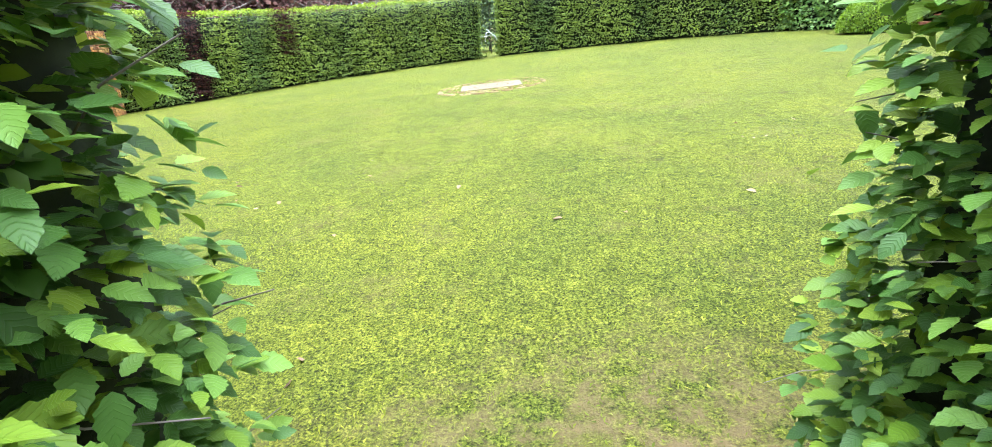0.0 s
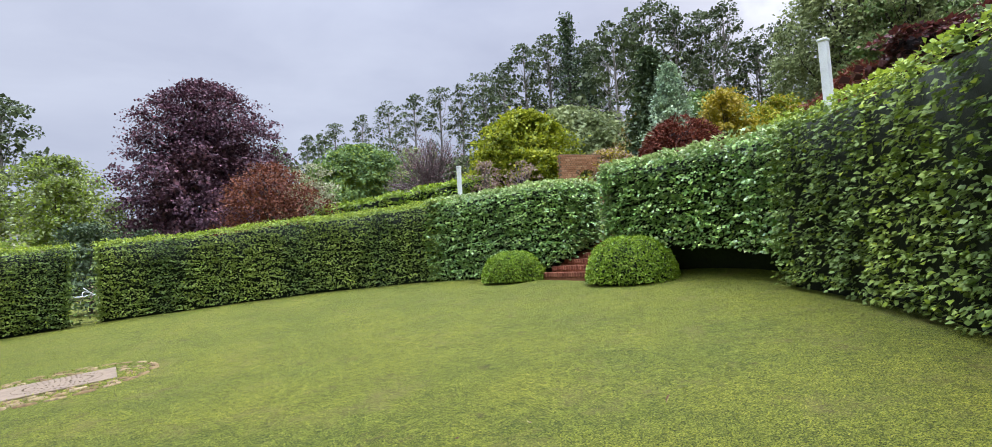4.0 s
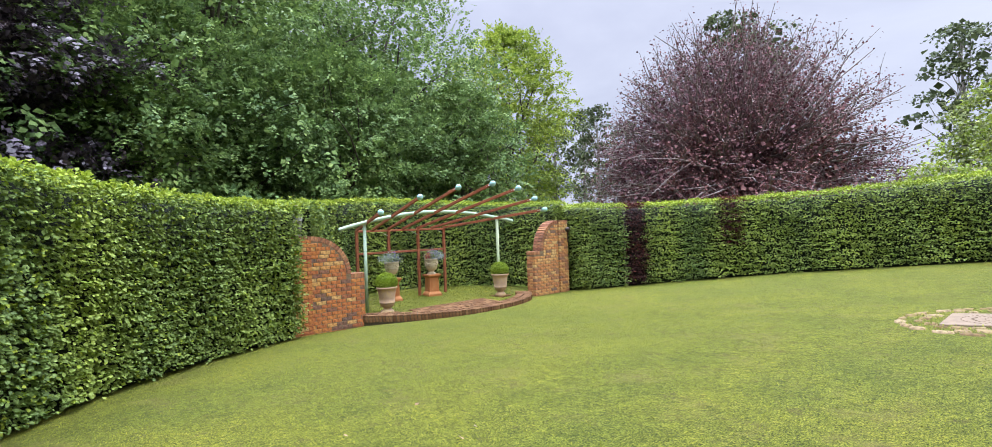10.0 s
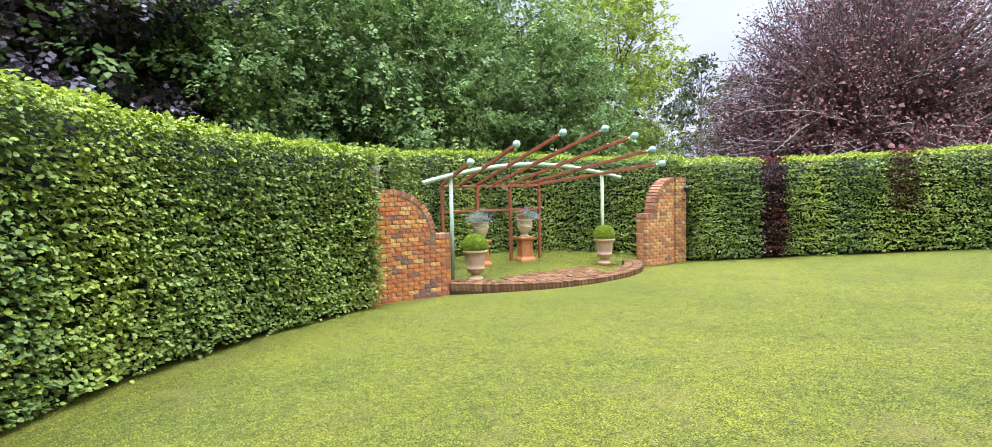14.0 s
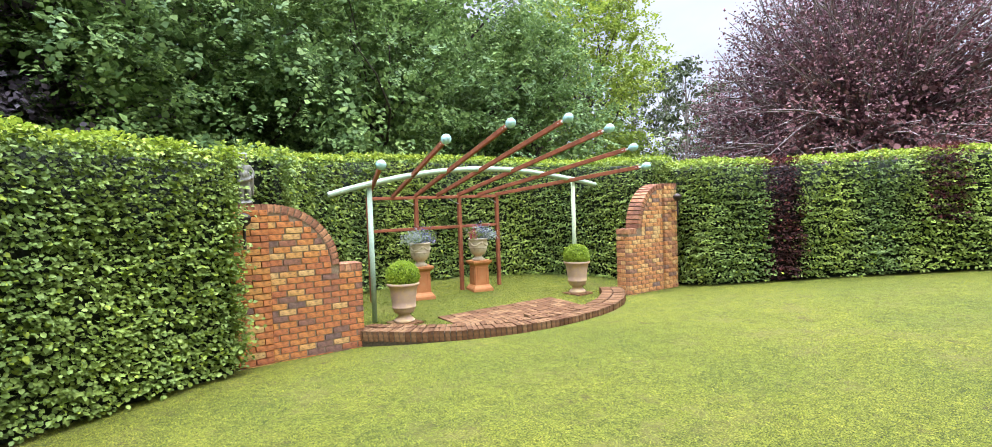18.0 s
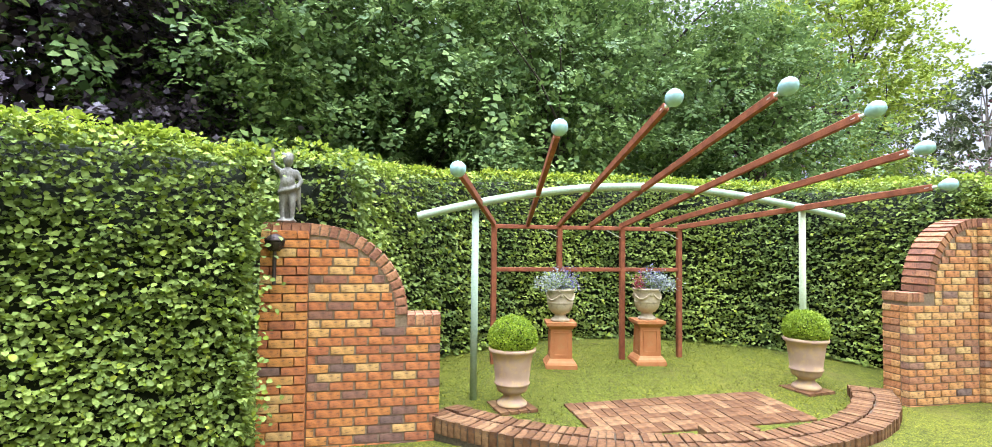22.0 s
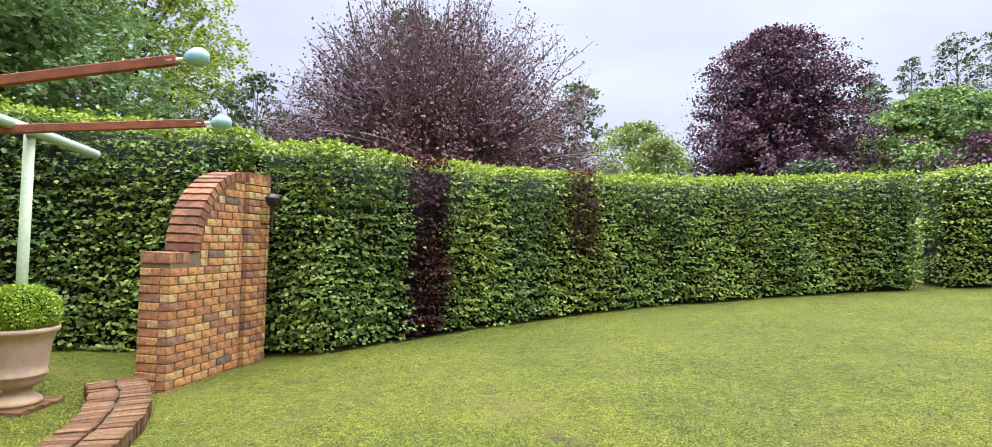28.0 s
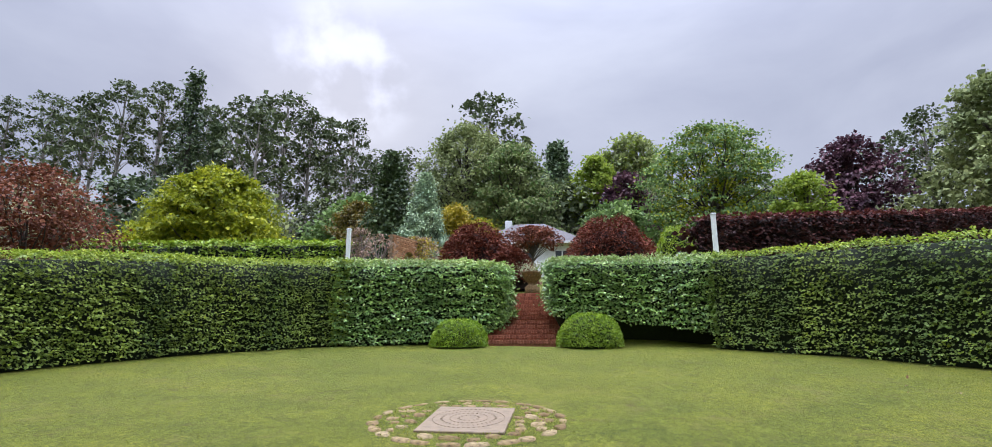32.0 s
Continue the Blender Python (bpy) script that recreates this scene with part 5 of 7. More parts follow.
blob(bm, (0.0, 0.0, 0.335), (0.075, 0.098, 0.07))
blob(bm, (0.015, 0.0, 0.40), (0.075, 0.085, 0.08))
blob(bm, (0.0, 0.0, 0.475), (0.068, 0.10, 0.075))
limb(bm, (0, 0, 0.53), (0, 0, 0.57), 0.032, 0.030)
blob(bm, (0.012, 0.0, 0.625), (0.066, 0.060, 0.072))
blob(bm, (0.07, 0.0, 0.615), (0.014, 0.012, 0.016))
for k in range(14):
    t = k * 2.4
    blob(bm, (-0.012 + 0.045 * math.cos(t), 0.05 * math.sin(t), 0.665 + 0.012 * math.sin(3 * t)), (0.024, 0.024, 0.022), seg=8)
limb(bm, (0.0, 0.095, 0.505), (0.01, 0.15, 0.42), 0.032, 0.027)
limb(bm, (0.01, 0.15, 0.42), (0.07, 0.10, 0.35), 0.027, 0.022)
limb(bm, (0.0, -0.095, 0.51), (0.02, -0.165, 0.56), 0.032, 0.027)
limb(bm, (0.02, -0.165, 0.56), (0.05, -0.17, 0.66), 0.026, 0.022)
blob(bm, (0.06, -0.17, 0.69), (0.028, 0.028, 0.03))
blob(bm, (0.01, 0.0, 0.325), (0.088, 0.115, 0.035), Matrix.Rotation(0.25, 4, "X"))
limb(bm, (0.0, 0.12, 0.34), (-0.02, 0.14, 0.14), 0.035, 0.02)
limb(bm, (-0.06, 0.0, 0.03), (-0.05, 0.0, 0.28), 0.05, 0.035)
statue = part("statue", bm, BRONZE_STATUE, None, "", True)
mod = statue.modifiers.new("melt", "REMESH")
mod.mode, mod.voxel_size, mod.use_smooth_shade = "VOXEL", 0.011, True
sm = statue.modifiers.new("soften", "SMOOTH")
sm.factor, sm.iterations = 0.5, 3
statue.matrix_basis = pose(-10.88, -4.46, 1.385, 0, 0, 15) @ Matrix.Diagonal((0.88, 0.84, 1.0, 1))
tagged(statue, "weathered grey lead putto figure standing on brick pier", "statue")


def bracket_lamp(x, y, z, label, wall_x):
    lamp = thing("garden_lamp", (x, y, z), label, "lamp", "torch lamps on the walls")
    v, f = lathe([(0.001, -0.085), (0.03, -0.082), (0.055, -0.06), (0.075, -0.02), (0.082, 0.01), (0.078, 0.01), (0.05, -0.05), (0.001, -0.07)], 20)
    np_part("bowl", v, f, [IRON], lamp, "dark iron basket bowl", smooth=True)
    v, f = lathe([(0.092, 0.008), (0.094, 0.02), (0.06, 0.055), (0.02, 0.075), (0.001, 0.078)], 20)
    np_part("cap", v, f, [IRON], lamp, "domed iron cap", smooth=True)
    for k in range(8):
        t = k * math.pi / 4
        rr, zz = np.array([0.082, 0.079, 0.06, 0.034]), np.array([0.01, -0.02, -0.062, -0.085])
        v, f = tube(np.stack([rr * math.cos(t), rr * math.sin(t), zz], 1) * 1.03, 0.004, 5)
        np_part("rib", v, f, [IRON], lamp)
    v, f = tube([(0, 0, -0.08), (0, 0, -0.40)], 0.018, 10)
    np_part("stem", v, f, [IRON], lamp, "rusty iron stem", smooth=True)
    dx = wall_x - x
    v, f = tube([(0, 0, -0.30), (dx, 0, -0.30)], 0.010, 8)
    np_part("bracket", v, f, [IRON], lamp)


bracket_lamp(-10.66, -4.52, 1.20, "dark iron torch lamp fixed to the brick pier", -10.75)
bracket_lamp(-10.48, 4.06, 1.30, "dark iron torch lamp fixed beside the brick pier", -10.70)

# ---- round stone medallion in the lawn ----
med = part("stone_medallion", box_bm((-0.64, -0.49, -0.06), (0.64, 0.49, 0.0), 0.008), SLAB, None)
tilt = Matrix.Translation((0.01, 0.0, 0.045 + 0.022)) @ Euler((math.atan(0.008), -math.atan(0.072), 0)).to_matrix().to_4x4()
med.matrix_basis = tilt
tagged(med, "pink sandstone slab with worn carved rings in lawn", "stone slab", kind="structure")
for k, r in enumerate((0.12, 0.22, 0.32, 0.42)):
    n = int(2 * math.pi * r / 0.055)
    for i in range(n):
        t = i * 2 * math.pi / n
        dash = new("carved_mark", brick_data((0.026, 0.007, 0.006), GROOVE))
        dash.parent = med
        dash.matrix_basis = pose(r * 1.15 * math.cos(t), r * math.sin(t), 0.001, 0, 0, math.degrees(t) + (90 if k % 2 else 0))
stone_rg = random.Random(11)
bed = bmesh.new()
bmesh.ops.create_circle(bed, cap_ends=True, segments=40, radius=1.20)
bed_ob = part("stone_bed", bed, LAWN, None)
bed_ob.matrix_basis = tilt @ Matrix.Translation((0, 0, -0.026))
tagged(bed_ob, "round grassy bed of flat field stones", "stone paving", kind="structure")


def flat_stone(cx, cy, rx, ry, turn):
    bm = bmesh.new()
    n = 9
    top, low = [], []
    for i in range(n):
        t = 2 * math.pi * i / n
        q = 1 + stone_rg.uniform(-0.16, 0.12)
        x, y = rx * q * math.cos(t), ry * q * math.sin(t)
        low.append(bm.verts.new((x, y, -0.03)))
        top.append(bm.verts.new((x * 0.86, y * 0.86, 0.012 + stone_rg.uniform(0, 0.008))))
    mid = bm.verts.new((0, 0, 0.022))
    for i in range(n):
        j = (i + 1) % n
        bm.faces.new((low[i], low[j], top[j], top[i]))
        bm.faces.new((top[i], top[j], mid))
    ob = part("stone", bm, STONE, bed_ob, "", True)
    ob.matrix_basis = pose(cx, cy, 0.004, 0, 0, turn)


for i in range(24):
    t = 2 * math.pi * (i + stone_rg.uniform(-0.15, 0.15)) / 24
    flat_stone(1.10 * math.cos(t), 1.10 * math.sin(t), stone_rg.uniform(0.055, 0.085), stone_rg.uniform(0.12, 0.145), math.degrees(t))
for i in range(900):
    t, r = stone_rg.uniform(0, 2 * math.pi), stone_rg.uniform(0.50, 0.97)
    x, y = r * math.cos(t), r * math.sin(t)
    big = stone_rg.uniform(0.07, 0.13)
    if abs(x) < 0.66 + big * 0.8 and abs(y) < 0.51 + big * 0.8:
        continue
    if any((o.location.x - x) ** 2 + (o.location.y - y) ** 2 < (big + 0.085) ** 2 for o in bed_ob.children):
        continue
    flat_stone(x, y, big, big * stone_rg.uniform(0.6, 0.85), stone_rg.uniform(0, 180))

# ---- brick steps ----
SY0, SY1 = -1.08, 1.30
bm = bmesh.new()
prof = [(STEP_X + 0.02, STEP_Z - 0.4)]
for i in range(STEPS):
    prof += [(STEP_X + 0.02 + i * GOING, STEP_Z + (i + 1) * RISE - 0.012), (STEP_X + 0.02 + (i + 1) * GOING, STEP_Z + (i + 1) * RISE - 0.012)]
prof += [(STEP_X + STEPS * GOING + 0.3, STEP_Z + STEPS * RISE - 0.012), (STEP_X + STEPS * GOING + 0.3, STEP_Z - 0.4)]
va = [bm.verts.new((x, SY0, z)) for x, z in prof]
vb = [bm.verts.new((x, SY1, z)) for x, z in prof]
bm.faces.new(va)
bm.faces.new(vb[::-1])
for i in range(len(prof)):
    j = (i + 1) % len(prof)
    bm.faces.new((va[i], vb[i], vb[j], va[j]))
bmesh.ops.recalc_face_normals(bm, faces=bm.faces)
flight = part("steps", bm, STEP_BRICK, None)
tagged(flight, "flight of red brick steps between hedges", "steps", kind="structure")
st_rg = random.Random(8)
for i in range(STEPS):
    n = 26
    for k in range(n):
        y = SY0 + (k + 0.5) * (SY1 - SY0) / n
        brick(flight, (0.23, (SY1 - SY0) / n - 0.010, 0.110), pose(STEP_X + 0.115 + i * GOING + st_rg.uniform(-0.004, 0.004), y, STEP_Z + (i + 1) * RISE - 0.052 + st_rg.uniform(-0.003, 0.003)), STEP_BRICK)


# ---- trees ----
def crown_points(n, shape, rg):
    """Cluster centres near the outside of a unit crown: heights 0..1, radius by the shape's profile."""
    h = rg.random(n) ** 0.85
    r = np.interp(h, [s[0] for s in shape], [s[1] for s in shape])
    a = rg.random(n) * 2 * np.pi
    q = np.sqrt(0.25 + 0.75 * rg.random(n))
    lobes = 1 + 0.13 * np.sin(3 * a + 5 * h) + 0.09 * np.sin(7 * a - 9 * h + 1)
    return np.stack([q * r * lobes * np.cos(a), q * r * lobes * np.sin(a), h], 1)


ROUND = [(0, 0.55), (0.12, 0.85), (0.35, 1.0), (0.6, 0.92), (0.8, 0.68), (0.93, 0.38), (1.0, 0.05)]
DOME = [(0, 0.95), (0.2, 1.0), (0.45, 0.93), (0.7, 0.72), (0.88, 0.45), (1.0, 0.05)]
CONE = [(0, 0.95), (0.1, 1.0), (0.5, 0.62), (0.85, 0.22), (1.0, 0.02)]
TALL = [(0, 0.4), (0.2, 0.8), (0.5, 1.0), (0.75, 0.85), (0.92, 0.5), (1.0, 0.1)]


def branch_line(p, q, rg, bend=0.08, n=5):
    t = np.linspace(0, 1, n)[:, None]
    length = np.linalg.norm(q - p)
    sag = rg.normal(size=3) * bend * length
    return p + (q - p) * t + sag * np.sin(np.pi * t) + [0, 0, 0.06 * length] * np.sin(np.pi * t)


def tree(name, label, x, y, top, radius, leaf, rg, shape=ROUND, base=None, clusters=220, per=60, size=0.25, spread=0.11, flat=0.55, trunk=0.25, bark=BARK, limbs=26, clear=0.1, wide=0.4, droop=0.1, group="", category="tree", twig=0.012, leaf2=None, share2=0.0, spray=0, inner=6):
    z = gz(x, y) if base is None else base
    height = top - z
    ob = thing(name, (x, y, z), label, category, group)
    C = crown_points(clusters, shape, rg)
    C[:, :2] *= radius
    C[:, 2] = height * (clear + (1 - clear) * C[:, 2])
    axis_r = np.hypot(C[:, 0], C[:, 1])
    sig = spread * radius * (0.6 + 0.8 * rg.random(clusters))
    idx = np.repeat(np.arange(clusters), per)
    off = rg.normal(size=(len(idx), 3)) * sig[idx][:, None] * [1, 1, flat]
    off[:, 2] -= droop * np.hypot(off[:, 0], off[:, 1])
    P = C[idx] + off
    N = unit(P - np.stack([0 * P[:, 0], 0 * P[:, 0], np.full(len(P), height * 0.45)], 1))
    keep = (P[:, 2] > 0.15) & (P[:, 2] < height)
    P, N = P[keep], N[keep]
    if leaf2 is not None:
        second = rg.random(len(P)) < share2
        v, f = leaves(P[second], N[second], size, rg, wide, 0.3, 0.2, 0.9, 0.8, False)
        np_part("pale_leaves", v, f, [leaf2], ob, kind="stuff")
        P, N = P[~second], N[~second]
    v, f = sprays(P, N, size, rg, spray, 2.4, wide, 1.1, 0.5, 0.25) if spray else leaves(P, N, size, rg, wide, 0.3, 0.2, 0.9, 0.8, False)
    np_part("crown", v, f, [leaf], ob, kind="stuff")
    # shaded leaves inside the crown
    if inner and height > 2.5:
        k = clusters * inner
        Q = C[rg.integers(clusters, size=k)] * np.array([1, 1, 1.0])
        q = 0.35 + 0.5 * rg.random((k, 1))
        mid = np.array([0, 0, height * (clear + 0.42 * (1 - clear))])
        Q = mid + (Q - mid) * q + rg.normal(size=(k, 3)) * 0.04 * radius
        v, f = leaves(Q, unit(Q - mid), max(size * 1.2, radius * 0.024), rg, 0.5, 0.3, 0.3, 0.6, 0.8, False)
        np_part("inner_leaves", v, f, [leaf], ob, "shaded inner leaves", kind="stuff")
    # trunk and limbs
    lean = rg.normal(size=2) * 0.02 * height
    tz = np.array([-0.3, 0.15, 0.4, 0.7]) * height
    tz[0] = -0.3
    tp = np.stack([lean[0] * tz / height, lean[1] * tz / height, tz], 1)
    v, f = tube(tp, np.array([1.25, 1.0, 0.7, 0.3]) * trunk, 9)
    np_part("trunk", v, f, [bark], ob, smooth=True)
    order = rg.permutation(clusters)[:limbs]
    tubes = []
    for k in order:
        hz0 = max(0.08 * height, min(C[k, 2] * 0.55, 0.6 * height))
        p = np.array([np.interp(hz0, tz, tp[:, 0]), np.interp(hz0, tz, tp[:, 1]), hz0])
        tubes.append(tube(branch_line(p, C[k], rg), np.linspace(trunk * 0.38, twig, 5), 5))
    v, f = joined(tubes)
    np_part("branchwork", v, f, [bark], ob, smooth=True, kind="stuff")
    return ob


def fan_beech(name, label, x, y, top, radius, rg, leaf, bark, stems=300, twigs=5, per=26, size=0.22, clear=0.02, bias=1.0, inner=18):
    """A wide dome whose fine upright branches show through sparse leaves."""
    z = gz(x, y)
    height = top - z
    ob = thing(name, (x, y, z), label, "tree")
    a = rg.random(stems) * 2 * np.pi
    el = np.arcsin(0.02 + 0.98 * rg.random(stems) ** 1.15)
    reach = (0.84 + 0.15 * rg.random(stems)) * (1 + 0.06 * np.sin(4 * a + 3 * el))
    T = np.stack([np.cos(a) * np.cos(el) * radius * reach, np.sin(a) * np.cos(el) * radius * reach, np.sin(el) ** bias * height * reach * 0.97], 1)
    tubes, P = [], []
    root = np.array([0, 0, 0.10 * height])
    for k in range(stems):
        p0 = root + [0, 0, rg.random() * 0.22 * height]
        line = branch_line(p0, T[k], rg, 0.05, 6)
        tubes.append(tube(line, np.linspace(0.12, 0.020, 6), 4))
        for _ in range(twigs):
            s = 0.35 + 0.6 * rg.random()
            i = s * 5
            b = line[int(i)] + (line[min(int(i) + 1, 5)] - line[int(i)]) * (i - int(i))
            e = b + unit(T[k] - p0) * (0.09 * radius) * rg.random() + rg.normal(size=3) * 0.042 * radius + [0, 0, 0.03 * radius]
            tubes.append(tube(np.stack([b, (b + e) / 2 + rg.normal(size=3) * 0.1, e]), [0.03, 0.02, 0.012], 3))
            P.append(b + (e - b) * rg.random((per // 2, 1)) + rg.normal(size=(per // 2, 3)) * 0.024 * radius)
        P.append(T[k] + rg.normal(size=(per, 3)) * 0.034 * radius - unit(T[k] - p0) * rg.random((per, 1)) * 0.28 * radius)
    P = np.concatenate(P)
    P = P[P[:, 2] > 0.3]
    N = unit(P)
    v, f = joined(tubes)
    np_part("branchwork", v, f, [bark], ob, "fine grey branches", smooth=False, kind="stuff")
    v, f = leaves(P, N, size, rg, 0.45, 0.4, 0.1, 0.8, 0.8, False)
    np_part("crown", v, f, [leaf], ob, kind="stuff")
    Q = np.repeat(T, inner, 0) * (0.25 + 0.6 * rg.random((stems * inner, 1)) ** 0.7) + rg.normal(size=(stems * inner, 3)) * 0.05 * radius
    Q = Q[Q[:, 2] > 0.3]
    v, f = leaves(Q, unit(Q), radius * 0.022, rg, 0.5, 0.3, 0.1, 0.7, 0.8, False)
    np_part("inner_leaves", v, f, [leaf], ob, "shaded inner leaves", kind="stuff")
    v, f = tube([(0, 0, -0.3), (0, 0, 0.2 * height), (0, 0, 0.45 * height)], [0.75, 0.6, 0.3], 10)
    np_part("trunk", v, f, [bark], ob, smooth=True)
    return ob


tr = np.random.default_rng(99)
# beeches beyond the lawn
fan_beech("copper_beech", "huge copper beech dome with bare grey branches", -16.8, 30.0, 17.2, 11.9, tr, DUSKY, TWIG, 720, 8, 26, 0.13, inner=36)
tree("copper_beech", "large dark purple copper beech tree", 8.8, 49.6, 20.5, 9.3, PURPLE, tr, [(0, 0.95), (0.15, 1.0), (0.4, 0.95), (0.6, 0.80), (0.78, 0.70), (0.9, 0.48), (1, 0.1)], None, 620, 60, 0.25, 0.06, 0.35, 0.6, limbs=30, clear=0.0, droop=0.3, inner=40)
# woodland behind the pergola
tree("broadleaf_tree", "tall dark green spreading tree behind hedges", -23.5, -3.2, 17.5, 8.2, ELM, tr, TALL, None, 460, 16, 0.165, 0.085, 0.32, 0.36, limbs=24, clear=0.06, droop=0.25, spray=6, inner=30)
tree("broadleaf_tree", "dark green layered tree with thin upper branches", -25.0, 5.6, 16.0, 7.6, ELM, tr, TALL, None, 400, 15, 0.165, 0.085, 0.32, 0.34, limbs=40, clear=0.06, droop=0.25, spray=6, inner=30)
tree("broadleaf_tree", "green understorey tree behind the pergola hedge", -20.0, 1.0, 9.0, 4.8, ELM, tr, ROUND, None, 320, 18, 0.135, 0.10, 0.32, 0.16, limbs=14, clear=0.02, droop=0.25, spray=6, inner=30)
tree("broadleaf_tree", "green understorey tree with spreading lower branches", -19.6, -5.4, 9.5, 4.6, ELM, tr, ROUND, None, 320, 18, 0.135, 0.10, 0.32, 0.16, limbs=14, clear=0.02, droop=0.25, spray=6, inner=30)
tree("broadleaf_tree", "green understorey tree beside the lime tree", -21.5, 8.5, 9.0, 4.4, ELM, tr, ROUND, None, 280, 16, 0.14, 0.10, 0.32, 0.16, limbs=14, clear=0.02, droop=0.25, spray=6, inner=30)
tree("broadleaf_tree", "dark green tree rising behind clipped hedge", -22.0, -11.0, 15.0, 6.8, ELM, tr, TALL, None, 280, 14, 0.20, 0.09, 0.35, 0.36, limbs=20, clear=0.05, spray=6, inner=30)
tree("broadleaf_tree", "tall dark green tree deep in the woodland", -33.5, -9.5, 18.5, 8.5, ELM, tr, TALL, None, 240, 34, 0.42, 0.09, 0.4, 0.4, limbs=12, clear=0.03, inner=30)
tree("broadleaf_tree", "tall shaded green tree deep in the woodland", -35.0, 2.5, 17.5, 8.5, ELM, tr, TALL, None, 240, 34, 0.42, 0.09, 0.4, 0.4, limbs=12, clear=0.03, inner=30)
tree("broadleaf_tree", "shaded green tree behind the layered tree", -33.0, 11.5, 13.0, 5.0, ELM, tr, ROUND, None, 160, 34, 0.38, 0.1, 0.4, 0.35, limbs=12, clear=0.03, inner=30)
tree("plum_tree", "dark purple-leaved tree behind clipped hedge", -18.6, -10.2, 11.0, 4.9, PLUM, tr, ROUND, None, 340, 15, 0.15, 0.10, 0.35, 0.22, limbs=16, clear=0.03, spray=6, droop=0.3, inner=30)
tree("plum_tree", "small purple-leaved tree among green trees", -25.5, 11.5, 9.6, 2.6, PURPLE, tr, ROUND, None, 120, 55, 0.22, 0.13, 0.5, 0.18, limbs=24, clear=0.1)
tree("lime_tree", "bright light green broadleaf tree", -29.5, 19.5, 16.6, 5.6, LIME, tr, TALL, None, 380, 14, 0.22, 0.095, 0.35, 0.3, limbs=30, clear=0.03, spray=6)
tree("broadleaf_tree", "dark green tree behind clipped hedge corner", -16.5, -16.0, 13.0, 5.5, ELM, tr, ROUND, None, 220, 12, 0.22, 0.10, 0.4, 0.35, limbs=14, clear=0.04, spray=6, inner=30)
# north side
tree("green_tree", "soft green round tree beyond the garden gap", -3.0, 52, 12.6, 5.6, LIME, tr, ROUND, None, 240, 46, 0.30, 0.10, 0.5, 0.25, limbs=24, clear=0.02, leaf2=WILLOW, share2=0.6)
tree("green_tree", "green tree beyond the garden gap", -2.2, 43, 9.4, 3.4, LIME, tr, ROUND, None, 180, 46, 0.24, 0.11, 0.5, 0.2, limbs=20, clear=0.02, leaf2=WILLOW, share2=0.55)
tree("rusty_maple", "rusty red-leaved maple shrub", 6.2, 13.3, 5.75, 2.25, RUST, tr, ROUND, None, 210, 60, 0.10, 0.12, 0.5, 0.07, limbs=30, clear=0.05, category="shrub")
tree("variegated_dogwood", "cream variegated shrub with upright stems", 8.5, 15.6, 6.25, 1.5, CREAM, tr, TALL, None, 110, 45, 0.11, 0.12, 0.35, 0.05, limbs=36, clear=0.1, category="shrub")
tree("maple", "fresh green broad layered maple tree", 33.0, 70.0, 20.0, 10.4, LIME, tr, DOME, None, 420, 60, 0.42, 0.07, 0.30, 0.25, limbs=26, clear=0.02, leaf2=ELM, share2=0.82, inner=10)
fan_beech("bare_tree", "bare pinkish-grey twiggy tree", 38.6, 57.4, 20.4, 7.6, tr, DUSKY, TWIG, 300, 8, 4, 0.20, bias=0.8, inner=1)
tree("shrub", "pale yellow-green shrub beyond the gap", -3.4, 19.5, 3.5, 2.4, CREAM, tr, DOME, None, 80, 40, 0.16, 0.14, 0.5, 0.06, limbs=12, clear=0.02, category="shrub", leaf2=LIME, share2=0.7)
tree("shrub", "dark green shrub filling the garden gap", 0.1, 16.4, 3.6, 1.9, PINE, tr, DOME, None, 120, 50, 0.12, 0.12, 0.5, 0.06, limbs=12, clear=0.0, category="shrub")
tree("shrub", "dark green shrub beyond the hedge gap", 1.9, 14.6, 3.2, 1.4, PINE, tr, DOME, None, 90, 50, 0.10, 0.14, 0.5, 0.06, limbs=12, clear=0.0, category="shrub")
tree("orange_shrub", "small orange-flowered shrub beyond the gap", 0.55, 13.9, 1.5, 0.45, ELM, tr, TALL, None, 26, 26, 0.07, 0.2, 0.6, 0.02, limbs=10, clear=0.1, category="shrub", leaf2=PEACH, share2=0.35)
tree("dark_maple", "low dark purple shrub beyond the hedge", 9.5, 24.5, 6.2, 2.2, PURPLE, tr, DOME, None, 70, 40, 0.2, 0.14, 0.5, 0.1, limbs=14, clear=0.02, category="shrub")

# east terrace
tree("maple", "large dome-shaped yellow-green maple", 27.8, 23.6, 13.0, 5.1, YELLOW_MAPLE, tr, DOME, None, 420, 60, 0.26, 0.075, 0.30, 0.3, limbs=40, clear=0.04)
tree("maple", "small bronze-yellow round maple", 32.4, 14.6, 11.4, 2.2, BRONZE, tr, DOME, None, 120, 50, 0.18, 0.12, 0.3, 0.15, limbs=16, clear=0.4)
tree("weeping_conifer", "dark weeping conifer beside blue spruce", 27.4, 10.4, 13.6, 2.2, PINE, tr, CONE, None, 170, 50, 0.22, 0.16, 1.0, 0.16, limbs=40, clear=0.05, droop=0.9)
tree("blue_spruce", "narrow blue-green conical spruce", 24.6, 7.2, 11.0, 1.95, BLUE_PINE, tr, CONE, None, 560, 40, 0.13, 0.07, 0.6, 0.12, limbs=30, clear=0.02, inner=10)
tree("golden_shrub", "golden yellow-leaved small tree", 27.4, 5.9, 9.6, 1.5, GOLD, tr, ROUND, None, 90, 45, 0.17, 0.15, 0.5, 0.08, limbs=16, clear=0.3)
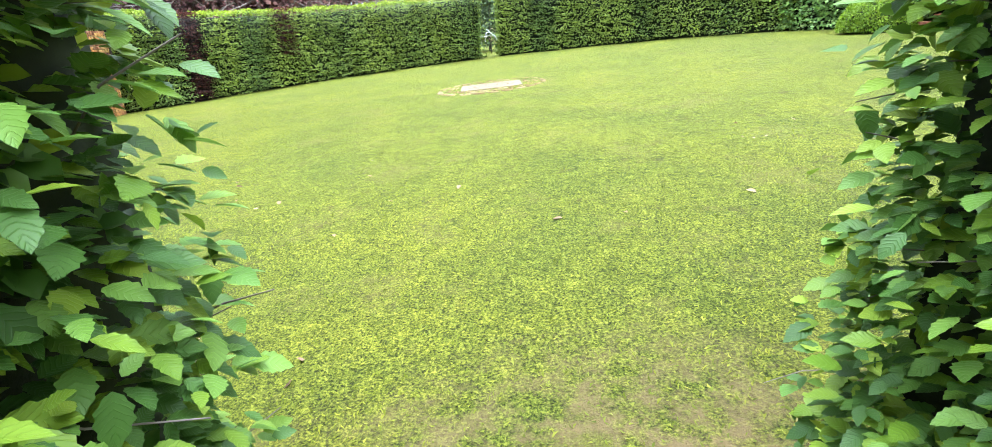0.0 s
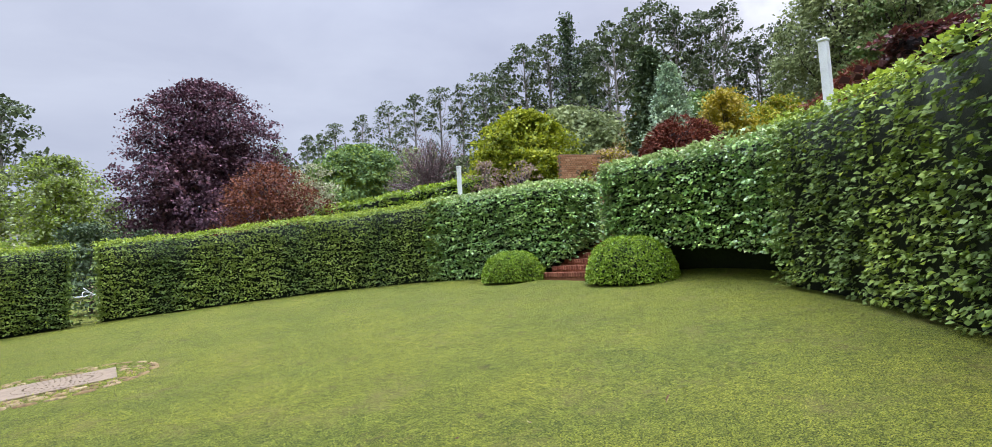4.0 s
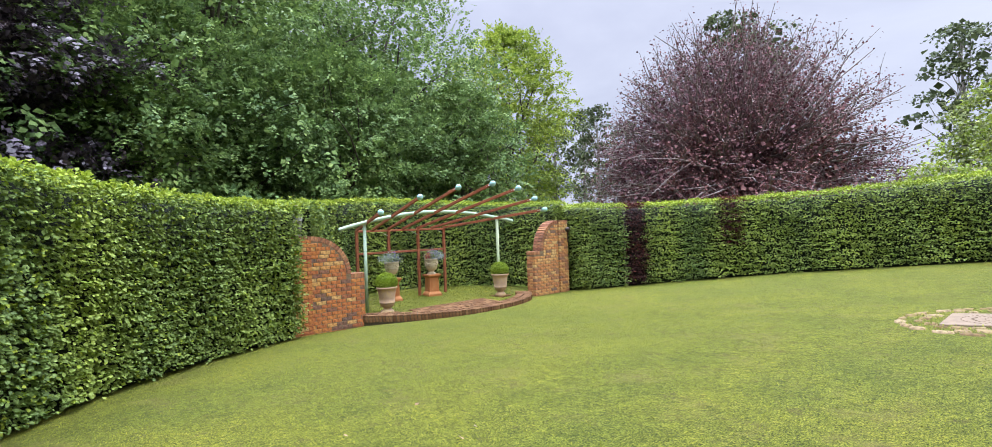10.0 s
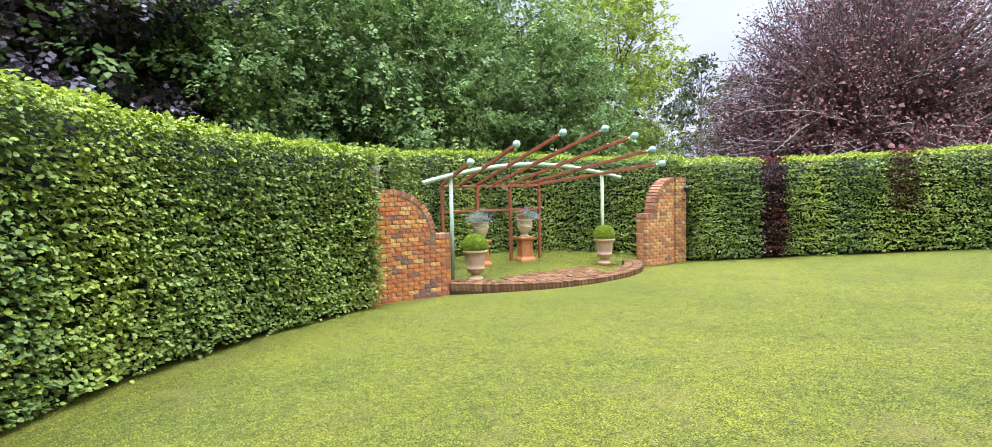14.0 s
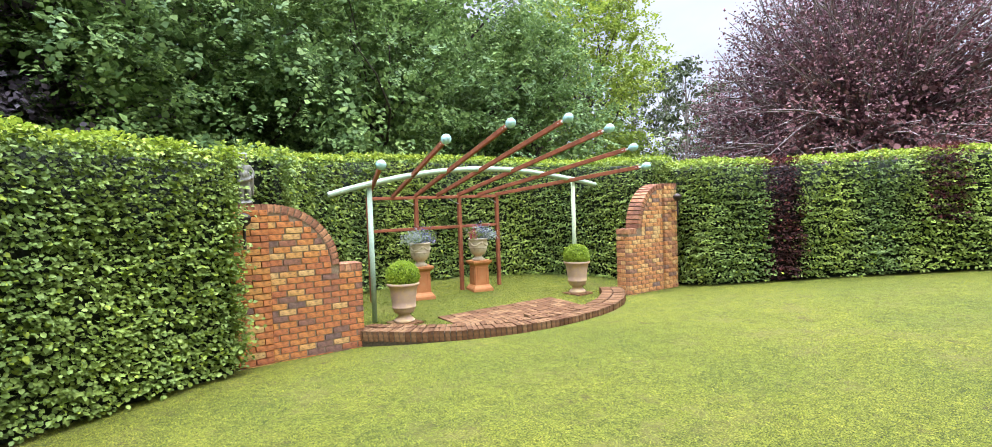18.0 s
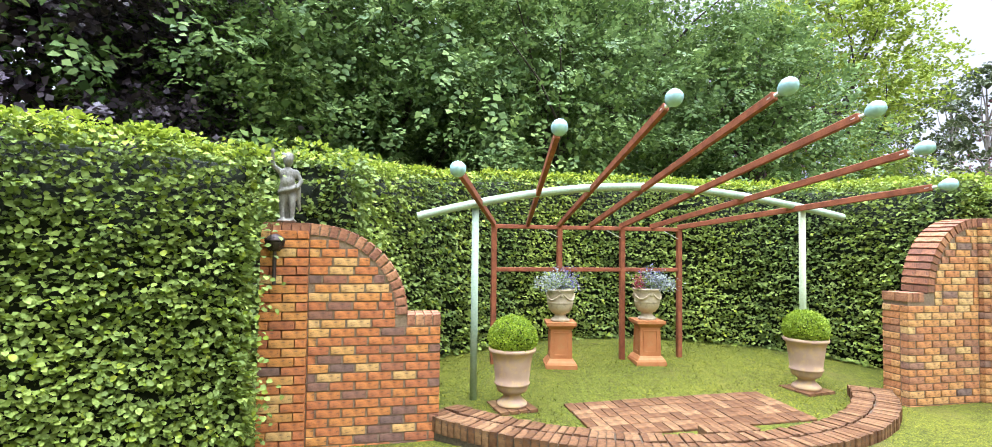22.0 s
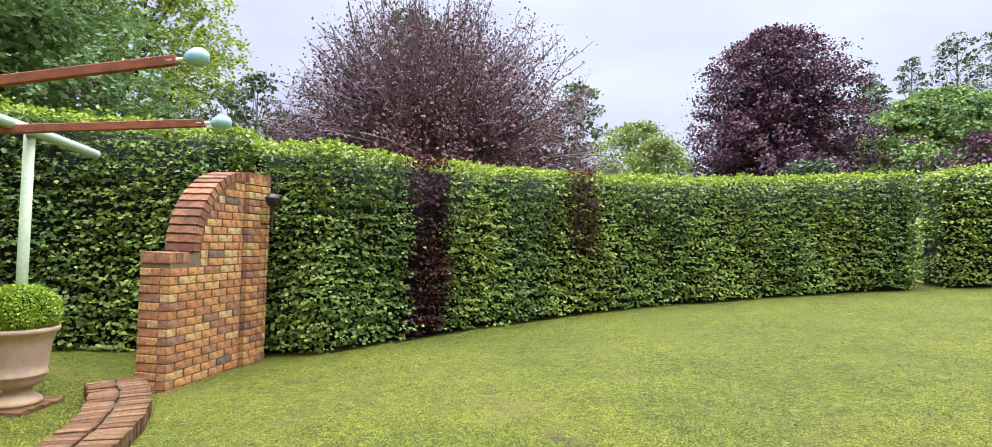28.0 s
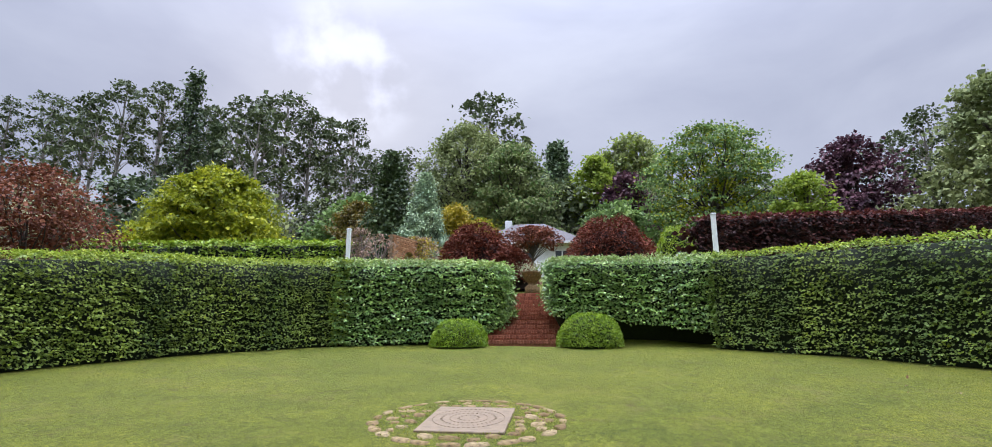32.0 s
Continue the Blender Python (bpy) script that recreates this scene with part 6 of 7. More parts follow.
tree("golden_shrub", "orange-gold shrub behind the brick arch", 17.6, 5.4, 5.6, 1.3, GOLD, tr, DOME, None, 70, 40, 0.10, 0.15, 0.4, 0.05, limbs=14, clear=0.1, leaf2=PEACH, share2=0.5, category="shrub")
tree("golden_shrub", "yellow-green shrub beside the golden tree", 31.0, 4.8, 9.4, 2.2, YELLOW_MAPLE, tr, DOME, None, 110, 40, 0.16, 0.13, 0.4, 0.05, limbs=14, clear=0.1, leaf2=GOLD, share2=0.35, category="shrub")


def weeping_maple(label, x, y, top, radius, rg, z=None):
    """A low mound of cascading, finely cut red leaves over a twisted trunk."""
    z = gz(x, y) if z is None else z
    height = top - z
    ob = thing("weeping_maple", (x, y, z), label, "shrub", "red weeping maples")
    # overlapping tiers: each a small dome that spills outward
    n = 34
    a, b = np.arange(n) * 2.4 + 0.3 * rg.normal(size=n), np.arcsin(0.10 + 0.86 * (np.arange(n) + 0.5) / n)
    C = np.stack([np.cos(a) * np.cos(b) * radius * 0.66, np.sin(a) * np.cos(b) * radius * 0.66, height * (0.10 + 0.62 * np.sin(b))], 1)
    per = 560
    idx = np.repeat(np.arange(n), per)
    k = len(idx)
    q, w = np.sqrt(rg.random(k)), rg.random(k) * 2 * np.pi
    r = radius * (0.34 + 0.10 * rg.random(n))[idx]
    P = C[idx] + np.stack([r * q * np.cos(w), r * q * np.sin(w), 0.30 * height * (1 - 1.25 * q**2.2) * 0.8], 1)
    P[:, 2] += 0.015 * height * rg.normal(size=k)
    N = unit(np.stack([np.cos(w) * q, np.sin(w) * q, 0.9 - 0.6 * q], 1) + 0.5 * unit(C[idx] * [1, 1, 0]))
    ok = P[:, 2] > 0.08
    # closed shell, no leaves: the mound's inner shade as a dark colour
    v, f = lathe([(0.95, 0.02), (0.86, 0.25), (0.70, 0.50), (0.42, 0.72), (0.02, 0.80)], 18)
    np_part("inner_leaves", v * [radius * 0.86, radius * 0.86, height], f, [CORE_RED], ob, "dark shell for the shade inside the mound", smooth=True)
    v, f = leaves(P[ok], N[ok], 0.15, rg, 0.20, 0.75, 0.45, 0.5, 0.25, False)
    np_part("crown", v, f, [RED], ob, kind="stuff")
    tubes = []
    for k in range(16):
        p = np.array([0, 0, 0.12 * height])
        tubes.append(tube(branch_line(p, C[k], rg, 0.18, 6), np.linspace(0.07, 0.012, 6), 5))
    tubes.append(tube([(0, 0, -0.2), (0.05, 0.02, 0.2 * height), (-0.05, 0, 0.5 * height)], [0.14, 0.11, 0.06], 8))
    v, f = joined(tubes)
    np_part("branchwork", v, f, [BARK], ob, "twisted dark limbs", smooth=True, kind="stuff")


weeping_maple("mound of finely cut dark red weeping maple", 19.2, 3.1, 6.75, 2.05, tr)
weeping_maple("smaller red weeping maple cascading beside the steps", 17.0, 1.2, 5.0, 1.15, tr)
weeping_maple("broad mound of dark red weeping maple", 20.4, -3.5, 7.2, 2.5, tr)
tree("dark_maple", "small umbrella-shaped dark red maple before house", 29.4, 0.9, 8.4, 1.9, RUST, tr, [(0, 0.9), (0.4, 1.0), (0.8, 0.75), (1, 0.1)], None, 100, 45, 0.14, 0.12, 0.25, 0.1, limbs=30, clear=0.62, leaf2=RED, share2=0.4)
mound("clipped_shrub", "yellow-green clipped dome shrub on the terrace", 15.8, -5.7, 0.85, 0.85, 2.3, BOX, tr, 7000, 0.07, gz(15.8, -5.7) + 0.35)
tree("layered_tree", "large dark green tree with layered branches", 46.5, -15.8, 21.2, 7.2, YELLOW_MAPLE, tr, [(0, 0.9), (0.25, 1.0), (0.6, 0.95), (0.85, 0.75), (1, 0.3)], None, 330, 66, 0.28, 0.085, 0.12, 0.4, limbs=50, clear=0.08, leaf2=ELM, share2=0.9, inner=6)
tree("maple", "light green round maple", 35.0, -19.2, 13.2, 2.6, LIME, tr, ROUND, None, 120, 50, 0.26, 0.13, 0.4, 0.2, limbs=16, clear=0.03)
tree("broadleaf_tree", "pale fresh green tree behind the house", 67.5, -11, 29.0, 5.2, WILLOW, tr, ROUND, None, 140, 40, 0.55, 0.12, 0.5, 0.4, limbs=50, clear=0.4, leaf2=LIME, share2=0.3)
tree("willow", "tall grey-green willowy tree behind the house", 62.0, 11.5, 29.5, 7.0, WILLOW, tr, TALL, None, 320, 80, 0.36, 0.085, 0.8, 0.5, limbs=80, clear=0.05, droop=0.4)
tree("willow", "soft green broad tree behind the house", 58.0, 5.0, 25.0, 6.0, WILLOW, tr, ROUND, None, 260, 75, 0.36, 0.09, 0.7, 0.5, limbs=50, clear=0.05, leaf2=ELM, share2=0.35)
tree("blue_cedar", "blue-green conical cedar tree", 66.0, -0.6, 28.0, 4.2, BLUE_PINE, tr, CONE, None, 220, 50, 0.5, 0.12, 0.3, 0.35, limbs=40, clear=0.05, leaf2=PINE, share2=0.65)
tree("lime_tree", "light green tree behind the cedar", 62.5, -5.5, 24.5, 3.4, LIME, tr, ROUND, None, 110, 45, 0.45, 0.13, 0.5, 0.3, limbs=20, clear=0.3)
tree("plum_tree", "dark purple tree behind red maples", 57.0, -9.0, 20.5, 3.4, PURPLE, tr, ROUND, None, 110, 50, 0.42, 0.13, 0.5, 0.3, limbs=20, clear=0.2)
tree("plum_tree", "dark purple tree beyond the copper hedge", 54.5, -33, 22.6, 4.8, PURPLE, tr, ROUND, None, 150, 50, 0.45, 0.12, 0.5, 0.3, limbs=24, clear=0.1)
tree("broadleaf_tree", "grey-green tree beyond the copper hedge", 48.5, -44.5, 26.5, 6.0, WILLOW, tr, TALL, None, 200, 50, 0.48, 0.11, 0.5, 0.4, limbs=50, clear=0.1)
tree("broadleaf_tree", "dark green woodland tree on the slope", 52.0, 22.0, 17.0, 6.0, ELM, tr, ROUND, None, 160, 50, 0.5, 0.12, 0.4, 0.4, limbs=24, clear=0.05)
tree("broadleaf_tree", "olive green woodland tree on the slope", 46.0, 36.0, 18.5, 7.0, WILLOW, tr, ROUND, None, 190, 50, 0.55, 0.12, 0.4, 0.4, limbs=24, clear=0.03)
tree("broadleaf_tree", "dark woodland tree above the red maple", 44.0, -6.0, 13.5, 4.0, ELM, tr, ROUND, None, 110, 45, 0.4, 0.13, 0.4, 0.3, limbs=16, clear=0.03)

# eucalypts on the hill and in the distance: a few forms, copied
def gum(name, height, radius, rg, clusters=34, per=60, size=0.5, clear=0.35):
    ob = thing(name, (0, 0, 0), "tall eucalypt with pale trunk and clumped grey-green crown", "tree", "eucalypts on the hillside")
    h = clear + (0.97 - clear) * (np.arange(clusters) + 0.5) / clusters
    prof = np.interp(h, [clear, 0.5, 0.75, 0.9, 1.0], [0.75, 1.0, 0.85, 0.5, 0.12])
    a = np.arange(clusters) * 2.4 + rg.normal(size=clusters) * 0.5
    q = 0.45 + 0.55 * rg.random(clusters)
    C = np.stack([q * prof * radius * np.cos(a), q * prof * radius * np.sin(a), h * height], 1)
    idx = np.repeat(np.arange(clusters), per)
    b = np.arcsin(0.98 * rg.random(len(idx)))
    t = rg.random(len(idx)) * 2 * np.pi
    out = np.stack([np.cos(b) * np.cos(t), np.cos(b) * np.sin(t), 0.75 * np.sin(b)], 1)
    head = (radius * (0.22 + 0.14 * rg.random(clusters)))[idx][:, None]
    P = C[idx] + out * head * (0.8 + 0.3 * rg.random((len(idx), 1)))
    v, f = leaves(P, unit(out + [0, 0, 0.2]), size, rg, 0.42, 0.45, 0.25, 0.7, 0.6, False)
    np_part("crown", v, f, [GUM], ob, kind="stuff")
    idx = np.repeat(np.arange(clusters), 10)
    Q = C[idx] + rg.normal(size=(len(idx), 3)) * radius * [0.13, 0.13, 0.06] + [0, 0, 0.08 * radius]
    v, f = leaves(Q, unit(Q - C[idx]), 0.15 * radius, rg, 0.5, 0.4, 0.0, 0.8, 0.5, False)
    np_part("inner_leaves", v, f, [GUM], ob, "shaded inner leaves", kind="stuff")
    v, f = tube([(0, 0, -0.5), (0.1, 0, 0.35 * height), (-0.1, 0.1, 0.65 * height), (0, 0, 0.92 * height)], [0.42, 0.32, 0.22, 0.06], 7)
    np_part("trunk", v, f, [PALE_BARK], ob, smooth=True)
    tubes = []
    for k in range(clusters):
        p = np.array([0, 0, C[k, 2] - (0.08 + 0.2 * rg.random()) * height])
        tubes.append(tube(branch_line(p, C[k], rg, 0.06, 4), np.linspace(0.13, 0.03, 4), 3))
    v, f = joined(tubes)
    np_part("branchwork", v, f, [PALE_BARK], ob, kind="stuff")
    return ob


def fir(name, height, radius, rg):
    ob = thing(name, (0, 0, 0), "dark pointed conifer on the wooded hillside", "tree", "conifers on the hillside")
    n = 90
    h = np.linspace(0.06, 1.0, n)
    a = np.arange(n) * 2.4
    r = radius * (0.75 + 0.35 * np.abs(np.sin(7.3 * np.arange(n)))) * (1 - h) ** 1.15 + 0.1
    per = 40
    t = rg.random((n, per, 1)) ** 0.7
    d = np.stack([np.cos(a), np.sin(a), -0.12 + 0 * a], 1)[:, None]
    P = (np.stack([0 * h, 0 * h, h * height], 1)[:, None] + d * r[:, None, None] * t + rg.normal(size=(n, per, 3)) * 0.10 * radius * [1, 1, 0.5]).reshape(-1, 3)
    v, f = leaves(P, np.repeat(unit(d[:, 0]), per, 0), 0.5, rg, 0.35, 0.5, 0.3, 0.9, 0.6, False)
    np_part("crown", v, f, [PINE], ob, kind="stuff")
    v, f = tube([(0, 0, -0.5), (0, 0, 0.5 * height), (0, 0, 0.97 * height)], [0.4, 0.25, 0.05], 7)
    np_part("trunk", v, f, [BARK], ob, smooth=True)
    return ob


gr = np.random.default_rng(4)
forms = [gum("eucalypt", 27, 6.4, gr, 26, 86, 0.44), gum("eucalypt", 27, 5.4, gr, 24, 90, 0.44, 0.42), gum("eucalypt", 27, 7.2, gr, 32, 80, 0.46, 0.12), gum("eucalypt", 27, 5.0, gr, 26, 90, 0.44, 0.3)]
thicket = gum("eucalypt", 27, 8.0, gr, 24, 56, 0.56, 0.06)
firs = [fir("hill_conifer", 24, 6.0, gr)]


def at_polar(az, dist, top, form, eye=(-6.5, -1.2)):
    x, y = eye[0] + dist * math.cos(radians(az)), eye[1] + dist * math.sin(radians(az))
    z = gz(x, y)
    full = 24 if form in firs else 27
    k = max((top - z) / full, 0.25)
    return pose(x, y, z, 0, 0, float(gr.random() * 360)) @ Matrix.Diagonal((k, k, k, 1)), k


def plant(form, az, dist, top, first=set()):
    m, k = at_polar(az, dist, top, form)
    ob = form if form.name not in first else copy_thing(form, m)
    first.add(form.name)
    ob.matrix_basis = m
    ob.scale = (k, k, k)
    return ob


# skyline: bearing, distance, top
SKYLINE = [(8, 88, 43.0), (5.5, 95, 37), (20.5, 104, 37), (23, 100, 42), (25.5, 104, 43.5), (27.5, 98, 42), (30, 102, 46.5), (32, 106, 47), (34.5, 100, 43), (37, 108, 44), (39, 112, 42), (41, 104, 45), (44, 110, 46), (46.5, 112, 43), (49, 114, 42), (51.5, 116, 40.5), (54, 118, 41), (57, 122, 41), (60, 126, 40), (63, 128, 38), (66, 132, 37), (69, 136, 35), (72, 138, 33), (-33, 78, 27.5), (-30.5, 84, 27), (-36, 76, 26), (-39.5, 80, 31), (-42, 76, 34), (-45, 82, 33), (-26, 92, 24), (17.5, 96, 35), (14, 100, 33), (92.6, 86.6, 26.7), (110.5, 60.1, 26.6), (107.5, 66, 25.0), (125.9, 49.5, 14.6), (104, 110, 17), (109, 96, 21.5), (113, 104, 24.0), (128, 70, 18.5), (131.5, 68, 17.0), (123, 84, 19), (134, 74, 18.5), (91, 120, 15), (86, 125, 17), (78, 130, 24), (74.5, 134, 29)]
for i, (az, dist, top) in enumerate(SKYLINE):
    plant(forms[i % 4], az, dist, top)
for az, dist, top in ((38.6, 100, 46), (36.4, 96, 36)):
    plant(firs[0], az, dist, top)
# lower rank that closes the wood
for i in range(40):
    az = -48 + i * 3.1 + float(gr.normal() * 0.8)
    dist = 84 + float(gr.random() * 30)
    base_top = float(np.interp(az, [-48, -25, 0, 20, 45, 58, 75], [20, 15, 24, 30, 32, 22, 15]))
    plant(thicket, az, dist, base_top + 2 + float(gr.normal() * 2))

# low woodland that closes the view to the north and west
for i in range(12):
    az = 76 + i * 9.4 + float(gr.normal() * 0.8)
    dist = 78 + float(gr.random() * 40)
    plant(thicket, az, dist, float(np.interp(az, [76, 95, 120, 150, 190], [15, 8.5, 11, 15, 16])) + float(gr.normal() * 1.2))

# undergrowth that closes the foot of the wood
low = [tree("hill_shrub", "dark green undergrowth at the foot of the wood", 60, -30 + 8 * k, gz(60, -30 + 8 * k) + 9, 6.0, m, gr, DOME, None, 80, 24, 0.5, 0.10, 0.5, 0.2, limbs=4, clear=0.0, inner=4, group="undergrowth on the hillside", category="shrub") for k, m in enumerate((PINE, GUM, WILLOW))]
for i in range(17):
    az = -50 + i * 7.6 + float(gr.normal())
    dist = 66 + float(gr.random() * 26)
    x, y = -6.5 + dist * math.cos(radians(az)), -1.2 + dist * math.sin(radians(az))
    k = 0.8 + 0.6 * float(gr.random())
    copy_thing(low[i % 3], pose(x, y, gz(x, y), 0, 0, float(gr.random() * 360)) @ Matrix.Diagonal((k, k, k, 1)))


# ---- terrace beyond the hedges ----
def straight_hedge(name, label, p, q, top0, top1, depth, mats, rg, n=14, **kw):
    p, q = np.array(p, float), np.array(q, float)
    line = p + (q - p) * np.linspace(0, 1, n)[:, None]
    return hedge(name, label, line, np.linspace(top0, top1, n), ground_z(line[:, 0], line[:, 1]), depth, mats, rg, **kw)


det = np.random.default_rng(12)
straight_hedge("hedge", "lighter green upper hedge behind the round lawn", (8.0, 14.0), (11.4, 6.4), 4.05, 4.45, 1.0, (BOX_DARK, BOX), det, density=26, size=0.10, per=18, fine=False, young_band=0.4)
straight_hedge("copper_hedge", "tall dark copper beech hedge on the terrace", (12.2, -6.2), (20.5, -21.5), 5.15, 6.9, 1.0, (COPPER, COPPER_TOP), det, density=22, size=0.12, per=18, fine=False, core=CORE_RED, young_band=0.25)


def white_post(x, y, top, w, label):
    z = gz(x, y)
    ob = thing("white_post", (x, y, z), label, "post", "white garden posts")
    part("shaft", box_bm((-w / 2, -w / 2, -0.2), (w / 2, w / 2, top - z - 0.05), 0.008), WHITE, ob)
    part("cap", box_bm((-w * 0.62, -w * 0.62, top - z - 0.05), (w * 0.62, w * 0.62, top - z), 0.012), WHITE, ob, "flat white post cap")
    return ob


white_post(10.45, 6.02, 4.62, 0.12, "square white post behind the clipped hedge")
white_post(10.25, -5.75, 4.72, 0.13, "square white post beside the tall hedge")
# pale picket fence beside it
pickets = thing("picket_fence", (13.2, -5.6, gz(13.2, -5.6)), "weathered white picket fence on the terrace", "fence")
for k in range(11):
    part("picket", box_bm((-0.012, -0.03, 0), (0.012, 0.03, 1.5 + 0.05 * (k % 3)), 0.004), WHITE, pickets).matrix_basis = pose(0.10 * k, 0.14 * k - 0.4, 0, 0, 0, 20)
for z in (0.35, 1.1):
    part("rail", box_bm((-0.02, -0.05, z), (0.02, 1.75, z + 0.06), 0.004), WHITE, pickets).matrix_basis = pose(-0.02, -0.45, 0, 0, 0, -35)
tree("peach_shrub", "pale peach-leaved shrub with bare upright stems", 11.7, 6.1, 4.85, 0.75, PEACH, det, TALL, None, 50, 22, 0.08, 0.16, 0.4, 0.04, limbs=34, clear=0.25, category="shrub", bark=TWIG)
tree("peach_shrub", "pale peach-leaved shrub behind the hedge", 13.2, 5.95, 4.95, 0.75, PEACH, det, TALL, None, 40, 20, 0.08, 0.16, 0.4, 0.04, limbs=34, clear=0.25, category="shrub", bark=TWIG)

# brick arch fragment
ARX, ARY = 16.24, 5.92
az0 = gz(ARX, ARY)
ATOP, AMID, AHALF, ASPRING = 5.38 - az0, 0.30, 0.40, 4.35 - az0
bm = bmesh.new()
pts = [(-0.88, -0.1), (-0.88, ATOP), (0.90, ATOP), (0.90, -0.1), (AMID + AHALF, -0.1)]
pts += [(AMID + AHALF * math.cos(t), ASPRING + AHALF * math.sin(t)) for t in np.linspace(0.0, math.pi, 14)] + [(AMID - AHALF, -0.1)]
fr = [bm.verts.new((-0.12, u, z)) for u, z in pts]
bk = [bm.verts.new((0.12, u, z)) for u, z in pts]
bm.faces.new(fr)
bm.faces.new(bk[::-1])
for i in range(len(pts)):
    j = (i + 1) % len(pts)
    bm.faces.new((fr[i], bk[i], bk[j], fr[j]))
bmesh.ops.recalc_face_normals(bm, faces=bm.faces)
arch = part("brick_arch", bm, MORTAR, None)
arch.matrix_basis = pose(ARX, ARY, az0, 0, 0, -108)
tagged(arch, "buff brick arch wall on the upper terrace", "brick wall", kind="structure")
for c in range(int((ATOP - 0.03) / (BH + J))):
    z = c * (BH + J) + 0.05
    u = -0.88 + (0.0575 if c % 2 else 0.115)
    while u < 0.87:
        rise = max(z - ASPRING, 0)
        clear_u = AHALF + 0.10 if rise == 0 else (math.sqrt(max(0, (AHALF + 0.12) ** 2 - rise**2)))
        if abs(u - AMID) >= clear_u:
            for s in (-1, 1):
                brick(arch, (0.04, 0.22, BH), pose(s * 0.115, u, z), ARCH_BRICK)
        u += 0.235
for k in range(13):
    t = math.pi * (k + 0.5) / 13
    for s in (-1, 1):
        brick(arch, (0.05, BW * 0.85, 0.14), pose(s * 0.118, AMID + (AHALF + 0.075) * math.cos(t), ASPRING + (AHALF + 0.075) * math.sin(t), math.degrees(t) - 90, 0, 0), ARCH_BRICK)
tree("creeper", "golden creeper over the brick arch", ARX + 1.3, ARY - 0.1, 5.65, 0.7, GOLD, det, DOME, None, 40, 36, 0.08, 0.18, 0.4, 0.03, limbs=12, clear=0.6, category="shrub", leaf2=PEACH, share2=0.5)

# stone urn with plants at the head of the steps
UX = STEP_X + STEPS * GOING + 1.2
uz = gz(UX, 0.25)
head = thing("stone_urn", (UX, 0.15, uz), "pale stone urn with trailing plants above steps", "urn")
v, f = lathe([(0.001, -0.1), (0.30, -0.1), (0.30, 0.25), (0.22, 0.30), (0.16, 0.36), (0.20, 0.44), (0.36, 0.62), (0.42, 0.80), (0.45, 0.84), (0.40, 0.86), (0.001, 0.80)], 28)
np_part("bowl", v, f, [STONE], head, "pale weathered stone bowl", smooth=True)
P = det.normal(size=(500, 3)) * [0.28, 0.28, 0.16] + [0, 0, 0.95]
v, f = leaves(P, unit(P - [0, 0, 0.6]), 0.08, det, 0.3, 0.5, 0.2, 0.5, 0.7, False)
np_part("plants", v, f, [CREAM], head, "pale trailing leaves", kind="stuff")
path = part("garden_path", box_bm((UX - 0.95, -0.8, uz - 0.3), (UX + 14, 1.1, uz + 0.02)), KERB_BRICK, None)
bmesh_path = path.data
for vtx in bmesh_path.vertices:
    vtx.co.z = gz(vtx.co.x, vtx.co.y) + (0.03 if vtx.co.z > uz - 0.1 else -0.3)
tagged(path, "red brick path leading up to the house", "path", kind="structure")

# ---- the house ----
hx, hy = 46.0, 2.2
hz0 = gz(hx, hy)
house = thing("house", (hx, hy, hz0), "white weatherboard house with grey hipped tile roof", "house")
EAVE, RIDGE = 9.6 - hz0, 12.3 - hz0
part("wall", box_bm((-3.5, -5.0, -1.0), (5.0, 5.0, EAVE)), WHITE, house, "white weatherboard wall")
bm = bmesh.new()
e, zt = EAVE, RIDGE
low = [bm.verts.new(p) for p in ((-4.1, -5.6, e), (5.6, -5.6, e), (5.6, 5.6, e), (-4.1, 5.6, e))]
r0, r1 = bm.verts.new((0.7, -1.4, zt)), bm.verts.new((0.7, 1.4, zt))
bm.faces.new((low[0], low[3], r1, r0))
bm.faces.new((low[1], r0, r1, low[2])[::-1])
bm.faces.new((low[0], r0, low[1]))
bm.faces.new((low[2], r1, low[3]))
bm.faces.new(low)
roof = part("roof", bm, ROOF, house, "grey tiled hip roof")
part("chimney", box_bm((0.4, 1.8, RIDGE - 0.9), (1.1, 2.5, RIDGE + 0.35), 0.03), WHITE, roof, "white painted chimney")
part("gutter", box_bm((-4.25, -5.7, EAVE - 0.18), (-4.1, 5.7, EAVE + 0.02)), WHITE, roof, "white gutter and fascia board")
for k in range(14):
    part("weatherboard", box_bm((-3.535, -5.0, EAVE - 0.35 - 0.19 * k), (-3.5, 5.0, EAVE - 0.19 - 0.19 * k), 0.01), WHITE, house)
for k, y in enumerate((-3.2, 0.2, 3.2)):
    win = part("window", box_bm((-3.60, y - 0.7, EAVE - 2.2), (-3.54, y + 0.7, EAVE - 0.7), 0.01), WHITE, house, "white framed window")
    glass = Mat("window_glass", 0.08, 0, 0.6)
    glass.b.inputs["Base Color"].default_value = (0.03, 0.035, 0.04, 1)
    for s in (-1, 1):
        part("pane", box_bm((-3.615, y + s * 0.33 - 0.28, EAVE - 2.1), (-3.60, y + s * 0.33 + 0.28, EAVE - 0.8)), glass.m, win, "dark window pane")
for k in range(9):
    part("baluster", box_bm((-5.2, -1.9 + 0.22 * k, EAVE - 2.9), (-5.16, -1.86 + 0.22 * k, EAVE - 2.0)), WHITE, house, "white veranda baluster")
for z in (-2.95, -2.0):
    part("veranda_rail", box_bm((-5.22, -2.0, EAVE + z), (-5.14, 0.1, EAVE + z + 0.07)), WHITE, house, "white veranda rail")

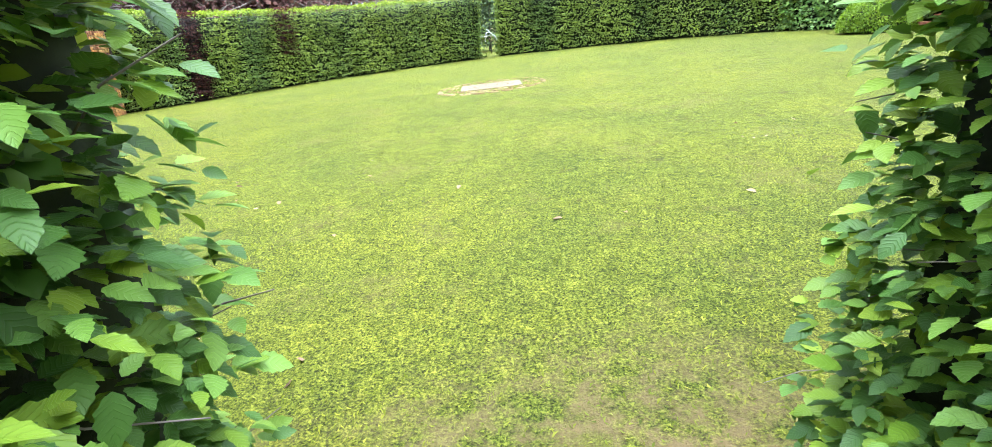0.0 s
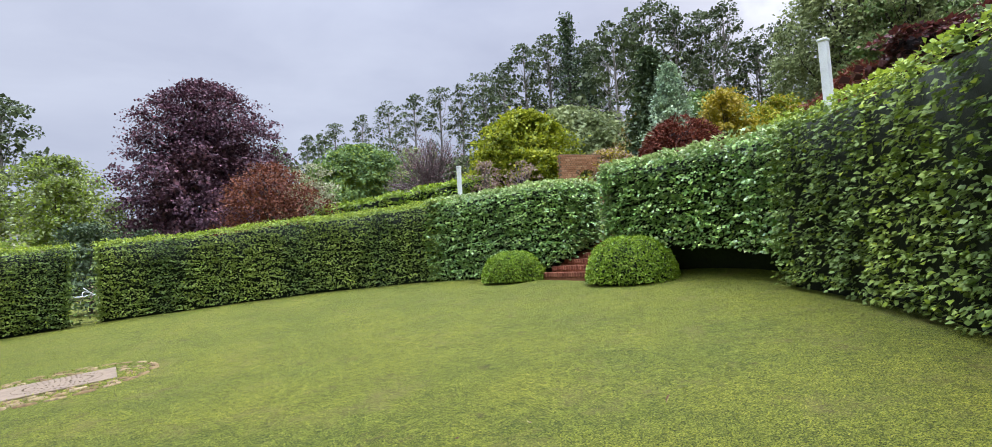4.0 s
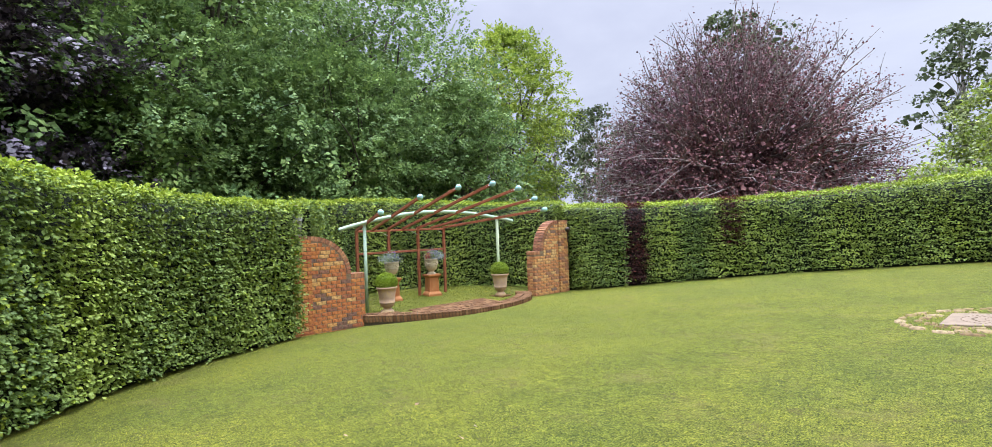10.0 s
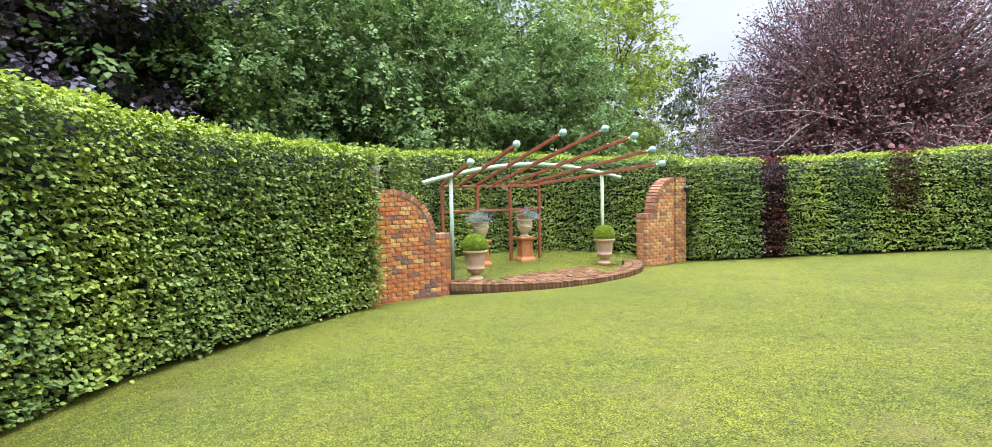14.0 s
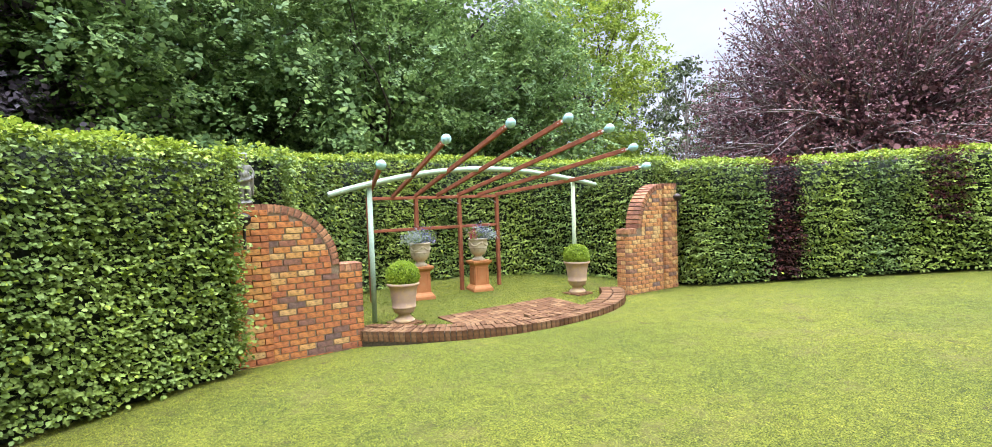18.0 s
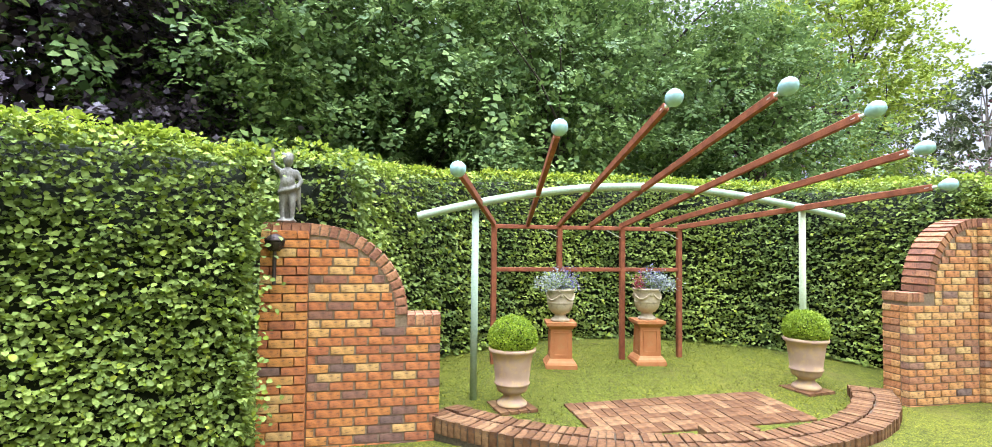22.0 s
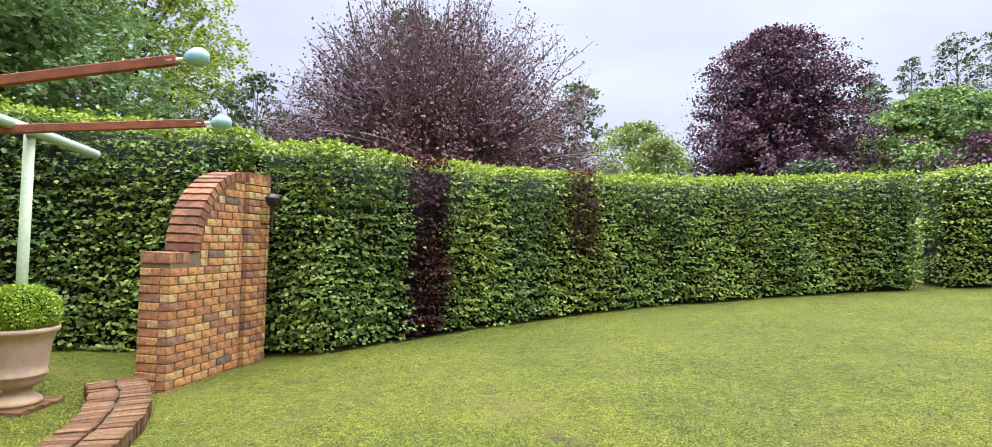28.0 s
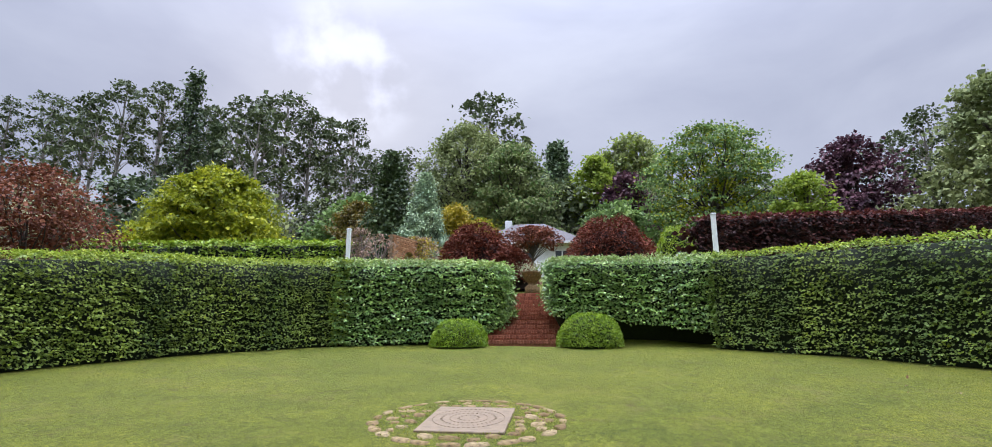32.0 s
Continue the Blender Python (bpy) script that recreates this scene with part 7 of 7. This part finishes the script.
# ---- ornament beyond the garden gap ----
orn = thing("garden_ornament", (0.12, 13.4, gz(0.12, 13.4)), "white looped metal garden ornament on a stake", "ornament")
v, f = tube([(0, 0, -0.1), (0, 0, 0.55)], 0.018, 8)
np_part("stake", v, f, [IRON], orn, "thin dark stake")
for k in range(3):
    t = np.linspace(-1.9, 1.9, 16)
    v, f = tube(np.stack([0.26 * np.sin(t) + 0.05 * k, 0.10 * np.cos(t) - 0.05 * k, 0.62 + 0.12 * k + 0.16 * np.cos(1.3 * t + k)], 1), 0.016, 6)
    np_part("loop", v, f, [WHITE], orn, "white curved metal loop", smooth=True)
v, f = lathe([(0.001, -0.03), (0.20, -0.02), (0.24, 0.03), (0.20, 0.035), (0.001, 0.0)], 20)
np_part("dish", v * [1, 0.6, 1] + [-0.35, 0, 0.72], f, [WHITE], orn, "pale shallow dish", smooth=True)


# ---- grass ----
def grass(name, label, P, size, rg, kind_mat):
    """Short blades and clover leaflets, one piece of stuff."""
    n = len(P)
    a = rg.random(n) * 2 * np.pi
    lean = 0.3 + 1.3 * rg.random(n)
    D = unit(np.stack([np.cos(a) * lean, np.sin(a) * lean, np.full(n, 0.5)], 1))
    S = np.stack([-np.sin(a), np.cos(a), 0 * a], 1)
    s = (size * (0.5 + rg.random(n)))[:, None]
    w = s * (0.12 + 0.16 * rg.random((n, 1)))
    V = np.stack([P, P + D * s * 0.7 + S * w, P + D * s - S * w * 0.6], 1)
    ob = new(name, np_mesh(name, V.reshape(-1, 3), np.arange(n * 3).reshape(-1, 3), [kind_mat]))
    return tagged(ob, label, "grass", kind="stuff")


def lawn_points(n, x0, x1, y0, y1, rg, limit=10.4):
    x, y = x0 + (x1 - x0) * rg.random(n), y0 + (y1 - y0) * rg.random(n)
    ok = (np.hypot(x, y) < limit) & (np.hypot(x - 0.01, y) > 1.12) & (np.hypot(x - KC[0], y - KC[1]) > KR + 0.03)
    x, y = x[ok], y[ok]
    return np.stack([x, y, ground_z(x, y) + 0.012 * np.sin(x * 1.7 + 0.6 * y) * np.cos(y * 1.3 - 0.4 * x) - 0.003], 1)


gs = np.random.default_rng(31)


def lawn_share(p):
    """How thickly the blades are drawn: thick where one walks close by, thinning out smoothly."""
    entry = np.exp(-((p[:, 0] / 3.4) ** 4 + ((p[:, 1] + 9.6) / 2.9) ** 4))
    walked = np.exp(-(((p[:, 0] + 6.0) / 3.9) ** 4 + ((p[:, 1] + 2.6) / 5.2) ** 4))
    bare = np.exp(-(((p[:, 0] - 0.35) / 0.9) ** 2 + ((p[:, 1] + 10.7) / 0.8) ** 2))
    return (0.24 + 0.76 * np.maximum(entry, 0.75 * walked)) * (1 - 0.7 * bare)


blades = lawn_points(1000000, -11.2, 11.0, -12.3, 11.2, gs, 12.3)
rad = np.hypot(blades[:, 0], blades[:, 1])
ang = np.degrees(np.arctan2(blades[:, 1], blades[:, 0]))
inside = (rad < ring_r(ang) + 0.05) | ((np.abs(blades[:, 0]) < 0.42) & (blades[:, 1] < 0))
blades = blades[inside & (gs.random(len(blades)) < lawn_share(blades))]
grass("lawn_grass", "short clover-mixed mown lawn grass", blades, 0.021, gs, BLADE)
x, y = -14 + 3.6 * gs.random(40000), -3.7 + 7.6 * gs.random(40000)
ok = (((x + 12.3) / 3.1) ** 2 + ((y - 0.1) / 3.7) ** 2 < 1) & (np.hypot(x - KC[0], y - KC[1]) < KR - 0.46) & ~((np.abs(x + 10.80) < 0.45) & (np.abs(y + 0.16) < 1.28))
x, y = x[ok], y[ok]
grass("lawn_grass", "short grass on the raised bay lawn", np.stack([x, y, bay_z(x) - 0.002], 1), 0.032, gs, BLADE)
a, r = gs.random(5000) * 2 * np.pi, 1.14 * np.sqrt(gs.random(5000))
P = np.stack([r * np.cos(a), r * np.sin(a)], 1)
P = P[(np.abs(P[:, 0]) > 0.65) | (np.abs(P[:, 1]) > 0.5)]
grass("lawn_grass", "grass growing between the flat stones", np.stack([P[:, 0], P[:, 1], 0.072 * P[:, 0] + 0.008 * P[:, 1] + 0.05], 1), 0.03, gs, BLADE)
lf = np.random.default_rng(77)
n = 36
lx, ly = -4 + 8 * lf.random(n), -10.4 + 4.5 * lf.random(n)
P = np.stack([lx, ly, ground_z(lx, ly) + 0.012], 1)
v, f = leaves(P, np.tile([0, 0, 1.0], (n, 1)), 0.06, lf, 0.3, 0.0, 0.0, 1.5, 0.5, True)
tagged(new("leaf_litter", np_mesh("leaf_litter", v, f, [PEACH])), "few dry brown leaves fallen on the lawn", "leaves", kind="stuff")
